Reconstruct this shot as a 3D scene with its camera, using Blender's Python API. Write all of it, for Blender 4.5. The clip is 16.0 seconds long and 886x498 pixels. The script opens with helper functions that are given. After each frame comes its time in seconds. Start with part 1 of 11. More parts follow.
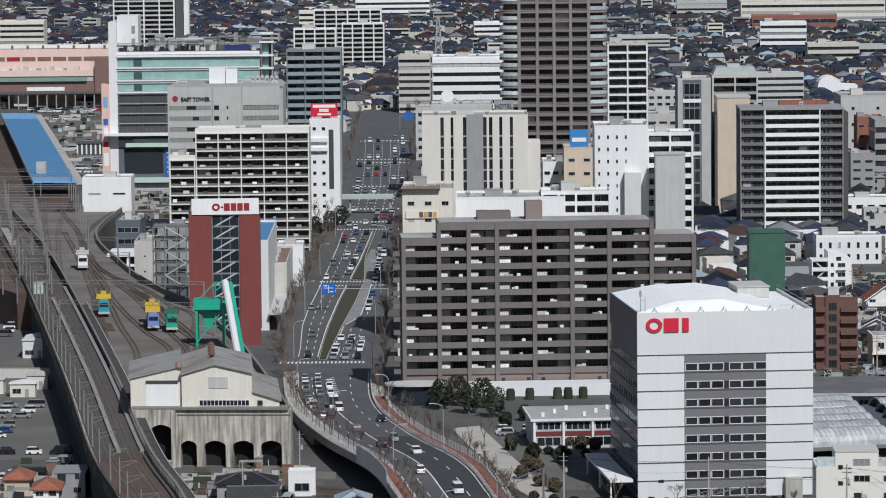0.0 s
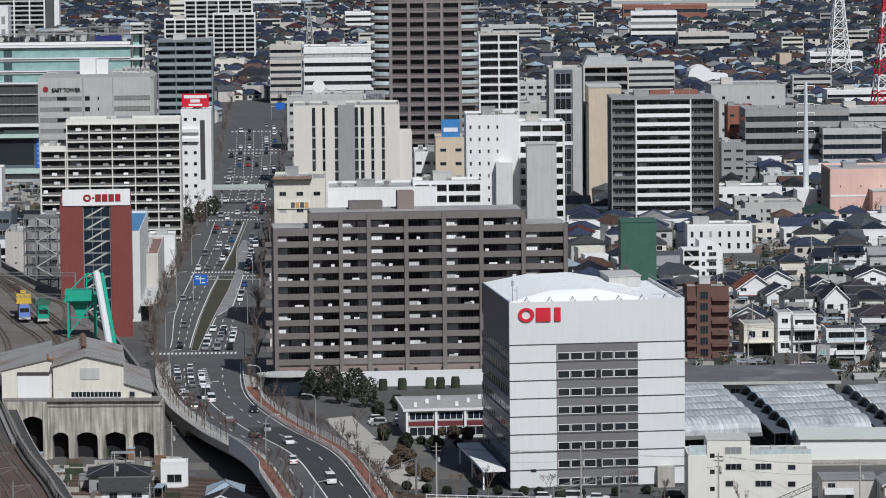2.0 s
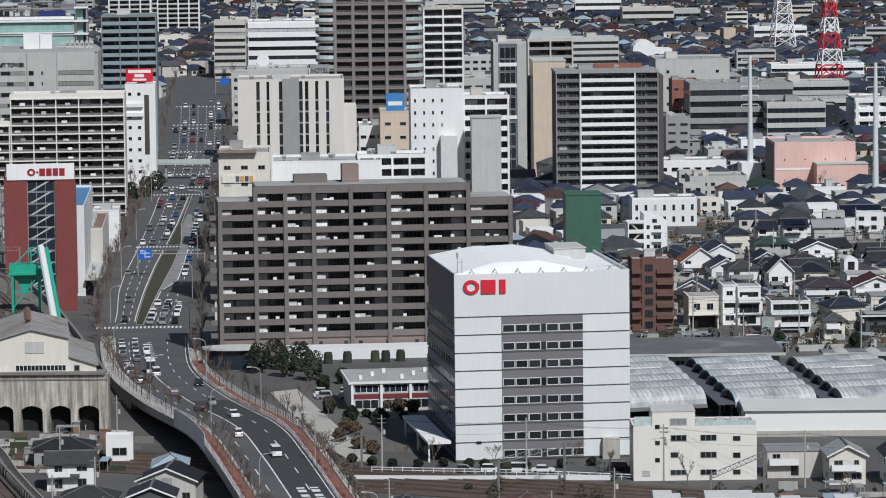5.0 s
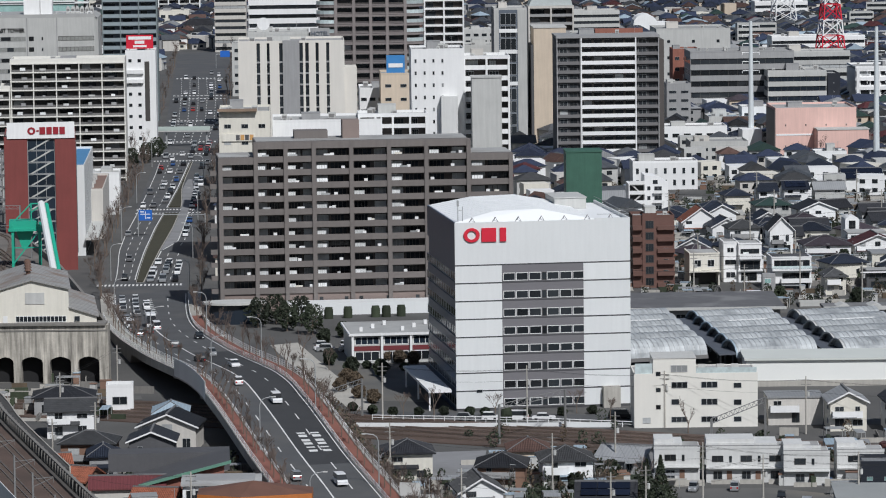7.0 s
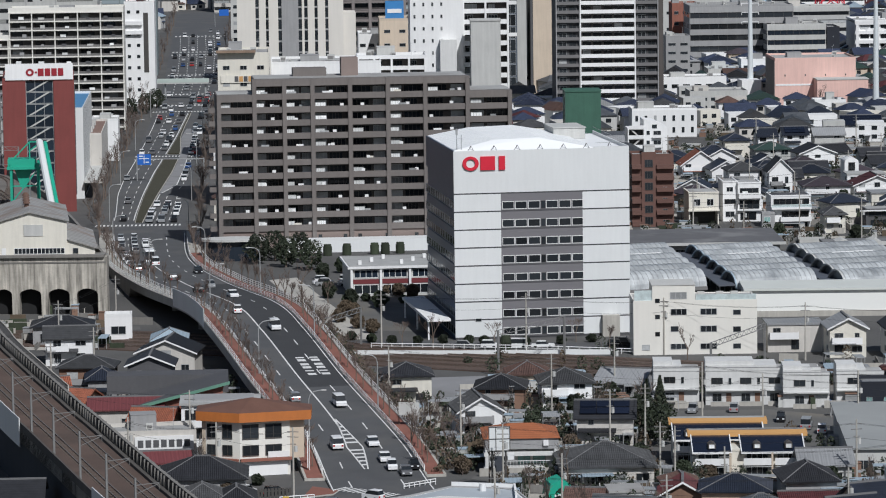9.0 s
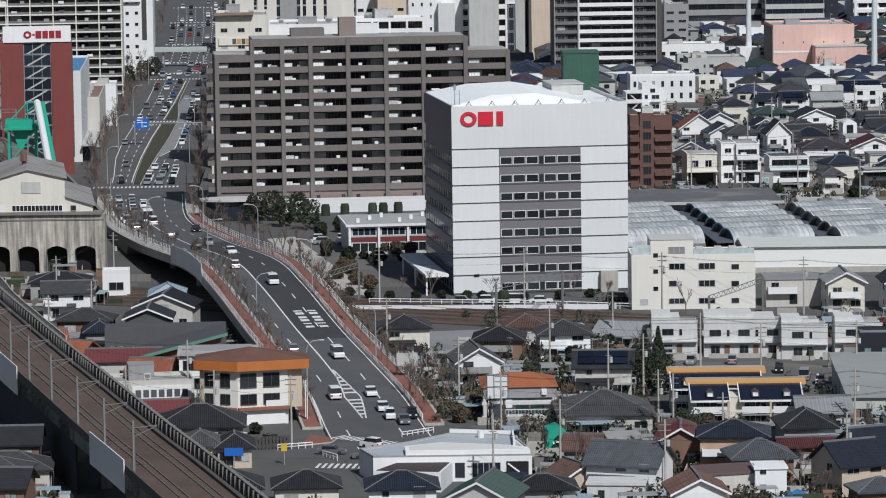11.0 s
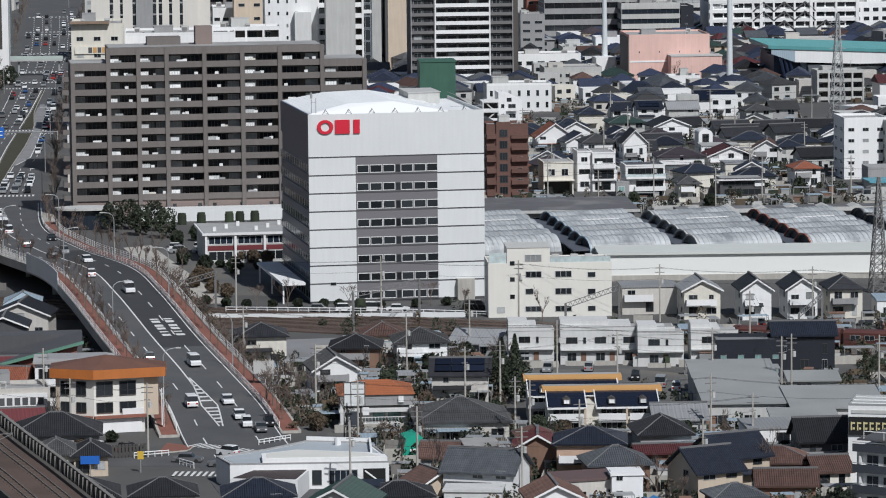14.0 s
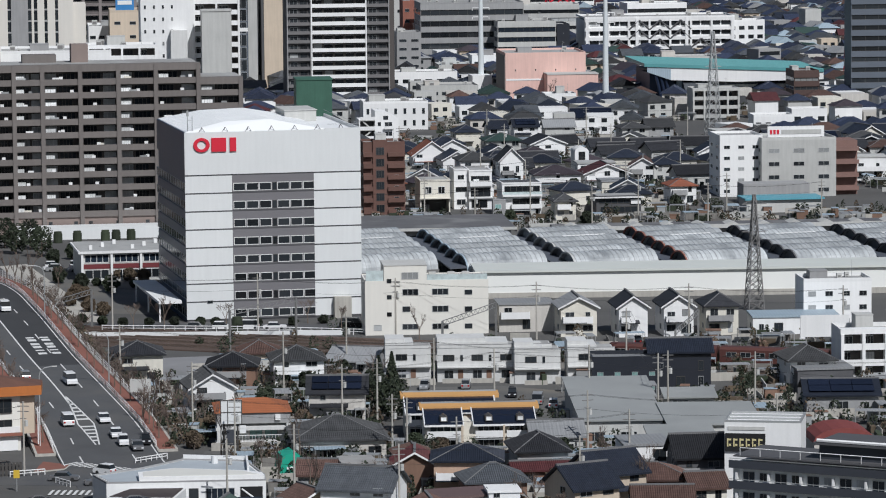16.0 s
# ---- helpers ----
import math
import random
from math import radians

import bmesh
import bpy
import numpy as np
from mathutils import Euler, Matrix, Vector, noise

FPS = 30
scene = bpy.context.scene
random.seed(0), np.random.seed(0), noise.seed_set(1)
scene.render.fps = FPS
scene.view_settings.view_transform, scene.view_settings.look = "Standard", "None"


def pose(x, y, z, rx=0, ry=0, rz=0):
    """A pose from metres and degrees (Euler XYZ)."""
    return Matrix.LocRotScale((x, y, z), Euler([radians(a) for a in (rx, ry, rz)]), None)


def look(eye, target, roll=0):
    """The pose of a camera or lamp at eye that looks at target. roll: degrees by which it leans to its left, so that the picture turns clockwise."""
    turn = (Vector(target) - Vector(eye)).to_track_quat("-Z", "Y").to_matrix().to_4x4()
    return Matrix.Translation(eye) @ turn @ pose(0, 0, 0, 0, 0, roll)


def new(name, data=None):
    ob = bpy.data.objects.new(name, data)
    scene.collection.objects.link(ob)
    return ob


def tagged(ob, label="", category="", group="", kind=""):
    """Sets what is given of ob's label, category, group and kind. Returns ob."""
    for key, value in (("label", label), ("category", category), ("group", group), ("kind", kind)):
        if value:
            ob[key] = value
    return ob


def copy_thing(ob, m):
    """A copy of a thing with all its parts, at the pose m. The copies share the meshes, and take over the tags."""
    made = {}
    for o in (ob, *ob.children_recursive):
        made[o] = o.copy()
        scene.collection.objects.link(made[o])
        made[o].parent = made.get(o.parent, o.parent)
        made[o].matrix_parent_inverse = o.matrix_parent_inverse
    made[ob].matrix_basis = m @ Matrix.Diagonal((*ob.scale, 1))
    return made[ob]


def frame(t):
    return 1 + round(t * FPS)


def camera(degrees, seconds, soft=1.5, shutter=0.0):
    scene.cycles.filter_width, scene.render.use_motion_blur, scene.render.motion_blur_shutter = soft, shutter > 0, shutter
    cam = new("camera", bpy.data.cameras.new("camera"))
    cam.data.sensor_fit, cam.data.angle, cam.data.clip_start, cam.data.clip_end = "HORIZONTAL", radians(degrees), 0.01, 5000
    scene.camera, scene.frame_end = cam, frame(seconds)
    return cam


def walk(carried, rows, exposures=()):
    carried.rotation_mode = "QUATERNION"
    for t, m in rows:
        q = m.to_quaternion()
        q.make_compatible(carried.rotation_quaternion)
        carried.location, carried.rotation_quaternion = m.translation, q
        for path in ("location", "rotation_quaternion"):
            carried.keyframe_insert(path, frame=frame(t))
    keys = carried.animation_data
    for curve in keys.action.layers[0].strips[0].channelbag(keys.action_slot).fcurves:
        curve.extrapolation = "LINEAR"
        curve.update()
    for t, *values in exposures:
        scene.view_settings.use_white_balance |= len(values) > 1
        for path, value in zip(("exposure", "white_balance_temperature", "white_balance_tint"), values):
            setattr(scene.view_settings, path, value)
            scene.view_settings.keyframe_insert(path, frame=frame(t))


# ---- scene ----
# ---- camera: seconds, heading, tilt, lean, height ----
PATH = [
    (0.0, -2.319, -5.469, -0.569, 124.60),
    (0.5, -1.960, -5.495, -0.620, 124.61),
    (1.0, -1.531, -5.532, -0.652, 124.61),
    (1.5, -1.020, -5.563, -0.651, 124.61),
    (2.0, -0.469, -5.628, -0.577, 124.58),
    (2.5, 0.111, -5.678, -0.619, 124.68),
    (3.0, 0.337, -5.749, -0.552, 124.69),
    (3.5, 0.344, -5.793, -0.605, 124.70),
    (4.0, 0.333, -5.874, -0.613, 124.78),
    (6.5, 0.314, -6.056, -0.692, 118.20),
    (7.0, 0.309, -6.123, -0.689, 115.55),
    (7.5, 0.297, -6.210, -0.674, 113.25),
    (8.0, 0.306, -6.263, -0.722, 110.55),
    (8.5, 0.302, -6.331, -0.752, 107.79),
    (9.0, 0.312, -6.414, -0.747, 105.43),
    (9.5, 0.310, -6.479, -0.812, 102.74),
    (11.8, 0.404, -6.705, -0.700, 99.70),
    (12.0, 0.706, -6.709, -0.678, 99.62),
    (12.1, 1.050, -6.705, -0.672, 99.60),
    (12.2, 1.380, -6.700, -0.660, 99.60),
    (12.3, 1.630, -6.695, -0.652, 99.59),
    (12.4, 1.770, -6.689, -0.645, 99.58),
    (12.5, 1.808, -6.683, -0.641, 99.58),
    (13.0, 1.864, -6.634, -0.606, 99.49),
    (13.5, 2.043, -6.580, -0.594, 99.43),
    (14.0, 2.408, -6.522, -0.594, 99.40),
    (14.5, 2.856, -6.464, -0.555, 99.35),
    (15.0, 3.299, -6.393, -0.546, 99.30),
    (15.5, 3.760, -6.339, -0.478, 99.30),
    (16.0, 4.195, -6.272, -0.501, 99.25),
]
cam = camera(12.7, 16.0, soft=1.05)


def aim(heading, tilt, lean, height):
    a, b = radians(heading), radians(tilt)
    eye = Vector((0, 0, height))
    return look(eye, eye + 100 * Vector((math.sin(a) * math.cos(b), math.cos(a) * math.cos(b), math.sin(b))), lean)


walk(cam, [(t, aim(*row)) for t, *row in PATH], exposures=[(0.0, 0.03, 6200, 10), (16.0, 0.03, 6200, 10)])


# ---- light ----
SUN_AZ, SUN_EL = 157.0, 46.0
world = bpy.data.worlds.new("world")
scene.world = world
world.use_nodes = True
sky = world.node_tree.nodes.new("ShaderNodeTexSky")
sky.sky_type = "NISHITA"
sky.sun_disc = False
sky.sun_elevation, sky.sun_rotation = radians(SUN_EL), radians(SUN_AZ)
sky.air_density, sky.dust_density = 1.0, 1.5
background = world.node_tree.nodes["Background"]
background.inputs["Strength"].default_value = 0.0415
world.node_tree.links.new(sky.outputs[0], background.inputs[0])
sun = new("sun", bpy.data.lights.new("sun", "SUN"))
sun.data.energy, sun.data.angle, sun.data.color = 3.40, radians(0.55), (1.0, 0.985, 0.965)
to_sun = Vector((math.sin(radians(SUN_AZ)) * math.cos(radians(SUN_EL)), math.cos(radians(SUN_AZ)) * math.cos(radians(SUN_EL)), math.sin(radians(SUN_EL))))
sun.matrix_world = look(to_sun * 500, (0, 0, 0))

# ---- materials ----
MATS = {}


def mat(name, rgb, rough=0.8, var=0.18, size=4.0, streak=0.0, bump=0.0, metal=0.0, rand=0.0, bands=None, spec=0.5, grime=None):
    """A weathered surface: blotches of `size` metres, fine grain, rain streaks, and a value that differs from piece to piece."""
    if name in MATS:
        return MATS[name]
    m = bpy.data.materials.new(name)
    m.use_nodes = True
    nt = m.node_tree
    ns, ln = nt.nodes, nt.links
    b = ns["Principled BSDF"]
    b.inputs["Roughness"].default_value, b.inputs["Metallic"].default_value = rough, metal
    b.inputs["Specular IOR Level"].default_value = spec
    geo = ns.new("ShaderNodeNewGeometry")

    def tex(scale, detail, stretch=None):
        n = ns.new("ShaderNodeTexNoise")
        n.inputs["Scale"].default_value, n.inputs["Detail"].default_value = scale, detail
        if stretch:
            mp = ns.new("ShaderNodeMapping")
            mp.inputs["Scale"].default_value = stretch
            ln.new(geo.outputs["Position"], mp.inputs[0])
            ln.new(mp.outputs[0], n.inputs["Vector"])
        else:
            ln.new(geo.outputs["Position"], n.inputs["Vector"])
        return n.outputs["Fac"]

    def calc(op, a, c):
        n = ns.new("ShaderNodeMath")
        n.operation = op
        for i, v in enumerate((a, c)):
            if isinstance(v, (int, float)):
                n.inputs[i].default_value = v
            else:
                ln.new(v, n.inputs[i])
        return n.outputs[0]

    total = calc("MULTIPLY_ADD", tex(1.0 / size, 4), 2 * var)
    total.node.inputs[2].default_value = 1 - var
    fine = calc("MULTIPLY_ADD", tex(3.0, 3), var)
    fine.node.inputs[2].default_value = 1 - var / 2
    total = calc("MULTIPLY", total, fine)
    if streak:
        s = calc("MULTIPLY_ADD", tex(1.0, 3, (1.6, 1.6, 0.12)), 2 * streak)
        s.node.inputs[2].default_value = 1 - streak
        total = calc("MULTIPLY", total, s)
    if rand:
        info = ns.new("ShaderNodeObjectInfo")
        r = calc("MULTIPLY_ADD", info.outputs["Random"], 2 * rand)
        r.node.inputs[2].default_value = 1 - rand
        total = calc("MULTIPLY", total, r)
        r2 = calc("MULTIPLY_ADD", geo.outputs["Random Per Island"], rand)
        r2.node.inputs[2].default_value = 1 - rand / 2
        total = calc("MULTIPLY", total, r2)
    if bands:
        # rows of tiles or ribs, a little lighter and darker in turn
        rows = ns.new("ShaderNodeTexWave")
        rows.wave_type, rows.bands_direction, rows.wave_profile = "BANDS", bands[0], "SAW" if bands[0] == "Z" else "SIN"
        rows.inputs["Scale"].default_value = 0.314 / (bands[1] * 1.6)
        at = ns.new("ShaderNodeTexCoord")
        ln.new(at.outputs["Object"], rows.inputs["Vector"])
        depth = 0.3 if bands[0] == "Z" else 0.14
        r3 = calc("MULTIPLY_ADD", rows.outputs["Fac"], depth)
        r3.node.inputs[2].default_value = 1 - depth / 2
        total = calc("MULTIPLY", total, r3)
    hsv = ns.new("ShaderNodeHueSaturation")
    hsv.inputs["Color"].default_value = (*rgb, 1)
    ln.new(total, hsv.inputs["Value"])
    colour = hsv.outputs[0]
    if grime:
        mix = ns.new("ShaderNodeMix")
        mix.data_type = "RGBA"
        ramp = ns.new("ShaderNodeMapRange")
        ramp.inputs[1].default_value, ramp.inputs[2].default_value = 0.5, 0.68
        ln.new(tex(1.0 / (size * 2.3), 5), ramp.inputs[0])
        ln.new(ramp.outputs[0], mix.inputs[0])
        ln.new(colour, mix.inputs[6])
        mix.inputs[7].default_value = (*grime, 1)
        colour = mix.outputs[2]
    ln.new(colour, b.inputs["Base Color"])
    if bump or bands:
        bp = ns.new("ShaderNodeBump")
        bp.inputs["Strength"].default_value = bump or 0.6
        bp.inputs["Distance"].default_value = 0.05
        if bands:
            axis, period = bands
            w = ns.new("ShaderNodeTexWave")
            w.wave_type, w.bands_direction, w.wave_profile = "BANDS", axis, "SAW" if axis == "Z" else "SIN"
            w.inputs["Scale"].default_value = 0.314 / period
            co = ns.new("ShaderNodeTexCoord")
            ln.new(co.outputs["Object"], w.inputs["Vector"])
            ln.new(w.outputs["Fac"], bp.inputs["Height"])
        else:
            ln.new(tex(6.0, 4), bp.inputs["Height"])
        ln.new(bp.outputs[0], b.inputs["Normal"])
    MATS[name] = m
    return m


def glass(name, rgb, rough=0.08, var=0.5):
    """Window glass seen from outside against dark rooms: glossy and dark, differing from pane to pane."""
    m = mat(name, rgb, rough, 0.1, 1.5, rand=var, spec=0.6)
    return m


GLASS = glass("window_glass", (0.022, 0.026, 0.03))
GLASS_BLUE = glass("blue_glass", (0.018, 0.026, 0.038), 0.1, 0.3)
GLASS_GREEN = glass("green_glass", (0.22, 0.36, 0.34), 0.12, 0.2)
LACE = mat("lace_curtained_pane", (0.72, 0.73, 0.72), 0.3, 0.3, 0.5, rand=0.3)
CURTAIN = mat("curtained_pane", (0.34, 0.35, 0.35), 0.25, 0.25, 0.6, rand=0.35)
FRAME = mat("aluminium_frame", (0.45, 0.46, 0.46), 0.45, 0.1, metal=0.3)
FRAME_W = mat("white_frame", (0.70, 0.70, 0.69), 0.5, 0.06)
DARKFRAME = mat("dark_frame", (0.07, 0.065, 0.06), 0.5, 0.15)
ASPHALT = mat("asphalt", (0.082, 0.084, 0.087), 0.9, 0.25, 6.0, bump=0.15, grime=(0.105, 0.103, 0.10))
ASPHALT_NEW = mat("fresh_asphalt", (0.045, 0.046, 0.048), 0.85, 0.2, 5.0, bump=0.15)
LOT = mat("parking_asphalt", (0.12, 0.118, 0.112), 0.92, 0.25, 9.0, bump=0.15, grime=(0.17, 0.155, 0.13))
GROUND = mat("city_ground", (0.095, 0.093, 0.089), 0.95, 0.3, 14.0, bump=0.3, grime=(0.075, 0.074, 0.073))
PAINT = mat("road_paint", (0.7, 0.7, 0.68), 0.7, 0.2, 1.5)
REDPAVE = mat("red_pavers", (0.23, 0.095, 0.07), 0.9, 0.25, 3.0, bump=0.2)
CONC = mat("weathered_concrete", (0.42, 0.40, 0.36), 0.9, 0.2, 5.0, streak=0.25, bump=0.2)
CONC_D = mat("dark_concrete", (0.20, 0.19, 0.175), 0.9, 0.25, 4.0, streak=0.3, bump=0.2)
BALLAST = mat("rusty_ballast", (0.098, 0.066, 0.052), 0.95, 0.42, 6.0, bump=0.5, grime=(0.07, 0.05, 0.04))
YARDC = mat("stained_yard_concrete", (0.165, 0.152, 0.138), 0.95, 0.45, 9.0, bump=0.3, grime=(0.13, 0.11, 0.095))
RAIL_B = mat("polished_rail", (0.30, 0.26, 0.24), 0.42, 0.15, 3.0, metal=0.5)
SLATE_L = mat("pale_slate_panel", (0.27, 0.32, 0.345), 0.5, 0.1, 4.0)
SLATE = mat("slate_teal_panel", (0.20, 0.235, 0.24), 0.6, 0.1, 4.0)
BLUEGREY = mat("pale_blue_sheet", (0.33, 0.41, 0.47), 0.5, 0.1, 4.0, bands=("X", 0.4))
RAIL = mat("rail_steel", (0.22, 0.17, 0.14), 0.45, 0.25, 3.0, metal=0.6)
SLEEPER = mat("sleeper", (0.11, 0.09, 0.075), 0.9, 0.2)
ROOF_W = mat("white_roof_sheet", (0.88, 0.89, 0.885), 0.55, 0.05, 9.0)
WARMWHITE = mat("warm_white_render", (0.74, 0.72, 0.66), 0.8, 0.06, 6.0, streak=0.05)
STEEL = mat("galvanised_steel", (0.42, 0.43, 0.43), 0.5, 0.15, metal=0.4)
STEEL_D = mat("dull_steel", (0.22, 0.215, 0.21), 0.6, 0.2, metal=0.3)
WHITE = mat("white_paint", (0.78, 0.78, 0.77), 0.75, 0.08, 6.0, streak=0.08, rand=0.06)
WHITE_P = mat("white_panel", (0.70, 0.715, 0.71), 0.55, 0.05, 8.0, streak=0.05, rand=0.03)
OFFWHITE = mat("cream_render", (0.68, 0.65, 0.57), 0.85, 0.1, 5.0, streak=0.12, rand=0.05)
GREY_L = mat("light_grey_wall", (0.48, 0.48, 0.46), 0.85, 0.12, 5.0, streak=0.15, rand=0.08)
GREY_M = mat("grey_wall", (0.30, 0.30, 0.30), 0.8, 0.12, 5.0, streak=0.15, rand=0.08)
GREY_D = mat("charcoal_wall", (0.085, 0.085, 0.09), 0.75, 0.15, 4.0, streak=0.1, rand=0.1)
# navy cladding with the west side's shade put into its dark colour
OFFICE_SIDE = mat("navy_shaded_side_cladding", (0.028, 0.056, 0.115), 0.3, 0.2, 4.0, spec=0.3)
GREY_B = mat("bluish_grey_wall", (0.11, 0.13, 0.16), 0.6, 0.1, 4.0)
TAUPE = mat("taupe_tile", (0.166, 0.148, 0.138), 0.75, 0.12, 5.0, streak=0.12, rand=0.05)
# darker copy of the taupe; behind balconies it carries the recess shade
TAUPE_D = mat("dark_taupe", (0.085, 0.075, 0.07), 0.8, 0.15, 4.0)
BEIGE = mat("beige_wall", (0.55, 0.46, 0.36), 0.85, 0.1, 5.0, streak=0.12, rand=0.08)
BEIGE_L = mat("pale_beige", (0.53, 0.505, 0.465), 0.85, 0.12, 5.0, streak=0.15, rand=0.05)
BROWN = mat("brown_wall", (0.20, 0.12, 0.085), 0.85, 0.15, 4.0, streak=0.15, rand=0.12)
BRICK = mat("brick_tile", (0.26, 0.105, 0.075), 0.85, 0.18, 3.0, streak=0.15, rand=0.08)
REDTILE = mat("dark_red_tile", (0.20, 0.048, 0.042), 0.7, 0.15, 4.0, streak=0.15)
PINK = mat("salmon_wall", (0.72, 0.48, 0.42), 0.85, 0.1, 6.0, streak=0.12)
GREEN_W = mat("green_sheet", (0.045, 0.12, 0.085), 0.7, 0.18, 3.0, streak=0.2)
TEAL = mat("teal_metal_roof", (0.09, 0.27, 0.28), 0.45, 0.15, 4.0, rand=0.1)
BLUE = mat("blue_sheet", (0.05, 0.22, 0.50), 0.5, 0.15, 4.0)
STREAKED = mat("streaked_depot_concrete", (0.37, 0.345, 0.30), 0.9, 0.35, 3.0, streak=1.4, bump=0.2)
BLUE_L = mat("pale_blue_canopy", (0.20, 0.40, 0.66), 0.5, 0.1, 5.0)
BLUE_R = mat("blue_canopy_roof", (0.085, 0.24, 0.44), 0.5, 0.12, 6.0)
SIGNBLUE = mat("sign_blue", (0.02, 0.13, 0.50), 0.5, 0.05)
RED = mat("sign_red", (0.62, 0.02, 0.045), 0.45, 0.05)
ORANGE = mat("orange_roof_paint", (0.46, 0.15, 0.035), 0.6, 0.15, 3.0, streak=0.1)
YELLOW = mat("yellow_paint", (0.62, 0.42, 0.05), 0.5, 0.12, 3.0)
YELLOWR = mat("ochre_roof_edge", (0.60, 0.33, 0.12), 0.6, 0.1, 3.0)
CRANEGREEN = mat("crane_green", (0.02, 0.36, 0.24), 0.5, 0.15, 3.0)
SOLAR = mat("solar_panel", (0.012, 0.016, 0.03), 0.2, 0.15, 1.0, rand=0.3)
TILE_D = mat("dark_roof_tiles", (0.026, 0.027, 0.031), 0.6, 0.42, 1.3, rand=0.35, bands=("Z", 0.16), spec=0.3)
TILE_P = mat("purple_brown_roof_tiles", (0.052, 0.042, 0.050), 0.65, 0.42, 1.3, rand=0.15, bands=("Z", 0.16), spec=0.3)
TILE_M = mat("dark_red_roof_tiles", (0.085, 0.028, 0.030), 0.65, 0.42, 1.3, rand=0.15, bands=("Z", 0.16), spec=0.3)
TILE_S = mat("slate_blue_roof_tiles", (0.075, 0.082, 0.092), 0.6, 0.42, 1.3, rand=0.15, bands=("Z", 0.16), spec=0.3)
PURPLE_S = mat("faded_purple_sheet", (0.13, 0.085, 0.082), 0.7, 0.15, 3.0)
SALMON_B = mat("salmon_beige_wall", (0.50, 0.35, 0.26), 0.85, 0.12, 4.0, streak=0.12)
WORKROOF = mat("faded_workshop_roof", (0.30, 0.31, 0.305), 0.75, 0.12, 7.0, grime=(0.26, 0.27, 0.265))
MAROON = mat("maroon_sheet_roof", (0.15, 0.042, 0.045), 0.6, 0.2, 3.0, bands=("X", 0.4))
NAVYWALL = mat("navy_black_cladding", (0.018, 0.021, 0.03), 0.5, 0.15, 4.0)
PLASTER = mat("bright_plaster", (0.60, 0.60, 0.585), 0.8, 0.12, 4.0, streak=0.12, rand=0.04)
TILE_G = mat("grey_roof_tiles", (0.054, 0.055, 0.057), 0.7, 0.42, 1.3, rand=0.3, bands=("Z", 0.16), spec=0.3)
TILE_B = mat("navy_roof_tiles", (0.020, 0.025, 0.038), 0.55, 0.42, 1.3, rand=0.3, bands=("Z", 0.16), spec=0.3)
TILE_N = mat("deep_blue_roof_tiles", (0.034, 0.044, 0.078), 0.6, 0.42, 1.3, rand=0.3, bands=("Z", 0.16), spec=0.3)
TILE_R = mat("red_roof_tiles", (0.27, 0.09, 0.05), 0.75, 0.42, 1.3, rand=0.25, bands=("Z", 0.16))
TILE_BR = mat("brown_roof_tiles", (0.10, 0.06, 0.05), 0.75, 0.42, 1.3, rand=0.3, bands=("Z", 0.16), spec=0.3)
TILE_GN = mat("green_roof_tiles", (0.026, 0.055, 0.047), 0.7, 0.2, 2.0, rand=0.2, bands=("Z", 0.16))
SHEET = mat("grey_sheet_roof", (0.26, 0.265, 0.27), 0.6, 0.15, 5.0, rand=0.15, bands=("X", 0.4))
SHEET_L = mat("pale_sheet_roof", (0.62, 0.65, 0.66), 0.5, 0.1, 6.0, bands=("X", 0.5))
VAULT = mat("corrugated_plastic", (0.44, 0.46, 0.465), 0.32, 0.35, 3.0, rand=0.2, bands=("X", 1.1), grime=(0.23, 0.245, 0.255))
ROOFDECK = mat("flat_roof_deck", (0.36, 0.36, 0.35), 0.9, 0.2, 4.0, rand=0.12, grime=(0.28, 0.27, 0.26))
RUST = mat("rusty_roof", (0.29, 0.285, 0.275), 0.8, 0.25, 3.0, bands=("X", 0.5), grime=(0.22, 0.17, 0.14))
BARK = mat("bare_bark", (0.16, 0.125, 0.10), 0.95, 0.25, 1.0)
TWIG = mat("bare_twigs", (0.13, 0.10, 0.085), 0.95, 0.2, 1.0)
LEAF = mat("evergreen_leaf", (0.030, 0.040, 0.022), 0.8, 0.35, 1.2, rand=0.4)
RIDGE = mat("ridge_tiles", (0.15, 0.15, 0.152), 0.7, 0.2, 1.0)
NAVYBAND = mat("navy_band", (0.045, 0.05, 0.062), 0.6, 0.1, 4.0)
LEAF_B = mat("dry_brown_leaf", (0.10, 0.075, 0.05), 0.9, 0.3, 1.2, rand=0.3)
GRASS = mat("dry_grass", (0.20, 0.17, 0.10), 0.95, 0.3, 3.0, bump=0.4, grime=(0.09, 0.10, 0.05))
RUBBER = mat("tyre_rubber", (0.02, 0.02, 0.02), 0.8, 0.1)
# near-black for signs and planters, and for shade painted into arches and the porch
BLACK = mat("near_black", (0.012, 0.012, 0.013), 0.9, 0.1)
CABLE = mat("cable", (0.03, 0.03, 0.03), 0.6, 0.1)

# ---- building blocks ----


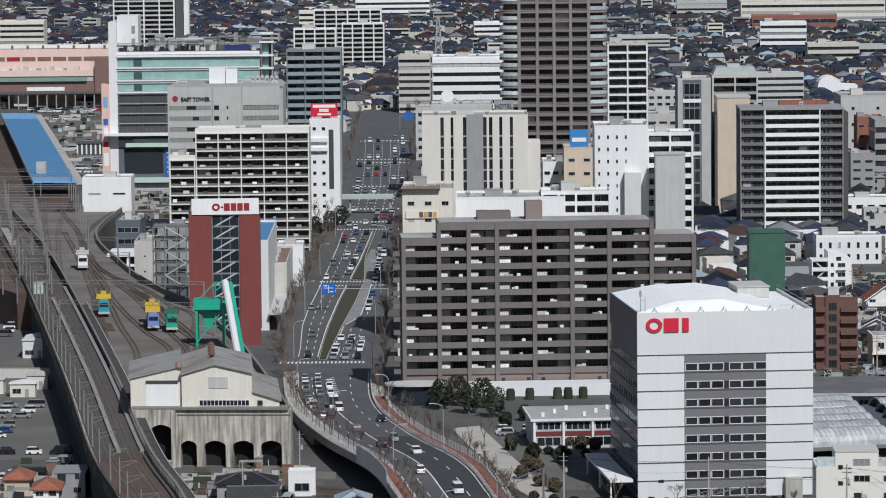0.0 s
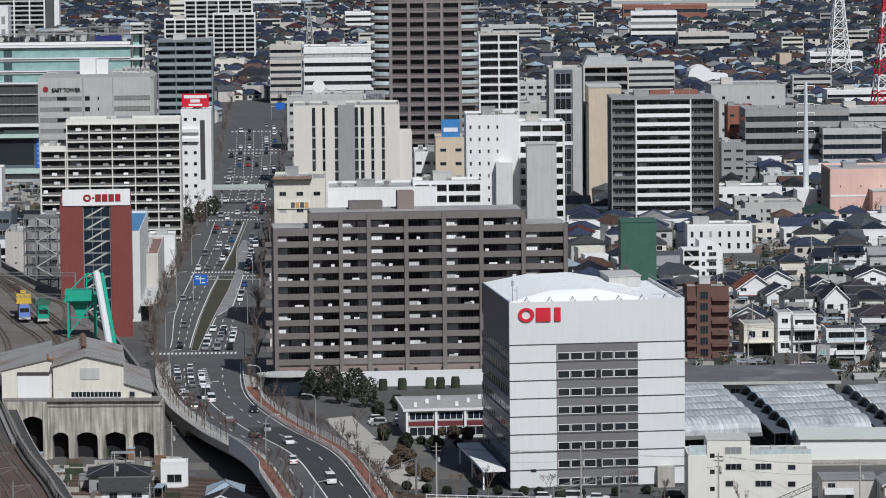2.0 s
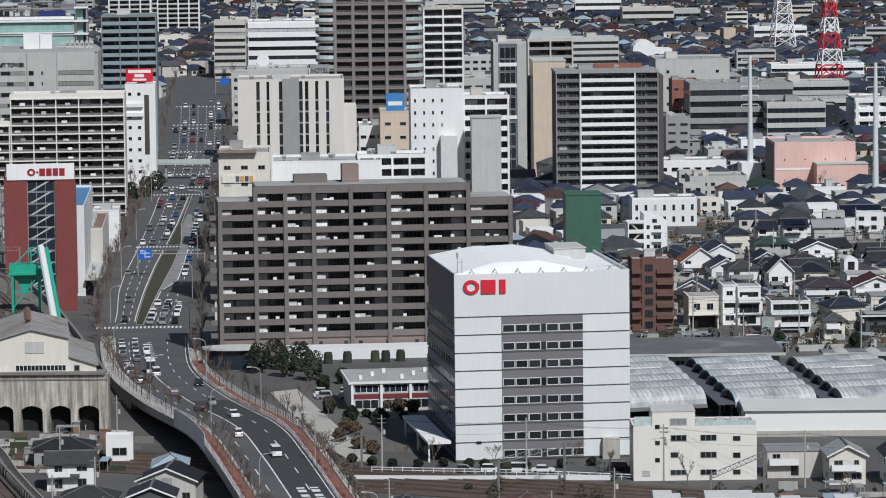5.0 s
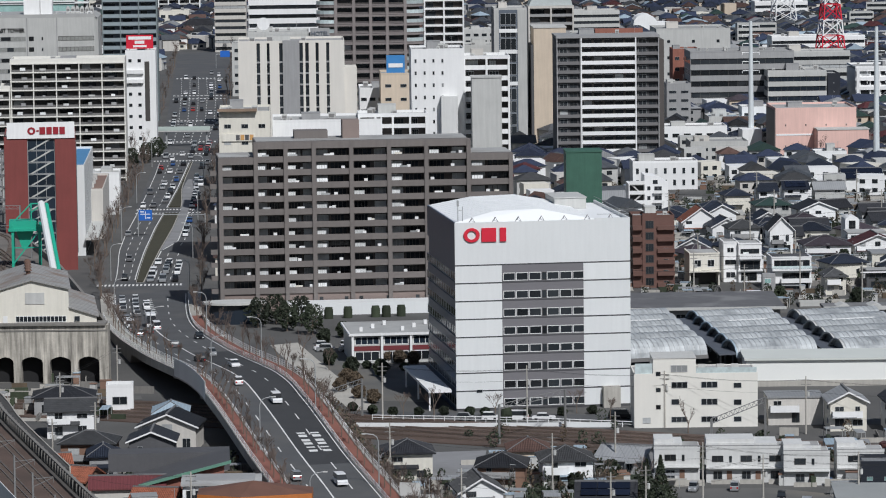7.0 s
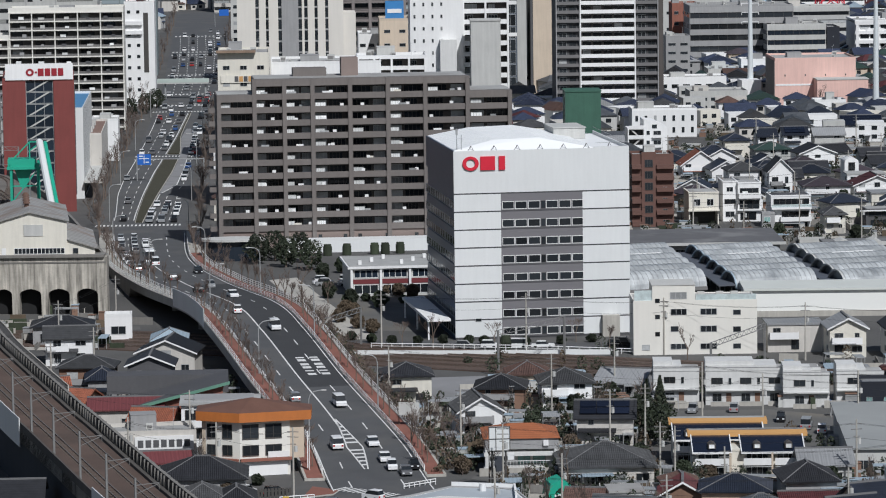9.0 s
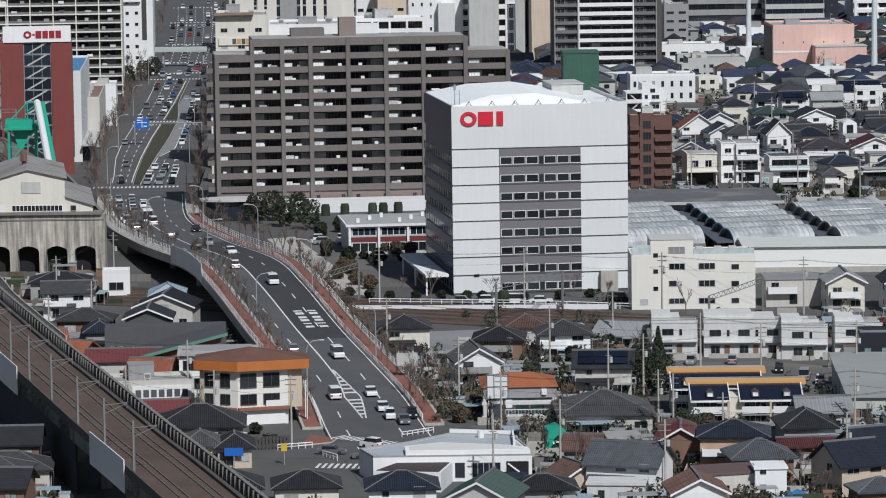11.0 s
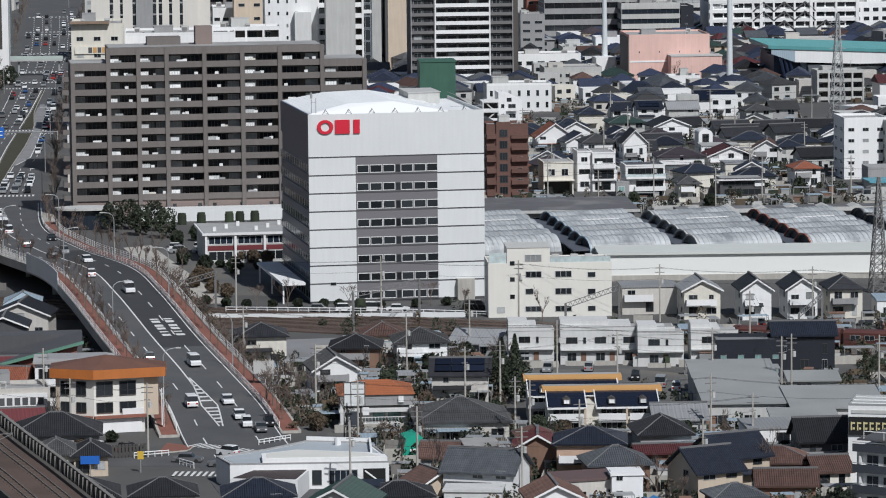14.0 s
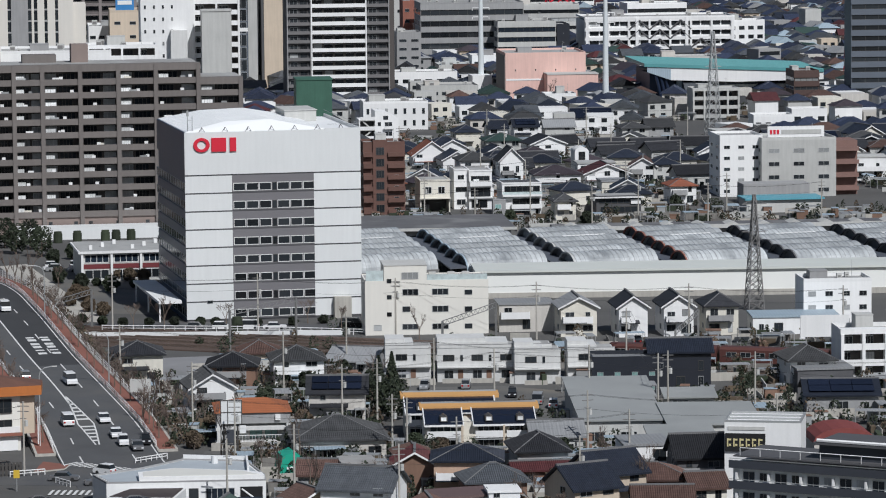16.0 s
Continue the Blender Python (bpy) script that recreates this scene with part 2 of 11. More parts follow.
class Shape:
    """Collects faces with material slots, and links them as one mesh."""

    def __init__(self):
        self.v, self.f, self.m = [], [], []

    def poly(self, pts, m=0):
        n = len(self.v)
        self.v += [tuple(p) for p in pts]
        self.f.append(tuple(range(n, n + len(pts))))
        self.m.append(m)
        return self

    def box(self, x0, x1, y0, y1, z0, z1, m=0):
        n = len(self.v)
        self.v += [(x, y, z) for z in (z0, z1) for x, y in ((x0, y0), (x1, y0), (x1, y1), (x0, y1))]
        for q in ((3, 2, 1, 0), (4, 5, 6, 7), (0, 1, 5, 4), (1, 2, 6, 5), (2, 3, 7, 6), (3, 0, 4, 7)):
            self.f.append(tuple(n + i for i in q))
            self.m.append(m)
        return self

    def prism(self, pts, z0, z1, m=0, top=None):
        """Upright prism on a counter-clockwise outline."""
        n, k = len(self.v), len(pts)
        self.v += [(p[0], p[1], z0) for p in pts] + [(p[0], p[1], z1) for p in pts]
        self.f += [tuple(range(n + k - 1, n - 1, -1)), tuple(range(n + k, n + 2 * k))]
        self.m += [m, m if top is None else top]
        for i in range(k):
            j = (i + 1) % k
            self.f.append((n + i, n + j, n + k + j, n + k + i))
            self.m.append(m)
        return self

    def extrude_y(self, pts, y0, y1, m=0):
        """Prism along y of an outline in x, z."""
        n, k = len(self.v), len(pts)
        self.v += [(p[0], y0, p[1]) for p in pts] + [(p[0], y1, p[1]) for p in pts]
        self.f += [tuple(range(n, n + k)), tuple(range(n + 2 * k - 1, n + k - 1, -1))]
        self.m += [m, m]
        for i in range(k):
            j = (i + 1) % k
            self.f.append((n + j, n + i, n + k + i, n + k + j))
            self.m.append(m)
        return self

    def swap(self):
        """Turns a profile drawn along y so that it runs along x."""
        self.v = [(b, a, c) for a, b, c in self.v]
        self.f = [q[::-1] for q in self.f]
        return self

    def tube(self, a, b, r0, r1=None, n=6, m=0):
        a, b = Vector(a), Vector(b)
        r1 = r0 if r1 is None else r1
        d = (b - a).normalized()
        u = d.orthogonal().normalized()
        w = d.cross(u)
        k = len(self.v)
        for c, r in ((a, r0), (b, r1)):
            for i in range(n):
                t = 2 * math.pi * i / n
                self.v.append(tuple(c + (u * math.cos(t) + w * math.sin(t)) * r))
        for i in range(n):
            j = (i + 1) % n
            self.f.append((k + i, k + j, k + n + j, k + n + i))
            self.m.append(m)
        self.f += [tuple(k + n - 1 - i for i in range(n)), tuple(k + n + i for i in range(n))]
        self.m += [m, m]
        return self

    def mesh(self, name, mats):
        me = bpy.data.meshes.new(name)
        me.from_pydata(self.v, [], self.f)
        for mt in mats if isinstance(mats, (list, tuple)) else [mats]:
            me.materials.append(mt)
        me.polygons.foreach_set("material_index", self.m)
        me.update()
        return me


def place(name, me, parent=None, at=(0, 0, 0), scale=(1, 1, 1), rz=0.0, label="", category="", group="", kind=""):
    ob = new(name, me)
    ob.location, ob.scale = at, scale
    if rz:
        ob.rotation_euler = (0, 0, radians(rz))
    if parent:
        ob.parent = parent
    return tagged(ob, label, category, group, kind)


def part(name, shape, mats, parent, label=""):
    return place(name, shape.mesh(name, mats), parent, label=label)


def thing(name, x, y, z, rz, label, category, group=""):
    ob = new(name)
    ob.location, ob.rotation_euler = (x, y, z), (0, 0, radians(rz))
    ob.empty_display_size = 1
    return tagged(ob, label, category, group)


UNITS = {}
OCC = []


def sash(w, h, fw, fh, bar, n, back=0.1, front=-0.05):
    """A window of one piece, facing -y: a raised frame with n + 1 panes set back in it."""
    cell = (w - 2 * fw - n * bar) / (n + 1)
    xs = [0.0, fw]
    for i in range(n + 1):
        xs.append(xs[-1] + cell)
        xs.append(xs[-1] + (bar if i < n else fw))
    zs = [0.0, fh, h - fh, h]
    s, seen = Shape(), {}

    def at(x, y, z):
        k = (round(x, 4), round(y, 4), round(z, 4))
        if k not in seen:
            seen[k] = len(s.v)
            s.v.append(k)
        return seen[k]

    def quad(pts, m):
        s.f.append(tuple(at(*q) for q in pts))
        s.m.append(m)

    for i in range(len(xs) - 1):
        for j in range(3):
            x0, x1, z0, z1 = xs[i], xs[i + 1], zs[j], zs[j + 1]
            pane = i % 2 == 1 and j == 1
            y = 0.0 if pane else front
            quad([(x0, y, z0), (x1, y, z0), (x1, y, z1), (x0, y, z1)], 1 if pane else 0)
            if pane:
                ring = [(x0, z0), (x1, z0), (x1, z1), (x0, z1)]
                for (a, b), (c, d) in zip(ring, ring[1:] + ring[:1]):
                    quad([(a, front, b), (c, front, d), (c, 0.0, d), (a, 0.0, b)], 0)
    for i in range(len(xs) - 1):
        quad([(xs[i], back, 0.0), (xs[i + 1], back, 0.0), (xs[i + 1], front, 0.0), (xs[i], front, 0.0)], 0)
        quad([(xs[i], front, h), (xs[i + 1], front, h), (xs[i + 1], back, h), (xs[i], back, h)], 0)
    for j in range(3):
        quad([(0.0, back, zs[j]), (0.0, front, zs[j]), (0.0, front, zs[j + 1]), (0.0, back, zs[j + 1])], 0)
        quad([(w, front, zs[j]), (w, back, zs[j]), (w, back, zs[j + 1]), (w, front, zs[j + 1])], 0)
    return s


def unit_window(pane, frame_mat=None, mullions=1):
    """A 1 x 1 m window in the x-z plane facing -y: a frame with panes set back."""
    frame_mat = frame_mat or FRAME
    k = (pane.name, frame_mat.name, mullions)
    fw, fh = (0.045, 0.085) if frame_mat is FRAME_W else (0.035, 0.05)
    if k not in UNITS:
        UNITS[k] = sash(1.0, 1.0, fw, fh, 0.028, mullions).mesh("window", [frame_mat, pane])
    return UNITS[k]


LONG = {}


def long_window(parent, x, z, w, h, y, pane, frame_mat, mullions, rz):
    """A ribbon of panes with slim bars of true thickness."""
    k = (round(w, 2), round(h, 2), pane.name, frame_mat.name, mullions)
    if k not in LONG:
        s = sash(w, h, 0.1, 0.1, 0.1, mullions, 0.06, -0.06)
        LONG[k] = s.mesh("window", [frame_mat, pane])
    return place("window", LONG[k], parent, (x, y - 0.02, z), (1, 1, 1), rz)


def window(parent, x, z, w, h, y=0.0, pane=None, frame_mat=None, mullions=1, rz=0.0):
    pane = pane or (CURTAIN if random.random() < 0.18 else GLASS)
    if w > 4.0:
        return long_window(parent, x, z, w, h, y, pane, frame_mat or FRAME, mullions, rz)
    return place("window", unit_window(pane, frame_mat, mullions), parent, (x, y - 0.02, z), (w, 1, h), rz)


def window_row(parent, cells, y=0.0, name="glazing"):
    """The small far windows of one storey, as one part: cells of x, z, width, height."""
    s = Shape()
    for x, z, w, h in cells:
        s.box(x, x + w, y - 0.08, y - 0.01, z, z + 0.08).box(x, x + w, y - 0.08, y - 0.01, z + h - 0.08, z + h).poly([(x, y - 0.03, z), (x + w, y - 0.03, z), (x + w, y - 0.03, z + h), (x, y - 0.03, z + h)], 1 if random.random() > 0.06 else 2)
    return tagged(part(name, s, [FRAME, GLASS, CURTAIN], parent), kind="stuff")


FAR = 1130


def side_windows(parent, x, ys, z, w, h, pane=None):
    """Windows in a wall that faces -x at local x."""
    for yy in ys:
        window(parent, x, z, w, h, 0, pane, rz=-90).location = (x - 0.02, yy + w, z)


def roof_clutter(parent, w, d, h, n, seed):
    """Plant on a flat roof: stair head, condensers on feet, a tank, vents."""
    rng = random.Random(seed)
    hw, hd, hz = min(5, w * 0.26), min(5, d * 0.4), rng.choice((1.6, 2.2, 2.6))
    x = rng.uniform(0.1, 0.6) * (w - hw)
    s = Shape().box(x, x + hw, d * 0.5, d * 0.5 + hd, h, h + hz).box(x - 0.06, x + hw + 0.06, d * 0.5 - 0.06, d * 0.5 + hd + 0.06, h + hz, h + hz + 0.1)
    part("stair_head", s, rng.choice((GREY_L, GREY_M, BEIGE_L)), parent)
    for i in range(n):
        a, b, c = rng.uniform(0.05, 0.9) * w, rng.uniform(0.15, 0.8) * d, rng.uniform(0.8, 1.8)
        s = Shape().box(a, a + c, b, b + 0.9, h + 0.25, h + 0.25 + c * 0.9).box(a + 0.1, a + 0.25, b, b + 0.9, h, h + 0.25).box(a + c - 0.25, a + c - 0.1, b, b + 0.9, h, h + 0.25)
        s.box(a + 0.15, a + c - 0.15, b - 0.03, b, h + 0.4, h + c * 0.8, 1)
        part("condenser_unit", s, [GREY_L, STEEL_D], parent)
    s = Shape().tube((w * 0.8, d * 0.7, h), (w * 0.8, d * 0.7, h + 3.5), 0.05, 0.03, 5).tube((w * 0.8 - 0.6, d * 0.7, h + 3.2), (w * 0.8 + 0.6, d * 0.7, h + 3.2), 0.02, n=4)
    part("antenna", s, STEEL, parent)


def flat_roof(parent, w, d, h, wall, deck=None, lip=0.7):
    """Parapet round a roof deck that lies below it."""
    s = Shape().box(0, w, 0, 0.25, h, h + lip).box(0, w, d - 0.25, d, h, h + lip).box(0, 0.25, 0.25, d - 0.25, h, h + lip).box(w - 0.25, w, 0.25, d - 0.25, h, h + lip)
    part("parapet", s, wall, parent)
    part("roof", Shape().box(0.25, w - 0.25, 0.25, d - 0.25, h, h + 0.08), deck or ROOFDECK, parent)


def block(name, x, y, w, d, h, rz, wall, floors, bays, label, cat="building", win=(0.55, 0.45), pane=None, style="punched", clutter=3, side=True, sill=0.35, top=1.0, deck=None, x_range=None, trim=None):
    """A flat-roofed building by its front left corner. style: punched, ribbon or bands."""
    e = thing(name, x, y, 0, rz, label, cat)
    OCC.append((x - 2, x + w + 2, y - 3, y + d + 2))
    part("wall", Shape().box(0, w, 0, d, 0, h), wall, e)
    flat_roof(e, w, d, h, trim or wall, deck)
    pitch = (h - top) / floors
    x0, x1 = x_range or (0.0, w)
    if style == "punched":
        bw = (x1 - x0) / bays
        for i in range(floors):
            if y > FAR:
                window_row(e, [(x0 + bw * (j + 0.5 - win[0] / 2), pitch * (i + sill), bw * win[0], pitch * win[1]) for j in range(bays)])
                continue
            for j in range(bays):
                ww = bw * win[0]
                window(e, x0 + bw * j + (bw - ww) / 2, pitch * (i + sill), ww, pitch * win[1], 0, pane)
        if side and y < FAR:
            n = max(1, int(d / 5))
            for i in range(floors):
                side_windows(e, 0, [d * (k + 0.35) / n for k in range(n)], pitch * (i + sill), d / n * 0.35, pitch * win[1], pane)
    elif style == "ribbon":
        for i in range(floors):
            z = pitch * (i + sill)
            window(e, x0 + 0.6, z, x1 - x0 - 1.2, pitch * win[1], 0, pane, mullions=bays)
            if side:
                side_windows(e, 0, [0.8], z, d - 1.6, pitch * win[1], pane)
    elif style == "bands":
        for i in range(floors):
            z = pitch * (i + sill)
            window(e, x0 + 0.2, z, x1 - x0 - 0.4, pitch * win[1], 0, pane, DARKFRAME, bays)
            if y > 1800 and i % 2:
                continue
            part("spandrel", Shape().box(x0 - 0.1, x1 + 0.1, -0.35, -0.06, z + pitch * win[1], z + pitch) if y < 1800 or i + 1 == floors else Shape().box(x0 - 0.1, x1 + 0.1, -0.35, -0.06, z + pitch * win[1], z + pitch).box(x0 - 0.1, x1 + 0.1, -0.35, -0.06, z + pitch + pitch * win[1], z + 2 * pitch), trim or wall, e)
            if side:
                side_windows(e, 0, [0.4], z, d - 0.8, pitch * win[1], pane)
    if clutter:
        roof_clutter(e, w, d, h, clutter, int(x * 7 + y))
    return e


def balcony_block(name, x, y, w, d, floors, pitch, bays, rz, wall, rail, label, cat="apartment block", base=0.5, fins=True, fin_w=0.55, fin_mat=None, rail_h=1.15, depth=1.7, dark=None, per_bay=True, top=0.9, clutter=3, side=True):
    """Apartments with open balconies along the front: slabs, parapets, fins and glazing set back."""
    e = thing(name, x, y, 0, rz, label, cat)
    OCC.append((x - 2, x + w + 2, y - 3, y + d + 2))
    h = base + floors * pitch
    part("wall", Shape().box(0, w, depth, d, 0, h).box(0, 0.25, 0, depth, 0, h).box(w - 0.25, w, 0, depth, 0, h), wall, e)
    # back wall coloured darker than the front, with the balcony shade in its colour
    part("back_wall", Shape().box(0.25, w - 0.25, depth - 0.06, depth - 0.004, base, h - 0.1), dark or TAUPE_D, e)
    part("cornice", Shape().box(-0.1, w + 0.1, -0.1, depth + 0.6, h, h + top), wall, e)
    part("roof", Shape().box(0.25, w - 0.25, depth + 0.6, d - 0.25, h, h + 0.15), ROOFDECK, e)
    part("parapet", Shape().box(0, w, d - 0.25, d, h, h + top).box(0, 0.25, depth + 0.6, d - 0.25, h, h + top).box(w - 0.25, w, depth + 0.6, d - 0.25, h, h + top), wall, e)
    bw = w / bays
    pm = Shape().box(0.02, bw - 0.02, 0.0, 0.16, 0.0, rail_h).box(0.02, bw - 0.02, 0.16, depth - 0.08, 0.0, 0.2).mesh("balcony", rail)
    long_m = Shape().box(0.26, w - 0.26, 0.0, 0.16, 0.0, rail_h).box(0.26, w - 0.26, 0.16, depth - 0.08, 0.0, 0.2).mesh("balcony", rail)
    for i in range(floors):
        z = base + i * pitch
        if per_bay:
            for j in range(bays):
                place("balcony", pm, e, (bw * j, 0, z))
        else:
            place("balcony", long_m, e, (0, 0, z))
        if y > FAR:
            window_row(e, [(bw * j + bw * 0.12, z + 0.3, bw * random.uniform(0.3, 0.62), pitch - 0.75) for j in range(bays)], depth - 0.12)
            continue
        for j in range(bays):
            window(e, bw * j + bw * 0.12, z + 0.3, bw * random.uniform(0.3, 0.62), pitch - 0.75, depth - 0.12, None, FRAME if random.random() < 0.6 else DARKFRAME, 2)
    if fins:
        fm = Shape().box(-fin_w / 2, fin_w / 2, -0.18, depth - 0.1, 0, h + 0.02).mesh("column", fin_mat or wall)
        for j in range(bays + 1):
            place("column", fm, e, (min(max(bw * j, fin_w / 2 + 0.002), w - fin_w / 2 - 0.002), 0, 0))
    if side and y < FAR:
        for i in range(floors):
            side_windows(e, 0, [d * 0.45], base + i * pitch + 1.0, 1.4, 1.1)
    if clutter:
        roof_clutter(e, w, d, h + 0.15, clutter, int(x * 3 + y))
    return e

# ---- ground, road, railway ----
part("ground", Shape().box(-6000, 6000, -3000, 9000, -1.0, 0.0), GROUND, None)
tagged(bpy.data.objects["ground"], "grey and brown city ground of asphalt, gravel and earth", "ground", kind="structure")


def curve(points, step=5.0):
    """Samples of a smooth line through rows of numbers whose first two are x and y: (row, side vector)."""
    pts = [np.array(p, float) for p in points]
    pts = [2 * pts[0] - pts[1]] + pts + [2 * pts[-1] - pts[-2]]
    out = []
    for i in range(1, len(pts) - 2):
        a, b, c, d = pts[i - 1:i + 3]
        n = max(2, int(np.hypot(*(c - b)[:2]) / step))
        for k in range(n):
            t = k / n
            out.append(0.5 * (2 * b + (c - a) * t + (2 * a - 5 * b + 4 * c - d) * t * t + (3 * b - a - 3 * c + d) * t ** 3))
    out.append(pts[-2])
    res = []
    for i, p in enumerate(out):
        d = out[min(i + 1, len(out) - 1)] - out[max(i - 1, 0)]
        n = math.hypot(d[0], d[1])
        res.append((p, np.array((d[1] / n, -d[0] / n))))
    return res


def ribbon(samples, a, b, dz0, dz1, shape=None, m=0, floor=None):
    """A band from side offset a to b, between heights dz0 and dz1 over the line; floor: carries its foot down to that height."""
    s = shape or Shape()
    base = len(s.v)
    for p, n in samples:
        oa = a(p) if callable(a) else a
        ob = b(p) if callable(b) else b
        z = p[2]
        lo = z + dz0 if floor is None else floor(p)
        for o, zz in ((oa, lo), (ob, lo), (ob, z + dz1), (oa, z + dz1)):
            s.v.append((p[0] + n[0] * o, p[1] + n[1] * o, zz))
    for i in range(len(samples) - 1):
        k = base + 4 * i
        for q in range(4):
            r = (q + 1) % 4
            s.f.append((k + q, k + r, k + 4 + r, k + 4 + q))
            s.m.append(m)
    e = base + 4 * (len(samples) - 1)
    s.f += [(base + 3, base + 2, base + 1, base), (e, e + 1, e + 2, e + 3)]
    s.m += [m, m]
    return s


def dashes(samples, off, width, dash, gap, dz, shape, m=0):
    """Painted strokes along the line."""
    run, mark = 0.0, []
    for (p, n), (q, k) in zip(samples, samples[1:]):
        run += math.hypot(q[0] - p[0], q[1] - p[1])
        o = off(p) if callable(off) else off
        if run % (dash + gap) < dash:
            mark.append((p, n))
        else:
            if len(mark) > 1:
                ribbon(mark, o - width / 2, o + width / 2, dz, dz + 0.012, shape, m)
            mark = []
    return shape


# x, y, height, half width of the carriageway
ROAD = [(6, 520, 0, 8.5), (-1, 570, 0, 8.5), (-6.5, 607, 0.1, 8.0), (-10.5, 640, 1.2, 7.6), (-15.2, 667, 2.9, 7.0), (-21.2, 697, 4.9, 6.9), (-29.3, 745, 6.8, 7.2), (-36.0, 783, 6.9, 7.5),
        (-49.5, 842, 4.2, 7.9), (-61.5, 912, 1.2, 8.3), (-67.6, 985, 0.1, 9.2), (-71.3, 1051, 0, 9.8), (-75.6, 1164, 0, 9.4), (-80, 1290, 0, 9), (-83.5, 1433, 0, 10), (-92, 1650, 0, 12), (-98, 1783, 0, 12.5), (-110, 2035, 0, 13)]
road_line = curve(ROAD, 3.0)
fine_line = curve(ROAD, 1.0)


def width_of(k, add=0.0):
    return lambda p: k * (p[3] + add)


near = [s for s in road_line if s[0][1] < 985]
part("road", ribbon(road_line, width_of(-1), width_of(1), -0.6, 0.06), ASPHALT, None)
tagged(bpy.data.objects["road"], "grey asphalt avenue with white lane markings", "road", kind="structure")
fresh = [s for s in road_line if 684 < s[0][1] < 838]
place("road_overlay", ribbon(fresh, lambda p: -p[3] * 0.16, width_of(0.97), 0.05, 0.066).mesh("road_overlay", ASPHALT_NEW), label="strip of darker fresh asphalt on the avenue", category="road", kind="structure")
s = Shape()
hill = [k for k in fine_line if k[0][1] < 972]
dashes(hill, width_of(0.46), 0.22, 6, 9, 0.068, s)
dashes(hill, width_of(-0.58), 0.22, 6, 9, 0.068, s)
# the level avenue: kerb lines, and the two edges of the planted median, as (y, x)
KERB_W = [(971, -77), (1028, -79.6), (1080, -83.0), (1121, -84.4), (1182, -85.4), (1250, -86.9), (1316, -88.6), (1411, -91.8), (1562, -98.6), (1716, -107.1), (1902, -117.6)]
KERB_E = [(970, -60.6), (1003, -61.0), (1052, -62.5), (1105, -64.3), (1165, -66.5), (1230, -68.7), (1304, -70.9), (1387, -72.9), (1560, -76.9), (1712, -83.5), (1838, -90.3)]
MEDIAN_W = [(987, -71.9), (1028, -73.6), (1079, -75.2), (1143, -76.4), (1214, -76.9), (1267, -77.4), (1335, -78.6), (1388, -79.7)]
MEDIAN_E = [(987, -70.4), (1028, -71.0), (1079, -71.5), (1143, -71.6), (1190, -72.4), (1214, -73.2), (1267, -76.3), (1335, -78.0), (1388, -79.3)]


def edge(rows):
    return lambda y: float(np.interp(y, [r[0] for r in rows], [r[1] for r in rows]))


kerb_w, kerb_e, median_w, median_e = edge(KERB_W), edge(KERB_E), edge(MEDIAN_W), edge(MEDIAN_E)
apron_e = edge([(1082, -71.2), (1105, -68.2), (1150, -69.0), (1200, -70.3), (1262, -72.0), (1300, -74.8)])


def stroke(x_of, y0, y1, width, shape, dash=0.0, gap=0.0):
    """A painted line, whole or broken, whose x follows from y."""
    y = y0
    while y < y1:
        e = min(y1, y + (dash or 12.0))
        a, b = x_of(y), x_of(e)
        shape.prism([(a - width / 2, y), (a + width / 2, y), (b + width / 2, e), (b - width / 2, e)], 0.066, 0.082)
        y = e + gap


stroke(lambda y: kerb_w(y) + 0.5, 1012, 1365, 0.22, s)
stroke(lambda y: median_w(y) - 0.45, 1012, 1185, 0.28, s)
stroke(lambda y: median_w(y) - 0.45, 1205, 1365, 0.28, s)
stroke(lambda y: median_e(y) + 0.45, 1012, 1080, 0.28, s)
stroke(lambda y: apron_e(y) + 0.2, 1084, 1190, 0.3, s)
stroke(lambda y: apron_e(y) + 0.2, 1206, 1298, 0.3, s)
for f in (0.34, 0.67):
    stroke(lambda y, f=f: kerb_w(y) * (1 - f) + median_w(y) * f, 1014, 1365, 0.2, s, 6, 8)
    stroke(lambda y, f=f: median_e(y) * (1 - f) + kerb_e(y) * f, 1012, 1078, 0.2, s, 6, 8)
stroke(lambda y: (apron_e(y) + kerb_e(y)) / 2, 1095, 1290, 0.2, s, 6, 8)
for f in (0.18, 0.34, 0.5, 0.66, 0.82):
    stroke(lambda y, f=f: kerb_w(y) * (1 - f) + kerb_e(y) * f, 1448, 1835, 0.26, s, 6, 9)
ribbon([k for k in fine_line if 604 < k[0][1] < 980], width_of(0.94), lambda p: p[3] * 0.94 + 0.2, 0.066, 0.08, s)
ribbon([k for k in fine_line if 604 < k[0][1] < 980], lambda p: -p[3] * 0.95 - 0.2, width_of(-0.95), 0.066, 0.08, s)
ribbon([k for k in fine_line if 655 < k[0][1] < 905], lambda p: -p[3] * 0.17, lambda p: -p[3] * 0.17 + 0.28, 0.067, 0.08, s)
for a, b in ((-0.17, 0.0), (0.17, 0.0)):
    seg = [k for k in fine_line if 622 < k[0][1] < 662]
    ribbon(seg, lambda p, a=a: p[3] * (-0.12 + a * max(0.0, 1 - abs(p[1] - 640) / 22)), lambda p, a=a: p[3] * (-0.12 + a * max(0.0, 1 - abs(p[1] - 640) / 22)) + 0.25, 0.067, 0.08, s)
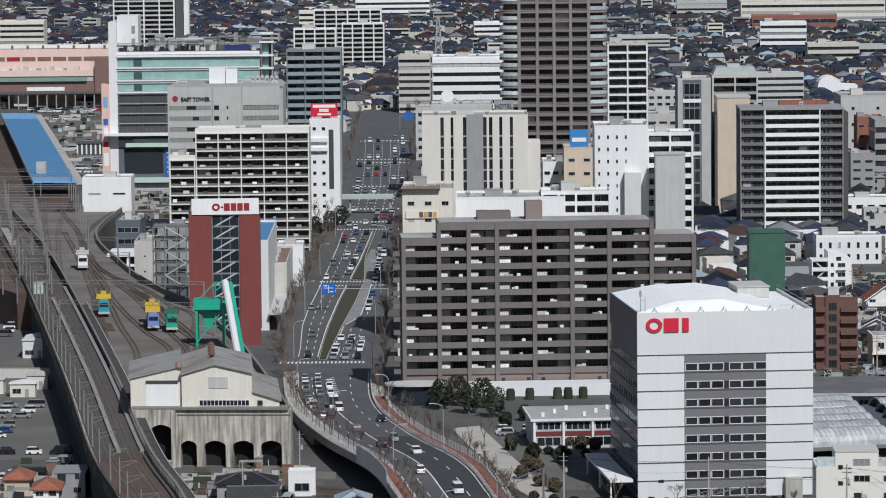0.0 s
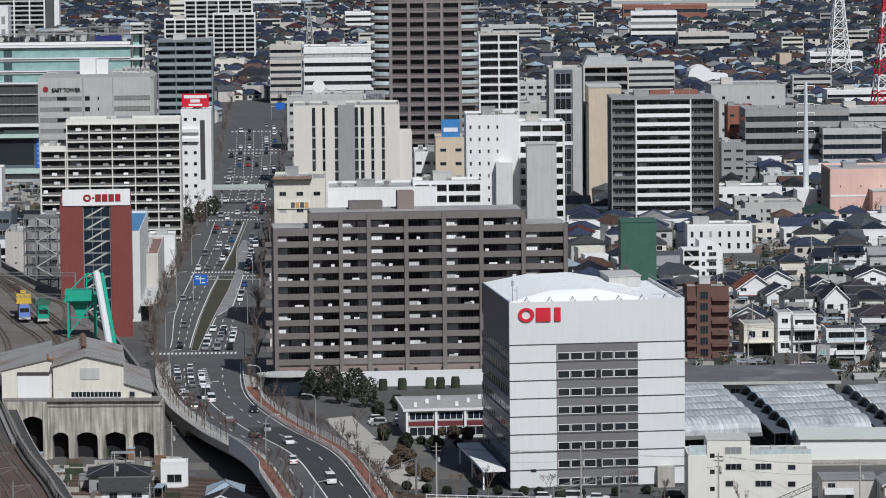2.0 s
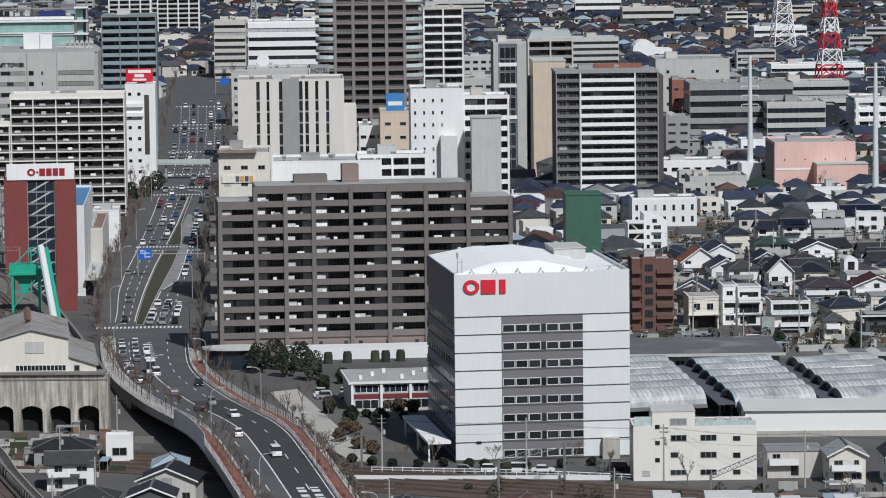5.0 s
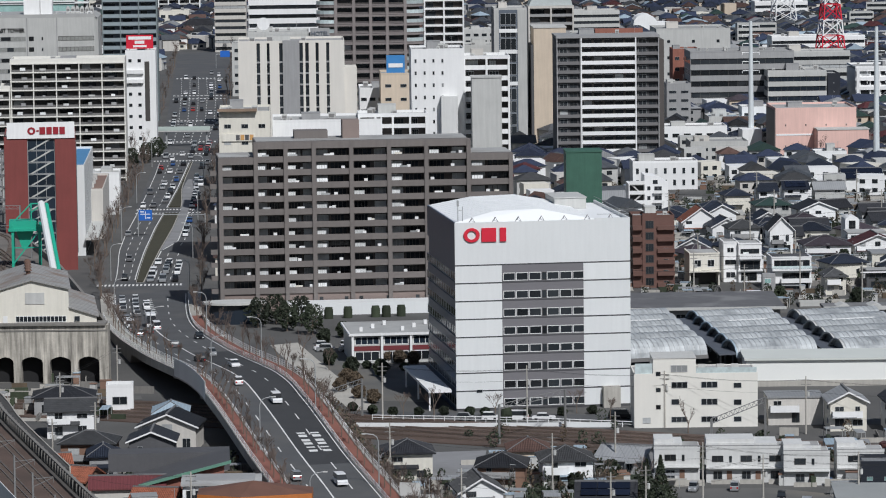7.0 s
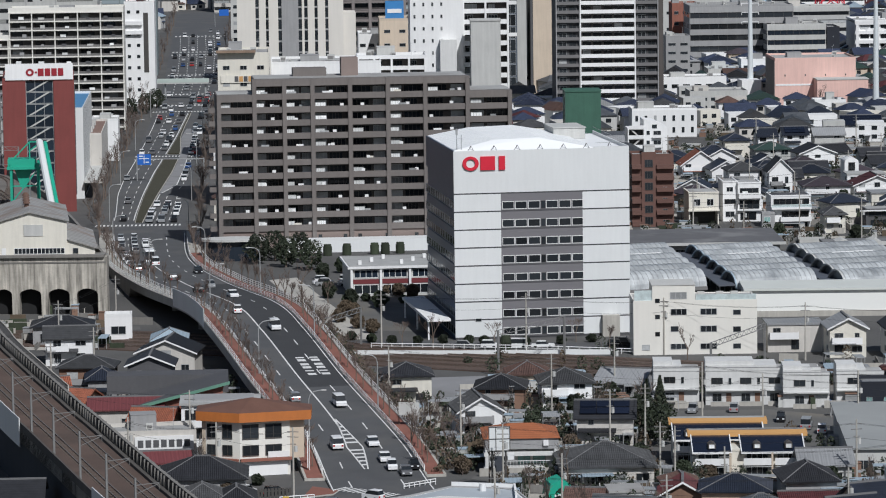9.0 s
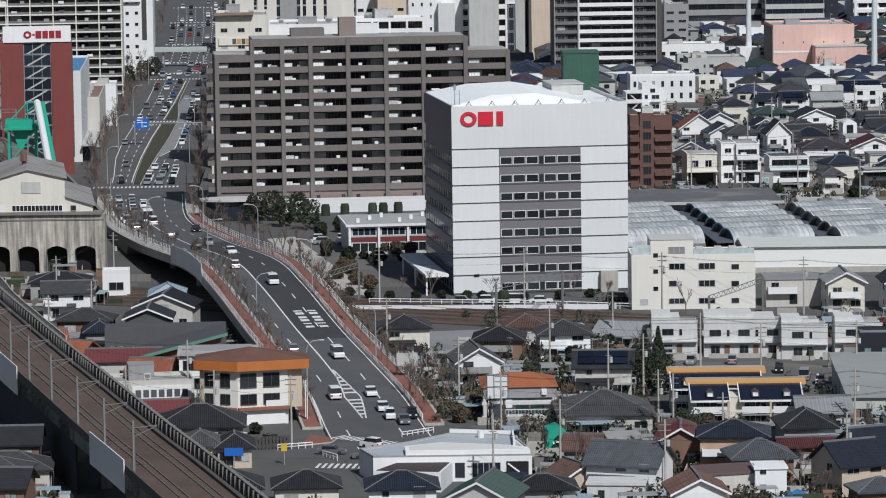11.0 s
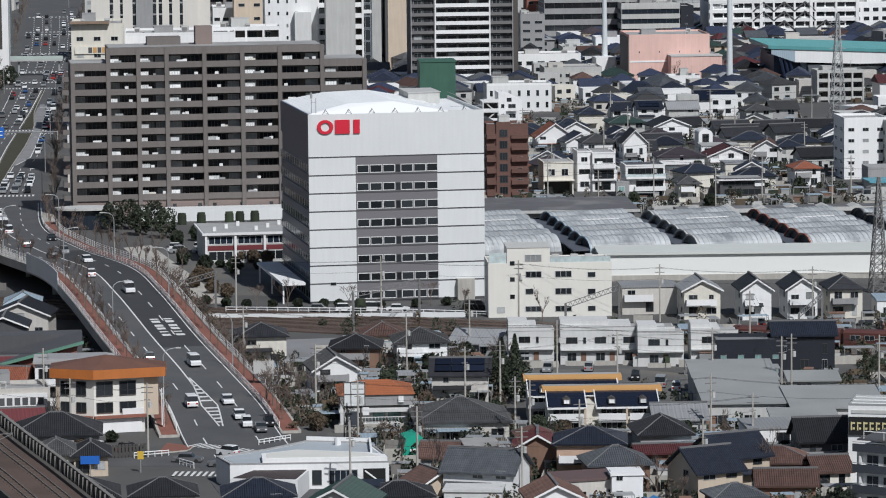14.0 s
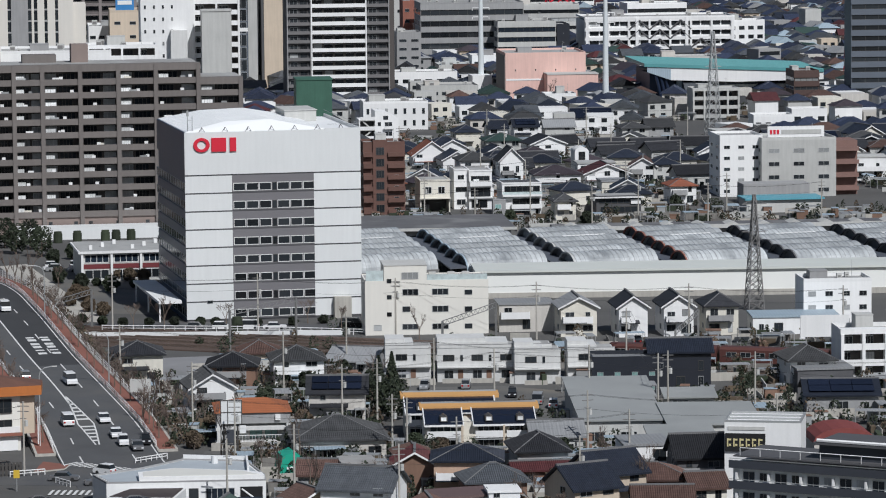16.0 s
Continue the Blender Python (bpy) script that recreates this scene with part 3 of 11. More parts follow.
for yy in range(626, 658, 3):
    seg = [k for k in fine_line if abs(k[0][1] - yy) < 0.9]
    if len(seg) > 1:
        ribbon(seg, lambda p: p[3] * (-0.12 - 0.14 * max(0.0, 1 - abs(p[1] - 640) / 22)), lambda p: p[3] * (-0.09 + 0.14 * max(0.0, 1 - abs(p[1] - 640) / 22)), 0.067, 0.08, s)
for yy in (698, 701, 704, 707, 711, 714):
    seg = [k for k in fine_line if abs(k[0][1] - yy) < 1.05]
    ribbon(seg, width_of(0.14), width_of(0.36), 0.067, 0.08, s)
    ribbon(seg, width_of(0.50), width_of(0.72), 0.067, 0.08, s)


def zebra(cx, cy, w, length, n, rz, shape, z=0.07):
    c, q = math.cos(radians(rz)), math.sin(radians(rz))
    for i in range(n):
        u = -w / 2 + w * (i + 0.25) / n
        pts = [(u, -length / 2), (u + w / n * 0.5, -length / 2), (u + w / n * 0.5, length / 2), (u, length / 2)]
        shape.prism([(cx + a * c - b * q, cy + a * q + b * c) for a, b in pts], z, z + 0.015)


zebra(-9.0, 603.5, 11.5, 3.2, 12, -40, s, 0.19)
zebra(-11.0, 580.5, 10, 4, 11, -8, s, 0.13)
zebra(-66.5, 976, 17, 4, 17, 2, s)
zebra(-71.5, 1000, 22, 4, 22, 2, s)
zebra(-76.2, 1198, 20, 3.6, 20, 2, s)
zebra(-75.8, 1187, 20, 2.2, 20, 2, s)
zebra(-81.5, 1373, 22, 3.6, 20, 2, s)
for yy in (1402, 1456, 1560, 1686, 1706, 1822):
    p = min(fine_line, key=lambda q: abs(q[0][1] - yy))[0]
    zebra(p[0], p[1], p[3] * 1.9, 4.5, 14, 2, s)
place("lane_markings", s.mesh("lane_markings", PAINT), label="white painted lane lines, arrows and crossings", category="marking", kind="structure")

# side walks of red pavers with kerbs, and the parapets of the flyover
for k, name in ((-1, "west"), (1, "east")):
    lo, hi = (width_of(-1, 3.3), width_of(-1, 0.0)) if k < 0 else (width_of(1, 0.0), width_of(1, 3.3))
    low = (lambda p: 0.0 if p[2] < 3.6 else p[2] - 1.5) if k < 0 else (lambda p: p[2] - 1.5 if 738 < p[1] < 776 else 0.0)
    place("pavement_" + name, ribbon([q for q in near if q[0][1] > 614], lo, hi, -0.3, 0.16, floor=low).mesh("pavement", CONC), label="raised pavement on the concrete edge of the flyover", category="pavement", kind="structure")
    a, b = (width_of(-1, 2.9), width_of(-1, 0.35)) if k < 0 else (width_of(1, 0.35), width_of(1, 2.9))
    span = [q for q in near if (615 < q[0][1] < 800 if k < 0 else 615 < q[0][1] < 930)]
    place("paving_" + name, ribbon(span, a, b, 0.15, 0.18).mesh("paving", REDPAVE), label="reddish brown paved footway beside the avenue", category="pavement", kind="structure")
under = [q for q in road_line if 612 < q[0][1] < 960]
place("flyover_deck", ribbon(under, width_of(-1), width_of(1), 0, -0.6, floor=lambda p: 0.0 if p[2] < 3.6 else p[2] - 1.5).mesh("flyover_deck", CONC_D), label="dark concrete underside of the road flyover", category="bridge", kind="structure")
for yy in (690, 722, 775, 800, 828):
    p = min(road_line, key=lambda q: abs(q[0][1] - yy))[0]
    for o in (-5, 0, 5):
        s = Shape().tube((0, 0, 0), (0, 0, p[2] - 2.2), 0.7, n=10).box(-1.3, 1.3, -0.9, 0.9, p[2] - 2.2, p[2] - 1.45)
        place("flyover_pier", s.mesh("flyover_pier", CONC), None, (p[0] + o, p[1], 0), label="round concrete pier with a square head", category="pier", group="piers under the flyover")


def railing(name, samples, off, h, mt, label, spacing=2.0, bars=3, group=""):
    """A railing cut into stretches: posts and rails."""
    pts = []
    run = 0.0
    last = None
    for p, n in samples:
        o = off(p) if callable(off) else off
        q = Vector((p[0] + n[0] * o, p[1] + n[1] * o, p[2] + 0.16))
        if last is None or (q - last).length >= spacing:
            pts.append(q)
            last = q
    step = max(14, int(28 / spacing))
    for i in range(0, len(pts) - 1, step):
        run_pts = pts[i:i + step + 1]
        e = new(name)
        e.location = run_pts[0]
        tagged(e, label, "railing", group or "railings along the flyover")
        base = run_pts[0]
        s = Shape()
        for q in run_pts:
            r = q - base
            s.box(r.x - 0.06, r.x + 0.06, r.y - 0.06, r.y + 0.06, r.z - 0.3, r.z + h)
        tagged(part("post_line", s, mt, e), kind="stuff")
        s = Shape()
        for b in range(bars):
            z = h * (b + 1) / bars - 0.05
            for u, v in zip(run_pts, run_pts[1:]):
                s.tube(u - base + Vector((0, 0, z)), v - base + Vector((0, 0, z)), 0.05, n=4)
        tagged(part("rail_line", s, mt, e), kind="stuff")


railing("guard_railing", [q for q in near if 618 < q[0][1] < 960], width_of(-1, 0.25), 0.9, WHITE, "white steel guard railing beside the carriageway", 2.0, 3)
railing("guard_railing", [q for q in near if 618 < q[0][1] < 960], width_of(1, 0.25), 0.9, WHITE, "white steel guard railing beside the carriageway", 2.0, 3)
railing("parapet_railing", [q for q in near if 640 < q[0][1] < 930], width_of(-1, 3.1), 1.25, WHITE, "white steel parapet railing at the flyover edge", 0.6, 3)
railing("parapet_railing", [q for q in near if 640 < q[0][1] < 930], width_of(1, 3.1), 1.25, WHITE, "white steel parapet railing at the flyover edge", 0.6, 3)
screen = [q for q in near if 757 < q[0][1] < 800]
for i in range(0, len(screen) - 1, 2):
    seg = screen[i:i + 3]
    if len(seg) > 1:
        place("noise_screen", ribbon(seg, width_of(-1, 3.22), width_of(-1, 3.32), -1.2, 2.4).mesh("noise_screen", WHITE_P), label="white panel screen above the railway crossing", category="screen", group="screens over the railway")
# planted median of the level avenue, and the pale apron beside it
WINTER = mat("winter_planting", (0.046, 0.043, 0.026), 0.95, 0.35, 2.0, bump=0.4)
PALEPAVE = mat("pale_concrete_apron", (0.24, 0.24, 0.245), 0.9, 0.15, 5.0, bump=0.15, grime=(0.19, 0.19, 0.19))


def between(a_of, b_of, ys, z0, z1):
    return Shape().prism([(b_of(y), y) for y in ys] + [(a_of(y), y) for y in ys[::-1]], z0, z1)


for name, y0, y1 in (("median_south", 1006, 1184), ("median_north", 1204, 1366)):
    ys = [y0 + (y1 - y0) * k / 14 for k in range(15)]
    place(name, between(lambda y: median_w(y), lambda y: max(median_e(y), median_w(y) + 0.8), ys, 0.0, 0.22).mesh(name, CONC), label="concrete kerb of the narrow planted median", category="median", kind="structure")
    place(name + "_bed", between(lambda y: median_w(y) + 0.2, lambda y: max(median_e(y), median_w(y) + 0.8) - 0.2, ys, 0.1, 0.42).mesh(name, WINTER), label="dry winter planting in the median strip", category="median", kind="structure")
place("avenue_apron", between(lambda y: max(median_e(y), -76.4) + 0.1, apron_e, [1082, 1094, 1105, 1130, 1150, 1175, 1200, 1230, 1262, 1285, 1300], 0.0, 0.1).mesh("avenue_apron", PALEPAVE), label="pale grey paved apron beside the median", category="pavement", kind="structure")
hatch = Shape()
for k in range(9):
    y = 934 + k * 4.0
    p, n = min(fine_line, key=lambda q: abs(q[0][1] - y))
    c, w = -0.05 * p[3], 1.5 - 0.12 * k
    hatch.prism([(p[0] + c - w, y), (p[0] + c + w, y + 1.2), (p[0] + c + w, y + 2.0), (p[0] + c - w, y + 0.8)], p[2] + 0.075, p[2] + 0.095)
place("hatching", hatch.mesh("hatching", PAINT), label="white painted hatching between the lanes", category="marking", kind="structure")

# the railway at ground level
bed = [(-120, 802, 0), (-60, 783, 0), (0, 752, 0), (60, 724, 0), (130, 696, 0), (260, 655, 0)]
place("railway_bed", ribbon(curve(bed, 8), -13, 13, 0, 0.22, floor=lambda p: 0.0).mesh("railway_bed", BALLAST), label="rust-brown ballast bed of the railway", category="railway", kind="structure")


def track(samples, off, z, name="railway_track", label="pair of rusty rails on sleepers"):
    s = Shape()
    for o in (off - 0.55, off + 0.55):
        ribbon(samples, o - 0.05, o + 0.05, z, z + 0.17, s)
    last = None
    for p, n in samples:
        q = Vector((p[0] + n[0] * off, p[1] + n[1] * off))
        if last is None or (q - last).length > 1.1:
            last = q
            ax, ay = n[0] * 1.0, n[1] * 1.0
            bx, by = -n[1] * 0.13, n[0] * 0.13
            s.prism([(q.x - ax - bx, q.y - ay - by), (q.x + ax - bx, q.y + ay - by), (q.x + ax + bx, q.y + ay + by), (q.x - ax + bx, q.y - ay + by)][::-1], p[2] + z - 0.12, p[2] + z + 0.02, 1)
    return place(name, s.mesh(name, [RAIL_B if z < 0.22 and z > 0.15 else RAIL, SLEEPER]), label=label, category="railway", kind="structure")


bed_line = curve(bed, 1.2)
for o in (-9.5, -5.5, -1.5, 3.0, 8.0):
    track(bed_line, o, 0.26)

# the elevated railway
# sooty concrete, with the shade on the parapets put into the same dark colour
STAIN_SHADE = mat("soot_and_shade_concrete", (0.085, 0.078, 0.07), 0.9, 0.3, 3.0, streak=0.3)
VIA = [(-19.5, 466, 10), (-33.8, 521, 10), (-41.6, 550, 10), (-54.4, 600, 10), (-61.7, 628, 10), (-79.0, 697, 10), (-84.3, 722, 10), (-96, 776, 10), (-118, 899, 10), (-154, 1090, 10), (-176, 1200, 10), (-205, 1330, 10)]
via = curve(VIA, 4.0)
place("railway_viaduct", ribbon(via, -5.8, 5.8, -1.8, 0.0).mesh("railway_viaduct", CONC), label="concrete deck of the elevated railway", category="viaduct", kind="structure")
place("railway_ballast", ribbon(via, -4.8, 4.8, -0.01, 0.15).mesh("railway_ballast", BALLAST), label="rust-stained ballast on the elevated railway", category="railway", kind="structure")
place("viaduct_parapet_east", ribbon(via, 5.5, 5.8, -1.9, 2.0).mesh("parapet", STAIN_SHADE), label="dark sooty concrete parapet with shade in its colour", category="parapet", kind="structure")
place("viaduct_parapet_west", ribbon(via, -5.8, -5.5, -1.9, 1.2).mesh("parapet", STAIN_SHADE), label="grey concrete parapet of the viaduct", category="parapet", kind="structure")
via_fine = curve(VIA[:11], 1.2)
for o in (-2.1, 2.1):
    track(via_fine, o, 0.2)
s = Shape()
for i, (p, n) in enumerate([q for q in via if q[0][1] < 800]):
    x, y = p[0] + n[0] * 5.95, p[1] + n[1] * 5.95
    s.prism([(x - 0.2, y - 0.2), (x + 0.2, y - 0.2), (x + 0.2, y + 0.2), (x - 0.2, y + 0.2)], 8.2, 12.05)
inner = Shape()
for i, (p, n) in enumerate([q for q in curve(VIA[:10], 1.3) if q[0][1] < 900][::2]):
    x, y = p[0] + n[0] * 5.34, p[1] + n[1] * 5.34
    inner.prism([(x - 0.16, y - 0.16), (x + 0.16, y - 0.16), (x + 0.16, y + 0.16), (x - 0.16, y + 0.16)], 10.1, 12.0)
place("inner_ribs", inner.mesh("inner_ribs", CONC_D), label="row of concrete ribs inside the viaduct wall", category="parapet", kind="structure")
place("parapet_coping", ribbon(via, 5.4, 5.9, 2.0, 2.12).mesh("parapet_coping", CONC_D), label="concrete coping on the viaduct wall", category="parapet", kind="structure")
place("cable_duct", ribbon([q for q in via if q[0][1] < 772], 4.3, 4.9, 0.1, 0.6).mesh("cable_duct", STAIN_SHADE), label="dark cable duct along the viaduct wall", category="walkway", kind="structure")
place("parapet_ribs", s.mesh("parapet_ribs", CONC_D), label="row of concrete ribs on the viaduct parapet", category="parapet", kind="structure")
for i, (p, n) in enumerate(via[::5]):
    s = Shape().prism([(-0.9, -0.8), (0.9, -0.8), (0.9, 0.8), (-0.9, 0.8)], 0, 7.0).extrude_y([(-4.9, 8.2), (4.9, 8.2), (1.4, 6.4), (-1.4, 6.4)][::-1], -0.9, 0.9)
    place("viaduct_pier", s.mesh("viaduct_pier", CONC_D), None, (p[0], p[1], 0), rz=math.degrees(math.atan2(n[1], n[0])), label="dark concrete hammerhead pier under the viaduct", category="pier", group="piers of the viaduct")
# added navy-black wall that stands in for the deep shade under the deck
place("viaduct_side_wall", ribbon([q for q in via if q[0][1] > 560], -5.1, -4.8, -10, -1.7).mesh("viaduct_side_wall", mat("under_viaduct_shade", (0.024, 0.030, 0.042), 0.9, 0.3, 4.0, streak=0.3)), label="added dark wall standing for the shade below the viaduct", category="wall", kind="structure")
ps = [q for q in via if 518 < q[0][1] < 552 or 608 < q[0][1] < 645]
for i in [k for k in range(0, len(ps) - 2, 2) if ps[k + 2][0][1] - ps[k][0][1] < 15]:
    place("sound_panel", ribbon(ps[i:i + 3], -6.0, -5.85, -2.6, 1.9).mesh("sound_panel", WHITE_P), label="pale grey sound panel on the viaduct side", category="panel", group="sound panels of the viaduct")

# pale cable troughs and walkways between and beside the tracks
for name, o0, o1, z1, y1 in (("cable_trough_middle", -0.42, 0.42, 0.75, 1060), ("walkway_east", 4.3, 5.2, 0.7, 1090)):
    place(name, ribbon([q for q in via if 772 < q[0][1] < y1], o0, o1, 0.0, z1).mesh(name, mat("trough_concrete", (0.27, 0.26, 0.25), 0.9, 0.3, 2.0)), label="pale concrete walkway strip beside the rails", category="walkway", kind="structure")

far_deck = [q for q in via if 772 < q[0][1] < 1200]
SLABTRACK = mat("dark_slab_track", (0.078, 0.072, 0.067), 0.9, 0.35, 3.0, bump=0.2, grime=(0.10, 0.075, 0.06))
for name, o0, o1 in (("slab_track_west", -4.7, -0.45), ("slab_track_east", 0.45, 4.28)):
    place(name, ribbon(far_deck, o0, o1, 0.1, 0.19).mesh(name, SLABTRACK), label="dark grey concrete slab under the rails", category="railway", kind="structure")
apron = [q for q in via if 645 < q[0][1] < 1050]
for i in range(0, len(apron) - 3, 3):
    place("edge_slab", ribbon(apron[i:i + 4], 6.2, 8.2, 0.2 + 0.12 * (i % 2), 0.6 + 0.12 * (i % 2)).mesh("edge_slab", mat("dark_edge_slab", (0.058, 0.056, 0.054), 0.9, 0.3, 3.0)), label="dark sloping concrete slab outside the viaduct wall", category="viaduct", group="edge slabs of the viaduct", kind="structure")
place("edge_slab_lip", ribbon(apron, 8.2, 8.4, -0.6, 0.8).mesh("edge_slab_lip", CONC), label="pale concrete lip along the edge slabs", category="viaduct", kind="structure")

# the raised yard behind the arched wall
EDGE = [(-66, 828), (-69.5, 850), (-81.5, 918), (-90.5, 965), (-107, 1034), (-119.6, 1073), (-132.3, 1116), (-144, 1165), (-153, 1204), (-159.5, 1242), (-162.2, 1278), (-162.7, 1335)]
place("yard_deck", Shape().prism([(-97, 829)] + EDGE + [(-193, 1335), (-172, 1200), (-146, 1075), (-112, 899)], 0, 10.0).mesh("yard_deck", YARDC), label="raised railway yard of stained pale concrete", category="yard", kind="structure")
for pts in (((-98, 870), (-104, 1005), (-115, 1045), (-126.4, 1085), (-141.8, 1127), (-150, 1160), (-158, 1204), (-163.2, 1242), (-165.2, 1282), (-165.5, 1335)),
            ((-98.6, 890), (-98.6, 956), (-112, 1018), (-125.8, 1073), (-139.2, 1119), (-148, 1152), (-154.2, 1186)),
            ((-95, 880), (-104, 945), (-113.7, 981), (-123, 1019), (-132, 1060), (-138.7, 1096), (-147, 1136), (-153.7, 1169), (-161.6, 1223), (-168, 1262), (-182, 1330)),
            ((-107, 905), (-112.5, 946), (-121.6, 993), (-128.5, 1032), (-136.5, 1076), (-150, 1150)),
            ((-92, 890), (-100, 945), (-108, 981), (-116.5, 1018), (-126, 1062), (-139, 1112)),
            ((-114, 905), (-119.3, 946), (-130, 1019), (-138, 1067), (-149.4, 1136), (-158.5, 1187), (-172, 1260)),
            ((-112, 893), (-122.9, 969), (-130.6, 1019), (-136.8, 1060), (-139.7, 1104), (-147, 1140)),
            ((-86, 900), (-93, 935), (-103, 975), (-112, 1010), (-118, 1042), (-130, 1085))):
    track(curve([(x, y, 10) for x, y in pts], 1.5), 0, 0.07)
for x, y, w, l in ((-124, 1052, 4.2, 26), (-127, 985, 5.0, 18), (-118, 930, 3.0, 20), (-141, 1090, 3.0, 16)):
    place("ballast_patch", Shape().prism([(x, y), (x + w, y), (x + w - l * 0.19, y + l), (x - l * 0.19, y + l)], 9.9, 10.035).mesh("ballast_patch", BALLAST), label="patch of dark rusty ballast in the yard", category="railway", kind="structure")
yard_wall = curve([(x, y, 10) for x, y in EDGE], 6)
place("yard_parapet", ribbon(yard_wall, -0.3, 0.3, 0, 1.5).mesh("yard_parapet", CONC_D), label="dark stained wall along the yard", category="wall", kind="structure")
place("yard_side_wall", ribbon(yard_wall, 0.05, 0.5, -10, 0.2).mesh("yard_side_wall", STAIN_SHADE), label="dark retaining wall under the yard edge", category="wall", kind="structure")

# ---- landmark buildings ----
R = 2.0


def lettering(parent, text, x, z, size, mt, y=-0.25, bold=0.02, name="lettering", wide=1.0, rz=0):
    """Raised letters on a wall that faces -y, as a mesh."""
    cu = bpy.data.curves.new(name, "FONT")
    cu.body, cu.size, cu.extrude, cu.offset = text, size, 0.12, bold
    tmp = new(name, cu)
    me = bpy.data.meshes.new_from_object(tmp.evaluated_get(bpy.context.evaluated_depsgraph_get()))
    bpy.data.objects.remove(tmp)
    me.materials.clear()
    me.materials.append(mt)
    ob = new(name, me)
    ob.parent = parent
    ob.rotation_euler = (radians(90), 0, radians(rz))
    ob.location, ob.scale = (x, y, z), (wide, 1, 1)
    return ob


def office_white(x, y, rz):
    """The ten-storey white office with a grey window strip and a low vaulted roof."""
    w, d, h = 35.0, 38.0, 37.3
    e = thing("office_building", x, y, 0, rz, "white panelled office tower with red rooftop letters and grey window strip", "office building")
    z_top = 29.0
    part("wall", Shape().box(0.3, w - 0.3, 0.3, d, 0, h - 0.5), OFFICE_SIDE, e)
    top = part("top_panel", Shape().box(0, w, 0, 0.3, z_top, h).box(w - 0.3, w, 0.3, d, z_top, h), WHITE_P, e, "broad plain white panel")
    pitch = 3.56
    for a, b in ((0, 9.3), (25.6, 35.0)):
        for i in range(9):
            z1 = z_top - 0.28 - pitch * i
            z0 = max(0.0, z1 - pitch + 0.28)
            if z1 > 0.4:
                part("panel", Shape().box(a, b, 0, 0.3, z0, z1), WHITE_P, e)
    part("joint", Shape().box(0.05, w - 0.05, 0.12, 0.3, 0, z_top), GREY_D, e)
    part("grey_strip", Shape().box(9.3, 25.6, 0.05, 0.3, 0.3, z_top - 0.28), mat("office_strip", (0.17, 0.165, 0.175), 0.6, 0.08, 5.0), e, "mid-grey recessed cladding strip")
    for i in range(8):
        z = z_top - pitch * (i + 1) + 0.2
        part("sill_line", Shape().box(9.3, 25.6, -0.03, 0.05, z - 0.35, z - 0.12), GREY_D, e)
        for k in range(6):
            window(e, 9.55 + k * 2.58 + (1.0 if k > 2 else 0), z, 2.42, 1.6, 0.05, GLASS, FRAME_W, 0)
        window(e, 9.55 + 7.76, z, 0.85, 1.55, 0.05, GLASS, DARKFRAME, 0)
    for xx in (4.0, 30.3):
        window(e, xx, 3.6, 1.2, 0.6, 0, GLASS, FRAME, 0)
    # side of bluish glass and navy bands, darkened in colour as the shaded side
    for i in range(8):
        z = z_top - pitch * (i + 1) + 0.2
        if z > 0.3:
            for k in range(6):
                side_windows(e, 0.3, [1.6 + k * 6.5], z, 6.2, 1.7, GLASS_BLUE)
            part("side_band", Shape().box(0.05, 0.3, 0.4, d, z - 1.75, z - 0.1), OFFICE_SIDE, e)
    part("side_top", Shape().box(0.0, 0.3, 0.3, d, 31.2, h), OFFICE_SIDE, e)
    # roof: a low vault of pale sheets
    roof = Shape()
    foot = [(0.2, 0.4), (27.8, 0.4), (27.8, d - 1), (0.2, d - 1)]
    crest = [(8.6, 4.5), (17.6, 4.5), (17.6, d - 2), (8.6, d - 2)]
    z0, z1, z2 = h - 0.3, h + 0.15, h + 1.75
    roof.poly([(*foot[0], z1), (*crest[0], z2), (*crest[3], z2), (*foot[3], z1)]).poly([(*crest[0], z2), (*crest[1], z2 + 0.25), (*crest[2], z2 + 0.25), (*crest[3], z2)]).poly([(*crest[1], z2 + 0.25), (*foot[1], z1), (*foot[2], z1), (*crest[2], z2 + 0.25)])
    roof.poly([(*foot[0], z1), (*foot[1], z1), (*crest[1], z2 + 0.25), (*crest[0], z2)]).poly([(*foot[2], z1), (*foot[3], z1), (*crest[3], z2), (*crest[2], z2 + 0.25)])
    for i in range(4):
        j = (i + 1) % 4
        roof.poly([(*foot[i], z0), (*foot[j], z0), (*foot[j], z1), (*foot[i], z1)])
    part("sheet_roof", roof, ROOF_W, e, "white sheet-metal roof in shallow facets")
    seams = Shape()
    for k in range(2, 12):
        yy = 0.4 + (d - 1.4) * k / 12
        seams.tube((0.3, yy, z1 + 0.05), (8.6, yy, z2 + 0.05), 0.025, n=4).tube((8.6, yy, z2 + 0.05), (17.6, yy, z2 + 0.3), 0.025, n=4).tube((17.6, yy, z2 + 0.3), (27.7, yy, z1 + 0.05), 0.025, n=4)
    tagged(part("roof_seams", seams, WHITE_P, e), kind="stuff")
    part("roof_deck", Shape().box(27.9, w - 0.3, 0.3, d, h - 0.6, h - 0.35), ROOF_W, e)
    part("plant_screen", Shape().box(24.5, 31.0, 26, 37, h - 0.3, h + 1.9).box(24.3, 31.2, 25.8, 37.2, h + 1.9, h + 2.05), GREY_L, e)
    part("parapet", Shape().box(27.9, w, 0.0, 0.3, h, h + 0.25).box(w - 0.3, w, 0.3, d, h, h + 0.25), WHITE_P, e)
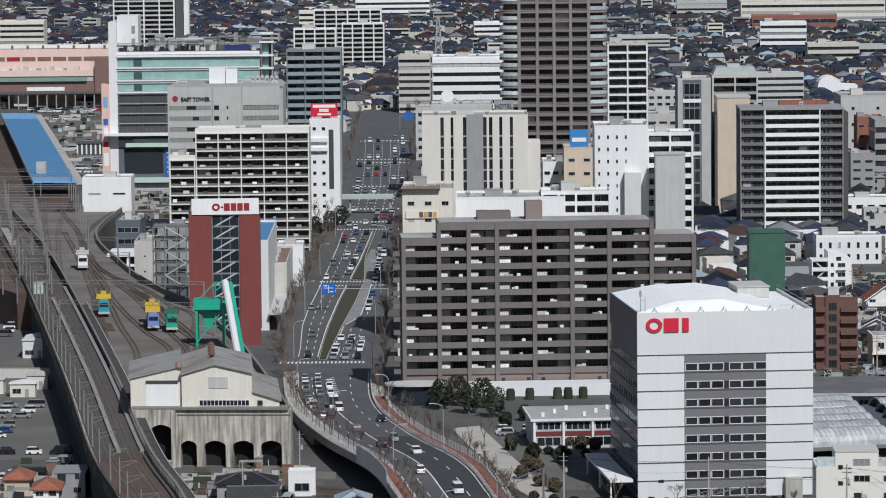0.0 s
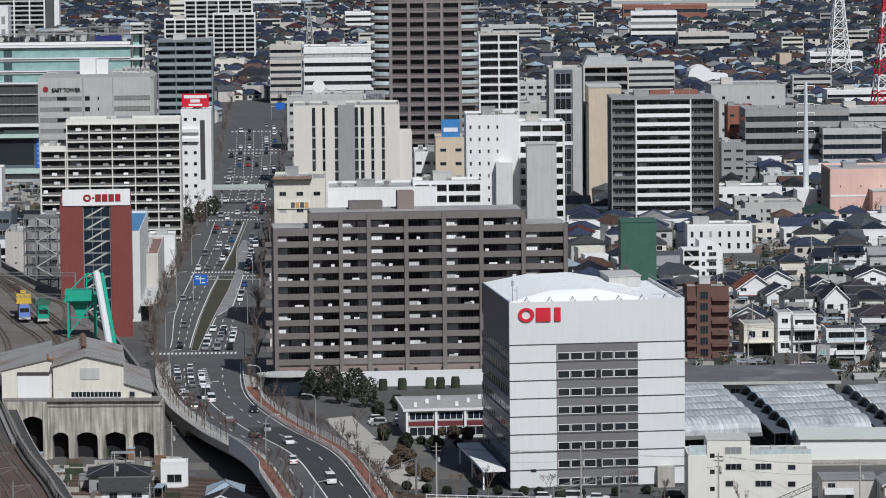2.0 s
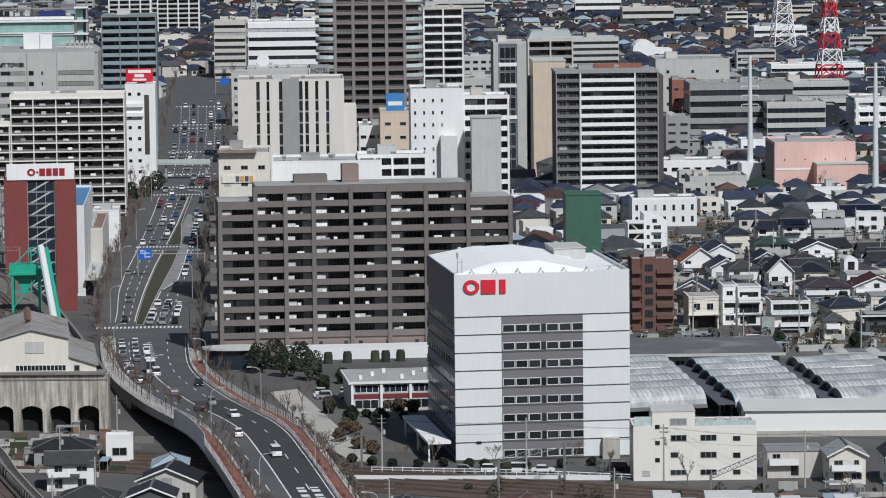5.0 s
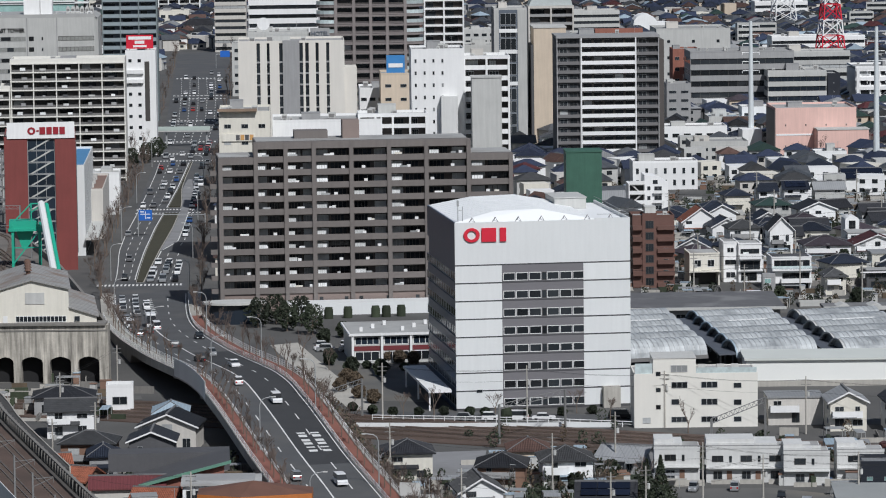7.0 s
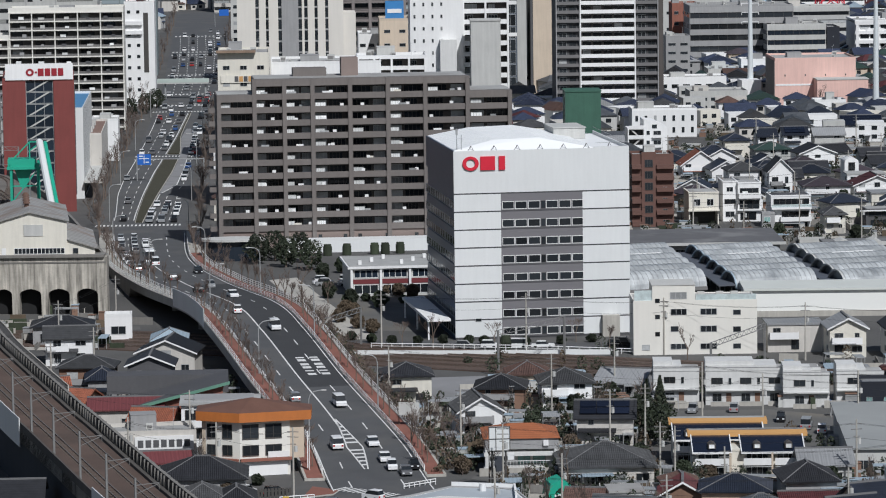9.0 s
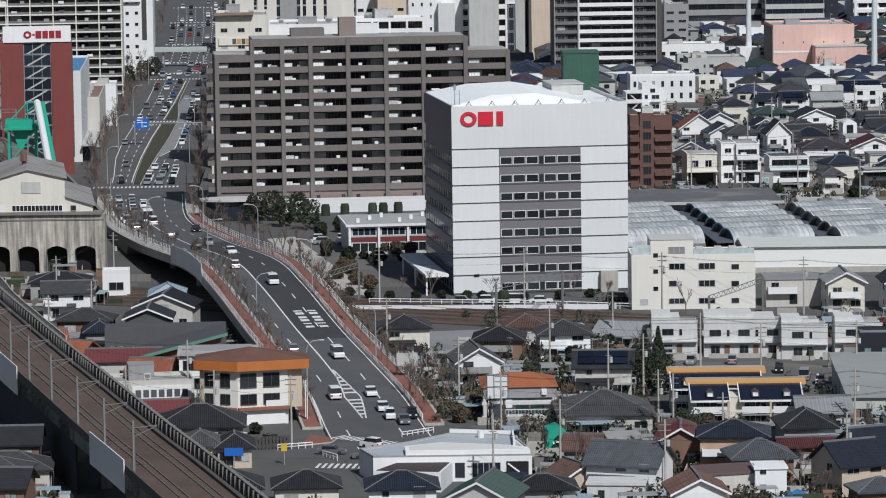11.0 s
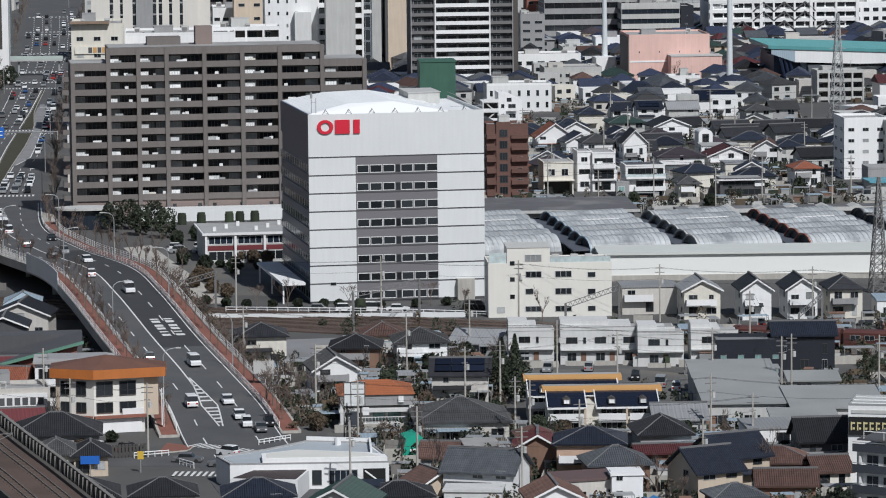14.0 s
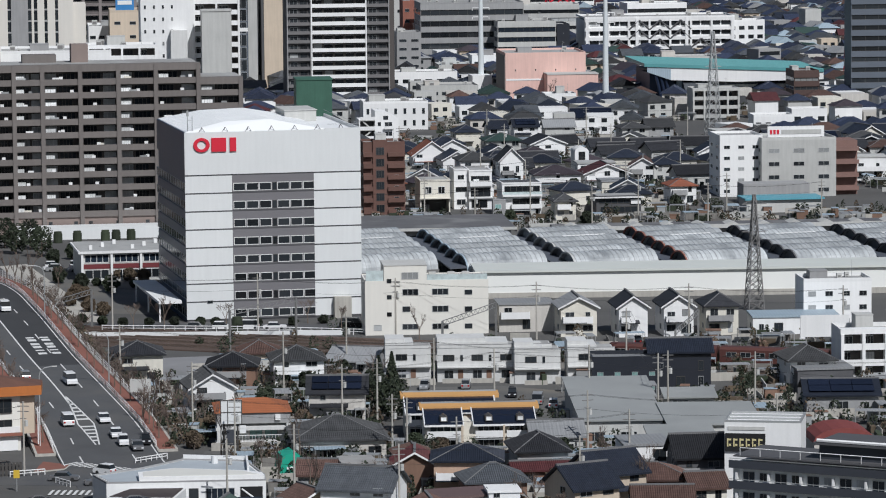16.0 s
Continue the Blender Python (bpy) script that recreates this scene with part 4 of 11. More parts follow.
    part("corner_rail", Shape().tube((28.4, 0.2, h + 1.0), (w - 0.2, 0.2, h + 1.0), 0.05, n=4).tube((w - 0.2, 0.2, h + 1.0), (w - 0.2, d, h + 1.0), 0.05, n=4), STEEL, e)
    for k in range(7):
        xx = 3.5 + k * 4.6
        s = Shape().tube((xx - 0.6, 0.3, h), (xx, 0.2, h + 1.0), 0.06, n=4).tube((xx + 0.6, 0.3, h), (xx, 0.2, h + 1.0), 0.06, n=4).tube((xx, 1.6, h), (xx, 0.2, h + 1.0), 0.06, n=4)
        part("davit", s, STEEL_D, e)
    s = Shape().tube((0.8, 0.7, h - 0.3), (0.8, 0.7, h + 4.5), 0.10, 0.05, 5).tube((1.7, 0.7, h - 0.3), (1.7, 0.7, h + 3.2), 0.07, n=5).tube((0.8, 0.7, h + 2.4), (1.7, 0.7, h + 2.4), 0.05, n=4).box(0.6, 1.0, 0.55, 0.85, h + 3.2, h + 4.3)
    part("antenna_mast", s, STEEL, e)
    part("entrance_canopy", Shape().box(-5.4, -0.8, 1, 38, 3.7, 4.2).box(-5.2, -4.9, 2, 2.4, 0, 3.7).box(-5.2, -4.9, 18, 18.4, 0, 3.7).box(-5.2, -4.9, 36, 36.4, 0, 3.7), WHITE, e, "long white entrance canopy")
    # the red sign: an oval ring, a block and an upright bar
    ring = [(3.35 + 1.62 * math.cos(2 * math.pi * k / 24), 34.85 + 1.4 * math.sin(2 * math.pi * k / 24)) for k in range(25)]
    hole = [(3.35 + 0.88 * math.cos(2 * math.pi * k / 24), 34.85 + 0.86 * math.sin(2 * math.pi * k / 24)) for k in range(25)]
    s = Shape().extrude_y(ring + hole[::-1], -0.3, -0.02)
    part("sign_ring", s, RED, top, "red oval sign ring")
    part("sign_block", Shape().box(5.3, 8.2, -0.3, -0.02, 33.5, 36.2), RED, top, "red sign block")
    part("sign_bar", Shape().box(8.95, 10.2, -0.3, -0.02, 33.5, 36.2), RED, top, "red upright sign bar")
    part("meter_box", Shape().box(29.2, 32.6, -1.6, -0.05, 0, 4.2), CONC, e, "beige service kiosk")
    return e


def apartments_brown(x, y, rz):
    """Thirteen floors of taupe apartments, with lower shoulders at both ends."""
    e = thing("apartment_block", x, y, 0, rz, "long taupe-tiled apartment block with dark balconies", "apartment block")
    pitch, base, dep, d = 3.13, 4.75, 2.0, 15.0
    groups = [([0.4, 9.3], 10), ([9.3, 16.4, 23.1, 32.0, 41.0, 49.9, 60.0], 11), ([60.0, 70.6], 10)]
    for edges, fl in groups:
        gx0, gx1 = edges[0], edges[-1]
        h = base + pitch * fl + (1.45 if fl == 11 else 1.0)
        part("wall", Shape().box(gx0, gx1, dep, d, 0, h), TAUPE, e)
        # dark sheet over the taupe wall, painting the shade behind the balconies
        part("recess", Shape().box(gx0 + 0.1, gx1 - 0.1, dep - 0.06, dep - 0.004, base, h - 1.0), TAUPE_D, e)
        part("cornice", Shape().box(gx0, gx1, -0.15, dep + 0.5, h - 1.65, h), TAUPE, e)
        part("roof", Shape().box(gx0 + 0.2, gx1 - 0.2, dep + 0.5, d - 0.2, h, h + 0.1), ROOFDECK, e)
        for j, (b0, b1) in enumerate(zip(edges, edges[1:])):
            bw = b1 - b0
            slab = Shape().box(0.3, bw - 0.3, 0, 0.16, -0.25, 1.2).box(0.3, bw - 0.3, 0.16, dep - 0.08, -0.25, 0.12).mesh("balcony", TAUPE)
            for i in range(fl):
                z = base + pitch * i
                place("balcony", slab, e, (b0, 0, z))
                flip = j % 2 == 1
                a = b0 + bw * (0.62 if flip else 0.08)
                window(e, a, z + 0.15, bw * 0.3, 2.3, dep - 0.12, CURTAIN, FRAME, 2)
                if random.random() < 0.62:
                    window(e, b0 + bw * 0.07, z + 1.0, bw * random.uniform(0.22, 0.3), 1.05, 0.6, LACE, FRAME, 3)
                a = b0 + bw * (0.08 if flip else 0.44)
                window(e, a, z + 0.15, bw * random.choice((0.36, 0.44, 0.48)), 2.4, dep - 0.12, GLASS if random.random() < 0.9 else CURTAIN, DARKFRAME, 3)
                if random.random() < 0.5:
                    a = b0 + bw * random.uniform(0.1, 0.8)
                    part("condenser_unit", Shape().box(a, a + 0.85, 0.5, 0.9, z + 0.75, z + 1.75), WHITE, e)
                if random.random() < 0.4:
                    a = b0 + bw * random.uniform(0.1, 0.6)
                    part("laundry", Shape().box(a, a + random.uniform(0.6, 2.2), 0.4, 0.46, z + 1.1, z + 1.6), random.choice((WHITE, CURTAIN, OFFWHITE)), e)
        col = Shape().box(-0.5, 0.5, -0.3, dep - 0.1, 0, h - 0.02).mesh("column", TAUPE)
        for j, xx in enumerate(edges):
            place("column", col, e, (min(max(xx, 0.9), 70.1), -0.002 * j, 0))
    part("base_wall", Shape().box(0.5, 70.5, 0.4, dep - 0.1, 0, base - 0.1), mat("rose_taupe_tile", (0.24, 0.19, 0.17), 0.8, 0.12, 4.0), e, "brown tiled ground floor")
    for xx in (18, 24, 30, 33.5, 40, 47):
        window(e, xx, 1.3, 0.9, 2.2, 0.4, GLASS, DARKFRAME, 0)
    # escape balconies at the west end
    for i in range(10):
        z = base + pitch * i
        part("end_balcony", Shape().box(-1.6, 0, 1.0, 5.0, z - 0.1, z + 0.1).box(-1.6, -1.5, 1.0, 5.0, z + 0.1, z + 1.1).box(-1.5, 0, 1.0, 1.1, z + 0.1, z + 1.1), TAUPE, e)
    part("lift_house", Shape().box(30.5, 34.5, 7, 12, 40.6, 45.0), mat("rose_taupe_tile", (0.24, 0.19, 0.17)), e, "rose-brown lift house")
    part("stair_head", Shape().box(19, 27, 8, 13, 40.6, 42.6), TAUPE, e)
    part("terrace", Shape().box(16, 66, -7.5, -7.1, 0, 2.9).box(16, 66, -7.1, -0.4, 2.5, 2.8), WHITE_P, e, "white garden terrace wall")
    return e


office_white(6.5, 776.5, 8.0)
apartments_brown(-48.3, 939.0, 5.2)


DARKRED = mat("dark_sign_red", (0.30, 0.018, 0.03), 0.5, 0.06)


def red_slab(x, y, rz):
    e = thing("office_building", x, y, 0, rz, "dark red tiled slab with glazed stairs and white roof sign", "office building")
    w, d, h = 18.6, 30, 34.5
    part("wall", Shape().box(0, 6.0, 0, d, 0, h), REDTILE, e)
    part("wall", Shape().box(13.2, w, 0, d, 0, h), REDTILE, e)
    part("stair_core", Shape().box(6.0, 13.2, 0.5, d - 0.01, 0, h), GREY_M, e)
    for i in range(11):
        window(e, 6.1, 0.6 + i * 3.1, 7.0, 2.9, 0.45, GLASS_BLUE, STEEL, 2)
        part("stair_flight", Shape().extrude_y([(6.5, 0.6 + i * 3.1), (7.3, 0.6 + i * 3.1), (12.6, 3.6 + i * 3.1), (11.8, 3.6 + i * 3.1)][::-1], 0.28, 0.34), GREY_L, e)
    flat_roof(e, w, d, h, REDTILE)
    top = part("sign_board", Shape().box(0.8, w - 0.2, -0.3, 0.4, h + 0.2, h + 4.4), WHITE, e, "white roof sign board")
    part("sign_back", Shape().box(0.8, w - 0.2, 0.4, 8, h + 0.2, h + 3.2), GREY_M, e)
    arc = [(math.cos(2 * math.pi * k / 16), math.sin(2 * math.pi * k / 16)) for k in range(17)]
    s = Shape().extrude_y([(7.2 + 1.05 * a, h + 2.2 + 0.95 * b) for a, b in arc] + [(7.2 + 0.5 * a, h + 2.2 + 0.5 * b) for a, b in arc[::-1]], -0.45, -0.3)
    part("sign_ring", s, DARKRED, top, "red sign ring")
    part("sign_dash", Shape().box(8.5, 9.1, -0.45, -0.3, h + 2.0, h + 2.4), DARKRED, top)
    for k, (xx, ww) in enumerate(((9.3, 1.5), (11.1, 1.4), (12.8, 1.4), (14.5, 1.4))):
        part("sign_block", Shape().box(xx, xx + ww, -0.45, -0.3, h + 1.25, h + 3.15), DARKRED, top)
    side = Shape().box(w, w + 0.2, 5, 26, 4, h - 3)
    part("side_panel", side, GREY_D, e)
    roof_clutter(e, w, d, h, 3, 4)
    return e


red_slab(-108.6, 1036, 5)


def avenue_hall(x, y, w, d, h, rz, wall, deck, label, canopy=True):
    """A long building whose plain side wall faces the avenue."""
    e = thing("shop_building", x, y, 0, rz, label, "building")
    OCC.append((x - 2, x + w + 2, y - 3, y + d + 2))
    part("wall", Shape().box(0, w, 0, d, 0, h), wall, e)
    flat_roof(e, w, d, h, wall, deck)
    for k in range(int(d / 4)):
        part("panel_joint", Shape().box(w, w + 0.05, k * 4 + 3.9, k * 4 + 4.0, 5.2, h), GREY_M, e)
    if canopy:
        part("canopy", Shape().box(w + 0.02, w + 3.4, -2, d * 0.9, 4.4, 5.0), GREY_L, e)
        for k in range(int(d / 6)):
            part("shopfront", Shape().box(w + 0.01, w + 0.08, 1 + k * 6, 5.8 + k * 6, 0.4, 3.9), GLASS, e)
    for k in range(3):
        part("roof_unit", Shape().box(w * 0.3, w * 0.7, d * (0.2 + 0.25 * k), d * (0.2 + 0.25 * k) + 3, h, h + 1.6), GREY_L, e)
    return e


avenue_hall(-104.0, 1071, 13.2, 62, 24.0, 2.5, WHITE_P, BLUE_R, "long white building with a blue roof beside the avenue")
avenue_hall(-99.0, 1115, 9.6, 50, 13.5, 2.5, BEIGE_L, mat("brown_sheet_roof", (0.23, 0.15, 0.12), 0.7, 0.2, 3.0), "beige building with a brown roof by the avenue", False)
avenue_hall(-98.0, 1185, 8.0, 14, 12.0, 2.5, WHITE, GREY_L, "small white building beside the avenue", False)


def steel_stairs(x, y, w, d, h, rz):
    """Open steel frame with decks and zigzag stairs."""
    e = thing("steel_structure", x, y, 0, rz, "open grey steel parking frame with zigzag stairs", "steel structure")
    fl = int(h / 3.2)
    for xx in (0, w * 0.35, w * 0.7, w):
        for yy in (0, d):
            part("post", Shape().box(xx - 0.16, xx + 0.16, yy - 0.16, yy + 0.16, 0, h), STEEL_D, e)
    for i in range(1, fl + 1):
        z = i * h / fl
        part("deck", Shape().box(-0.2, w + 0.2, 0.2, d, z - 0.25, z), STEEL_D, e)
        part("beam", Shape().box(-0.3, w + 0.3, -0.25, -0.05, z - 0.35, z), STEEL_D, e)
        part("guard_rail", Shape().tube((0, -0.2, z + 1), (w, -0.2, z + 1), 0.06, n=4).tube((0, -0.2, z + 0.5), (w, -0.2, z + 0.5), 0.05, n=4), STEEL, e)
        a, b = ((w * 0.36, w * 0.98) if i % 2 else (w * 0.98, w * 0.36))
        part("stair_flight", Shape().tube((a, -0.3, z - h / fl), (b, -0.3, z), 0.2, n=4), GREY_L, e)
    return e


steel_stairs(-124.0, 1088, 9.2, 9, 27.0, 2)
block("shop_building", -134.0, 1128, 6.0, 20, 18.6, R, BEIGE_L, 4, 1, "narrow beige windowless building beside the railway", win=(0.1, 0.1), clutter=1, side=False)
cl = thing("colonnade", -147.5, 1176, 0, 2, "white open colonnade with a flat roof", "canopy")
part("roof", Shape().box(-0.4, 9, -0.5, 18, 10.2, 11.0).box(-0.3, 8.9, -0.4, 0.0, 7.2, 8.0), WHITE, cl)
for k in range(4):
    part("column", Shape().box(k * 2.75, k * 2.75 + 0.7, 0, 0.7, 0, 10.2), WHITE, cl)
part("rear_wall", Shape().box(0, 8.6, 9, 9.3, 0, 10.2), GREY_D, cl)
block("shop_building", -157.0, 1272, 8, 24, 12.0, R, GREY_B, 3, 2, "dark blue-grey glazed building below the yard", style="ribbon", side=False)
block("shop_building", -141.0, 1250, 12, 14, 11, R, GREY_M, 3, 3, "small white shop building with red sign boards", win=(0.6, 0.3), clutter=3, side=False)
block("shop_building", -128.0, 1215, 10, 16, 10, R, GREY_L, 2, 3, "low grey shop building behind the yard", clutter=4, side=False)

RAILGREY = mat("dark_balcony_bars", (0.15, 0.145, 0.14), 0.6, 0.35, 0.5, rand=0.2)
for x, w, fl, bays in ((-142, 8.4, 10, 1), (-133.4, 37.2, 13, 5)):
    # the corridor wall's dark tone has the shade of the deep balconies in it
    cb = balcony_block("apartment_block", x, 1297 + (x > -140) * 0.6, w, 16, fl, 2.9, bays, R, WARMWHITE, RAILGREY, "pale apartment block with open balcony floors and white slab edges", base=1, fin_w=0.35, rail_h=1.05, dark=mat("shade_toned_corridor", (0.13, 0.12, 0.11), 0.8, 0.15, 3.0), depth=2.2, per_bay=False, clutter=2, top=1.6)
    for i in range(fl + 1):
        part("slab_edge", Shape().box(-0.1, w + 0.1, -0.3, 0.1, 0.85 + 2.9 * i, 1.25 + 2.9 * i), WARMWHITE, cb)
        for k in range(bays if i < fl else 0):
            a = w / bays * (k + random.uniform(0.1, 0.6))
            part("laundry", Shape().box(a, a + random.uniform(0.8, 2.0), -0.08, -0.02, 1.7 + 2.9 * i, 2.3 + 2.9 * i + random.uniform(0, 0.5)), random.choice((LACE, GREY_L, GREY_M, GREY_D)), cb)


def east_tower(x, y, rz):
    e = thing("office_building", x, y, 0, rz, "light grey office building with dark lettering and slim window bands", "office building")
    OCC.append((x - 2, x + 41, y - 3, y + 28))
    w, d, h = 39.0, 26.0, 51.6
    part("wall", Shape().prism([(0, 0), (w - 1.2, 0), (w, 1.6), (w, d), (0, d)], 0, h), GREY_L, e)
    part("parapet", Shape().extrude_y([(0.3, h), (w - 0.2, h), (w - 1.6, h + 1.1), (2.0, h + 1.1)], 0.2, d), mat("grey_roof_edge", (0.36, 0.36, 0.35), 0.8, 0.15, 3.0), e)
    DIM = mat("dim_curtained_pane", (0.26, 0.265, 0.25), 0.25, 0.3, 0.8)
    for i in range(11):
        z = 43.9 - 3.62 * i
        window(e, 0.5, z, 14.2, 1.5, 0.0, DIM, GREY_M, 9)
        window(e, 15.7, z, 1.7, 1.5, 0.0, GLASS, DARKFRAME, 0)
        window(e, 25.6, z, 12.0, 1.5, 0.0, DIM, DARKFRAME, 8)
        part("slit_window", Shape().box(20.0, 20.5, -0.05, 0.0, z + 0.2, z + 1.3), GLASS, e)
        part("dark_pane", Shape().box(6.4 + (i % 2) * 2, 9.6 + (i % 2), -0.1, -0.07, z + 0.12, z + 1.38), GLASS, e)
    for xx in (15.0, 25.0):
        part("joint", Shape().box(xx, xx + 0.3, -0.06, 0.0, 0, h), GREY_M, e)
    part("penthouse", Shape().box(14.0, 19.4, 3, 11, h + 1.1, 57.8).box(19.6, 23.5, 3.4, 10, h + 1.1, 57.4), WHITE, e)
    for k in range(6):
        s = Shape().box(28 + k * 1.6, 29.3 + k * 1.6, 7, 9, h + 1.1, h + 3.0).box(28.2 + k * 1.6, 29.1 + k * 1.6, 6.95, 7.0, h + 1.6, h + 2.6, 1).box(28.3 + k * 1.6, 29.0 + k * 1.6, 7.3, 8.7, h + 3.0, h + 3.5)
        part("cooling_unit", s, [GREY_L, STEEL_D], e)
    for a, b in ((3.0, 6.5), (25.0, 33.0), (35.5, 37.0)):
        part("roof_rail", Shape().tube((a, 1.6, h + 1.9), (b, 1.6, h + 1.9), 0.1, n=4).tube((a, 1.6, h + 1.1), (a, 1.6, h + 1.9), 0.08, n=4).tube((b, 1.6, h + 1.1), (b, 1.6, h + 1.9), 0.08, n=4), WHITE, e)
    lettering(e, "EAST TOWER", 4.6, 46.9, 1.85, BLACK, y=-0.15, wide=0.86, bold=0.05)
    part("emblem", Shape().tube((2.6, -0.02, 47.8), (2.6, -0.2, 47.8), 0.95, n=10), DARKRED, e, "dark red round emblem")
    return e


east_tower(-147, 1340, R)


def green_glass(x, y, rz):
    e = thing("department_store", x, y, 0, rz, "large store with green glass bands above dark grille floors", "store")
    w, d, h = 55.6, 45.0, 54.3
    OCC.append((x - 5, x + 64, y - 3, y + d))
    part("wall", Shape().box(0, w, 0.6, d, 0, h), GREY_L, e)
    part("corner_tower", Shape().box(-3.2, 0, -0.2, 14, 0, 66.0).box(0, 8.2, 3, 18, h, 68.4), WHITE, e, "tall white windowless corner tower")
    part("tower_panel", Shape().box(5.6, 7.0, 2.9, 3.0, 61.5, 64.5).box(5.6, 7.0, 2.9, 3.0, 56.0, 59.5), GREY_M, e)
    SEAGREEN = mat("sea_green_glazing", (0.30, 0.46, 0.43), 0.15, 0.3, 3.0)
    for z, hh, n in ((48.5, 3.6, 13), (43.5, 3.5, 17), (39.0, 3.1, 23)):
        window(e, 0.4, z, w - 0.6, hh, 0.55, SEAGREEN, mat("sea_green_mullion", (0.20, 0.34, 0.32), 0.4, 0.1), n)
        part("dark_bay", Shape().box(6.4, 9.6, 0.4, 0.5, z + 0.2, z + hh * 0.85), mat("deep_green_pane", (0.06, 0.10, 0.10), 0.2, 0.2, 2.0), e)
    for z0, z1, out in ((52.3, 53.1, 1.2), (53.3, 54.4, 0.5), (47.9, 48.4, 1.1), (47.1, 47.6, 0.6), (42.9, 43.4, 1.1), (42.1, 42.6, 0.6), (38.3, 38.8, 1.1)):
        part("band", Shape().box(-0.2, w, 0.6 - out, 0.6, z0, z1), WHITE, e, "white projecting sunshade band")
    TINT = mat("smoky_grille_pane", (0.075, 0.075, 0.08), 0.35, 0.25, 2.0)
    for i in range(4):
        z = 22.9 + i * 3.88
        window(e, 0.3, z, w - 0.4, 3.3, 0.5, TINT, mat("smoky_grille_bar", (0.12, 0.12, 0.12), 0.6, 0.1), 34)
        part("ledge", Shape().box(0.2, w, -0.3, 0.5, z + 3.35, z + 3.7), mat("grey_louvre_ledge", (0.33, 0.33, 0.33), 0.6, 0.1), e)
    for k in range(7):
        part("grille_column", Shape().box(k * 9.1 + 0.3, k * 9.1 + 0.8, 0.0, 0.5, 22.9, 38.3), GREY_D, e)
    # open steel frame over the escape stairs at the east end
    for xx in (w + 0.4, w + 4.6):
        part("frame_post", Shape().box(xx, xx + 0.6, 0.2, 0.8, 0, 61.5), GREY_M if xx > w + 3 else STEEL_D, e)
    for z in (60.8, 57.4, 52.2, 47.2, 42.3, 38.0, 33.6, 29.0):
        part("frame_beam", Shape().box(w, w + 5.4, -0.2, 5.0, z, z + 0.7), WHITE, e)
    part("stair_glass", Shape().box(w + 1.0, w + 3.4, 3.0, 3.1, 20, 57), SEAGREEN, e)
    part("rear_stair", Shape().box(w, w + 5.0, 6.0, 12.0, 0, 57), GREY_D, e)
    part("ledge", Shape().box(-5, 40, -5, 0.5, 21.9, 22.8), WHITE, e)
    # dark strip on the wall, painting the shade of a recess below the ledge
    part("dark_recess", Shape().box(-1, 40, 0.2, 0.58, 20.0, 21.9), DARKFRAME, e)
    GREENP = mat("pale_green_panel", (0.50, 0.64, 0.56), 0.5, 0.1)
    part("canopy", Shape().box(3.0, 40, -2.5, 0.5, 17.4, 19.0).box(6.0, 40, -1.5, 0.5, 19.0, 20.4), GREENP, e, "pale green canopy band")
    part("lower_wall", Shape().box(-1, 40, -0.1, 0.55, 3, 17.3), GREY_B, e)
    part("screen", Shape().box(2.4, 17.5, -0.5, -0.1, 7.2, 16.6), GLASS, e, "large dark outdoor screen")
    part("banner", Shape().box(18.2, 22.0, -0.5, -0.1, 5.6, 16.6), SIGNBLUE, e, "blue banner panel")
    for k in range(5):
        part("banner_bar", Shape().box(18.8, 21.4, -0.56, -0.5, 7.0 + k * 1.9, 7.8 + k * 1.9), BLUE_L, e)
    part("sill_band", Shape().box(-1, 24, -1.4, -0.1, 3.4, 5.4), GREENP, e)
    col = part("sign_column", Shape().box(-6.2, -3.25, -1, 6, 0, 42), PINK, e, "pale pink sign column")
    for z0, z1, mt in ((33, 37, BLUE_L), (26, 28.5, SIGNBLUE), (17.5, 19.5, RED), (10, 15, WHITE), (22, 25, WHITE)):
        part("sign_panel", Shape().box(-5.6, -3.8, -1.12, -1.0, z0, z1), mt, col)
    # roof terrace: planters with dark hedges, a blue tarpaulin, then ducts and cooling plant behind
    part("roof", Shape().box(0.5, w - 0.5, 1.2, d - 1, h, h + 0.3), GREY_D, e)
    part("roof_beam", Shape().box(0, w + 1, 2.0, 2.3, 57.3, 57.7), GREY_M, e)
    r = random.Random(77)
    for k in range(27):
        a = 0.6 + k * 2.0
        part("planter", Shape().box(a, a + r.uniform(1.2, 1.9), 1.6, 2.8, h + 0.3, h + r.uniform(1.2, 2.6)), r.choice((BLACK, NAVYWALL, LEAF, GREY_D, GREY_L, LEAF)), e)
    part("tarpaulin", Shape().box(42, 52, 1.3, 1.5, h + 0.4, h + 2.4), mat("deep_blue_tarpaulin", (0.02, 0.03, 0.16), 0.6, 0.2, 2.0), e, "deep blue roof screen")
    for k in range(30):
        a, b, hh = r.uniform(9, w - 4), r.uniform(8, 30), r.uniform(2.0, 6.0)
        ww = r.uniform(1.2, 4.0)
        s = Shape().box(a, a + ww, b, b + 2.5, h, h + hh).box(a + 0.2, a + ww - 0.2, b - 0.05, b, h + hh * 0.35, h + hh * 0.85, 1)
        part("plant_unit", s, [r.choice((GREY_L, GREY_M, GREY_D, STEEL, BLUEGREY, GREY_D)), STEEL_D], e)
    for k in range(6):
        a, b, z = r.uniform(9, w - 16), r.uniform(6, 20), h + r.uniform(3.5, 6.0)
        part("duct", Shape().tube((a, b, z), (a + r.uniform(6, 14), b, z), 0.5, n=6).tube((a, b, h), (a, b, z), 0.5, n=6), r.choice((GREY_L, STEEL, STEEL_D)), e)
    return e


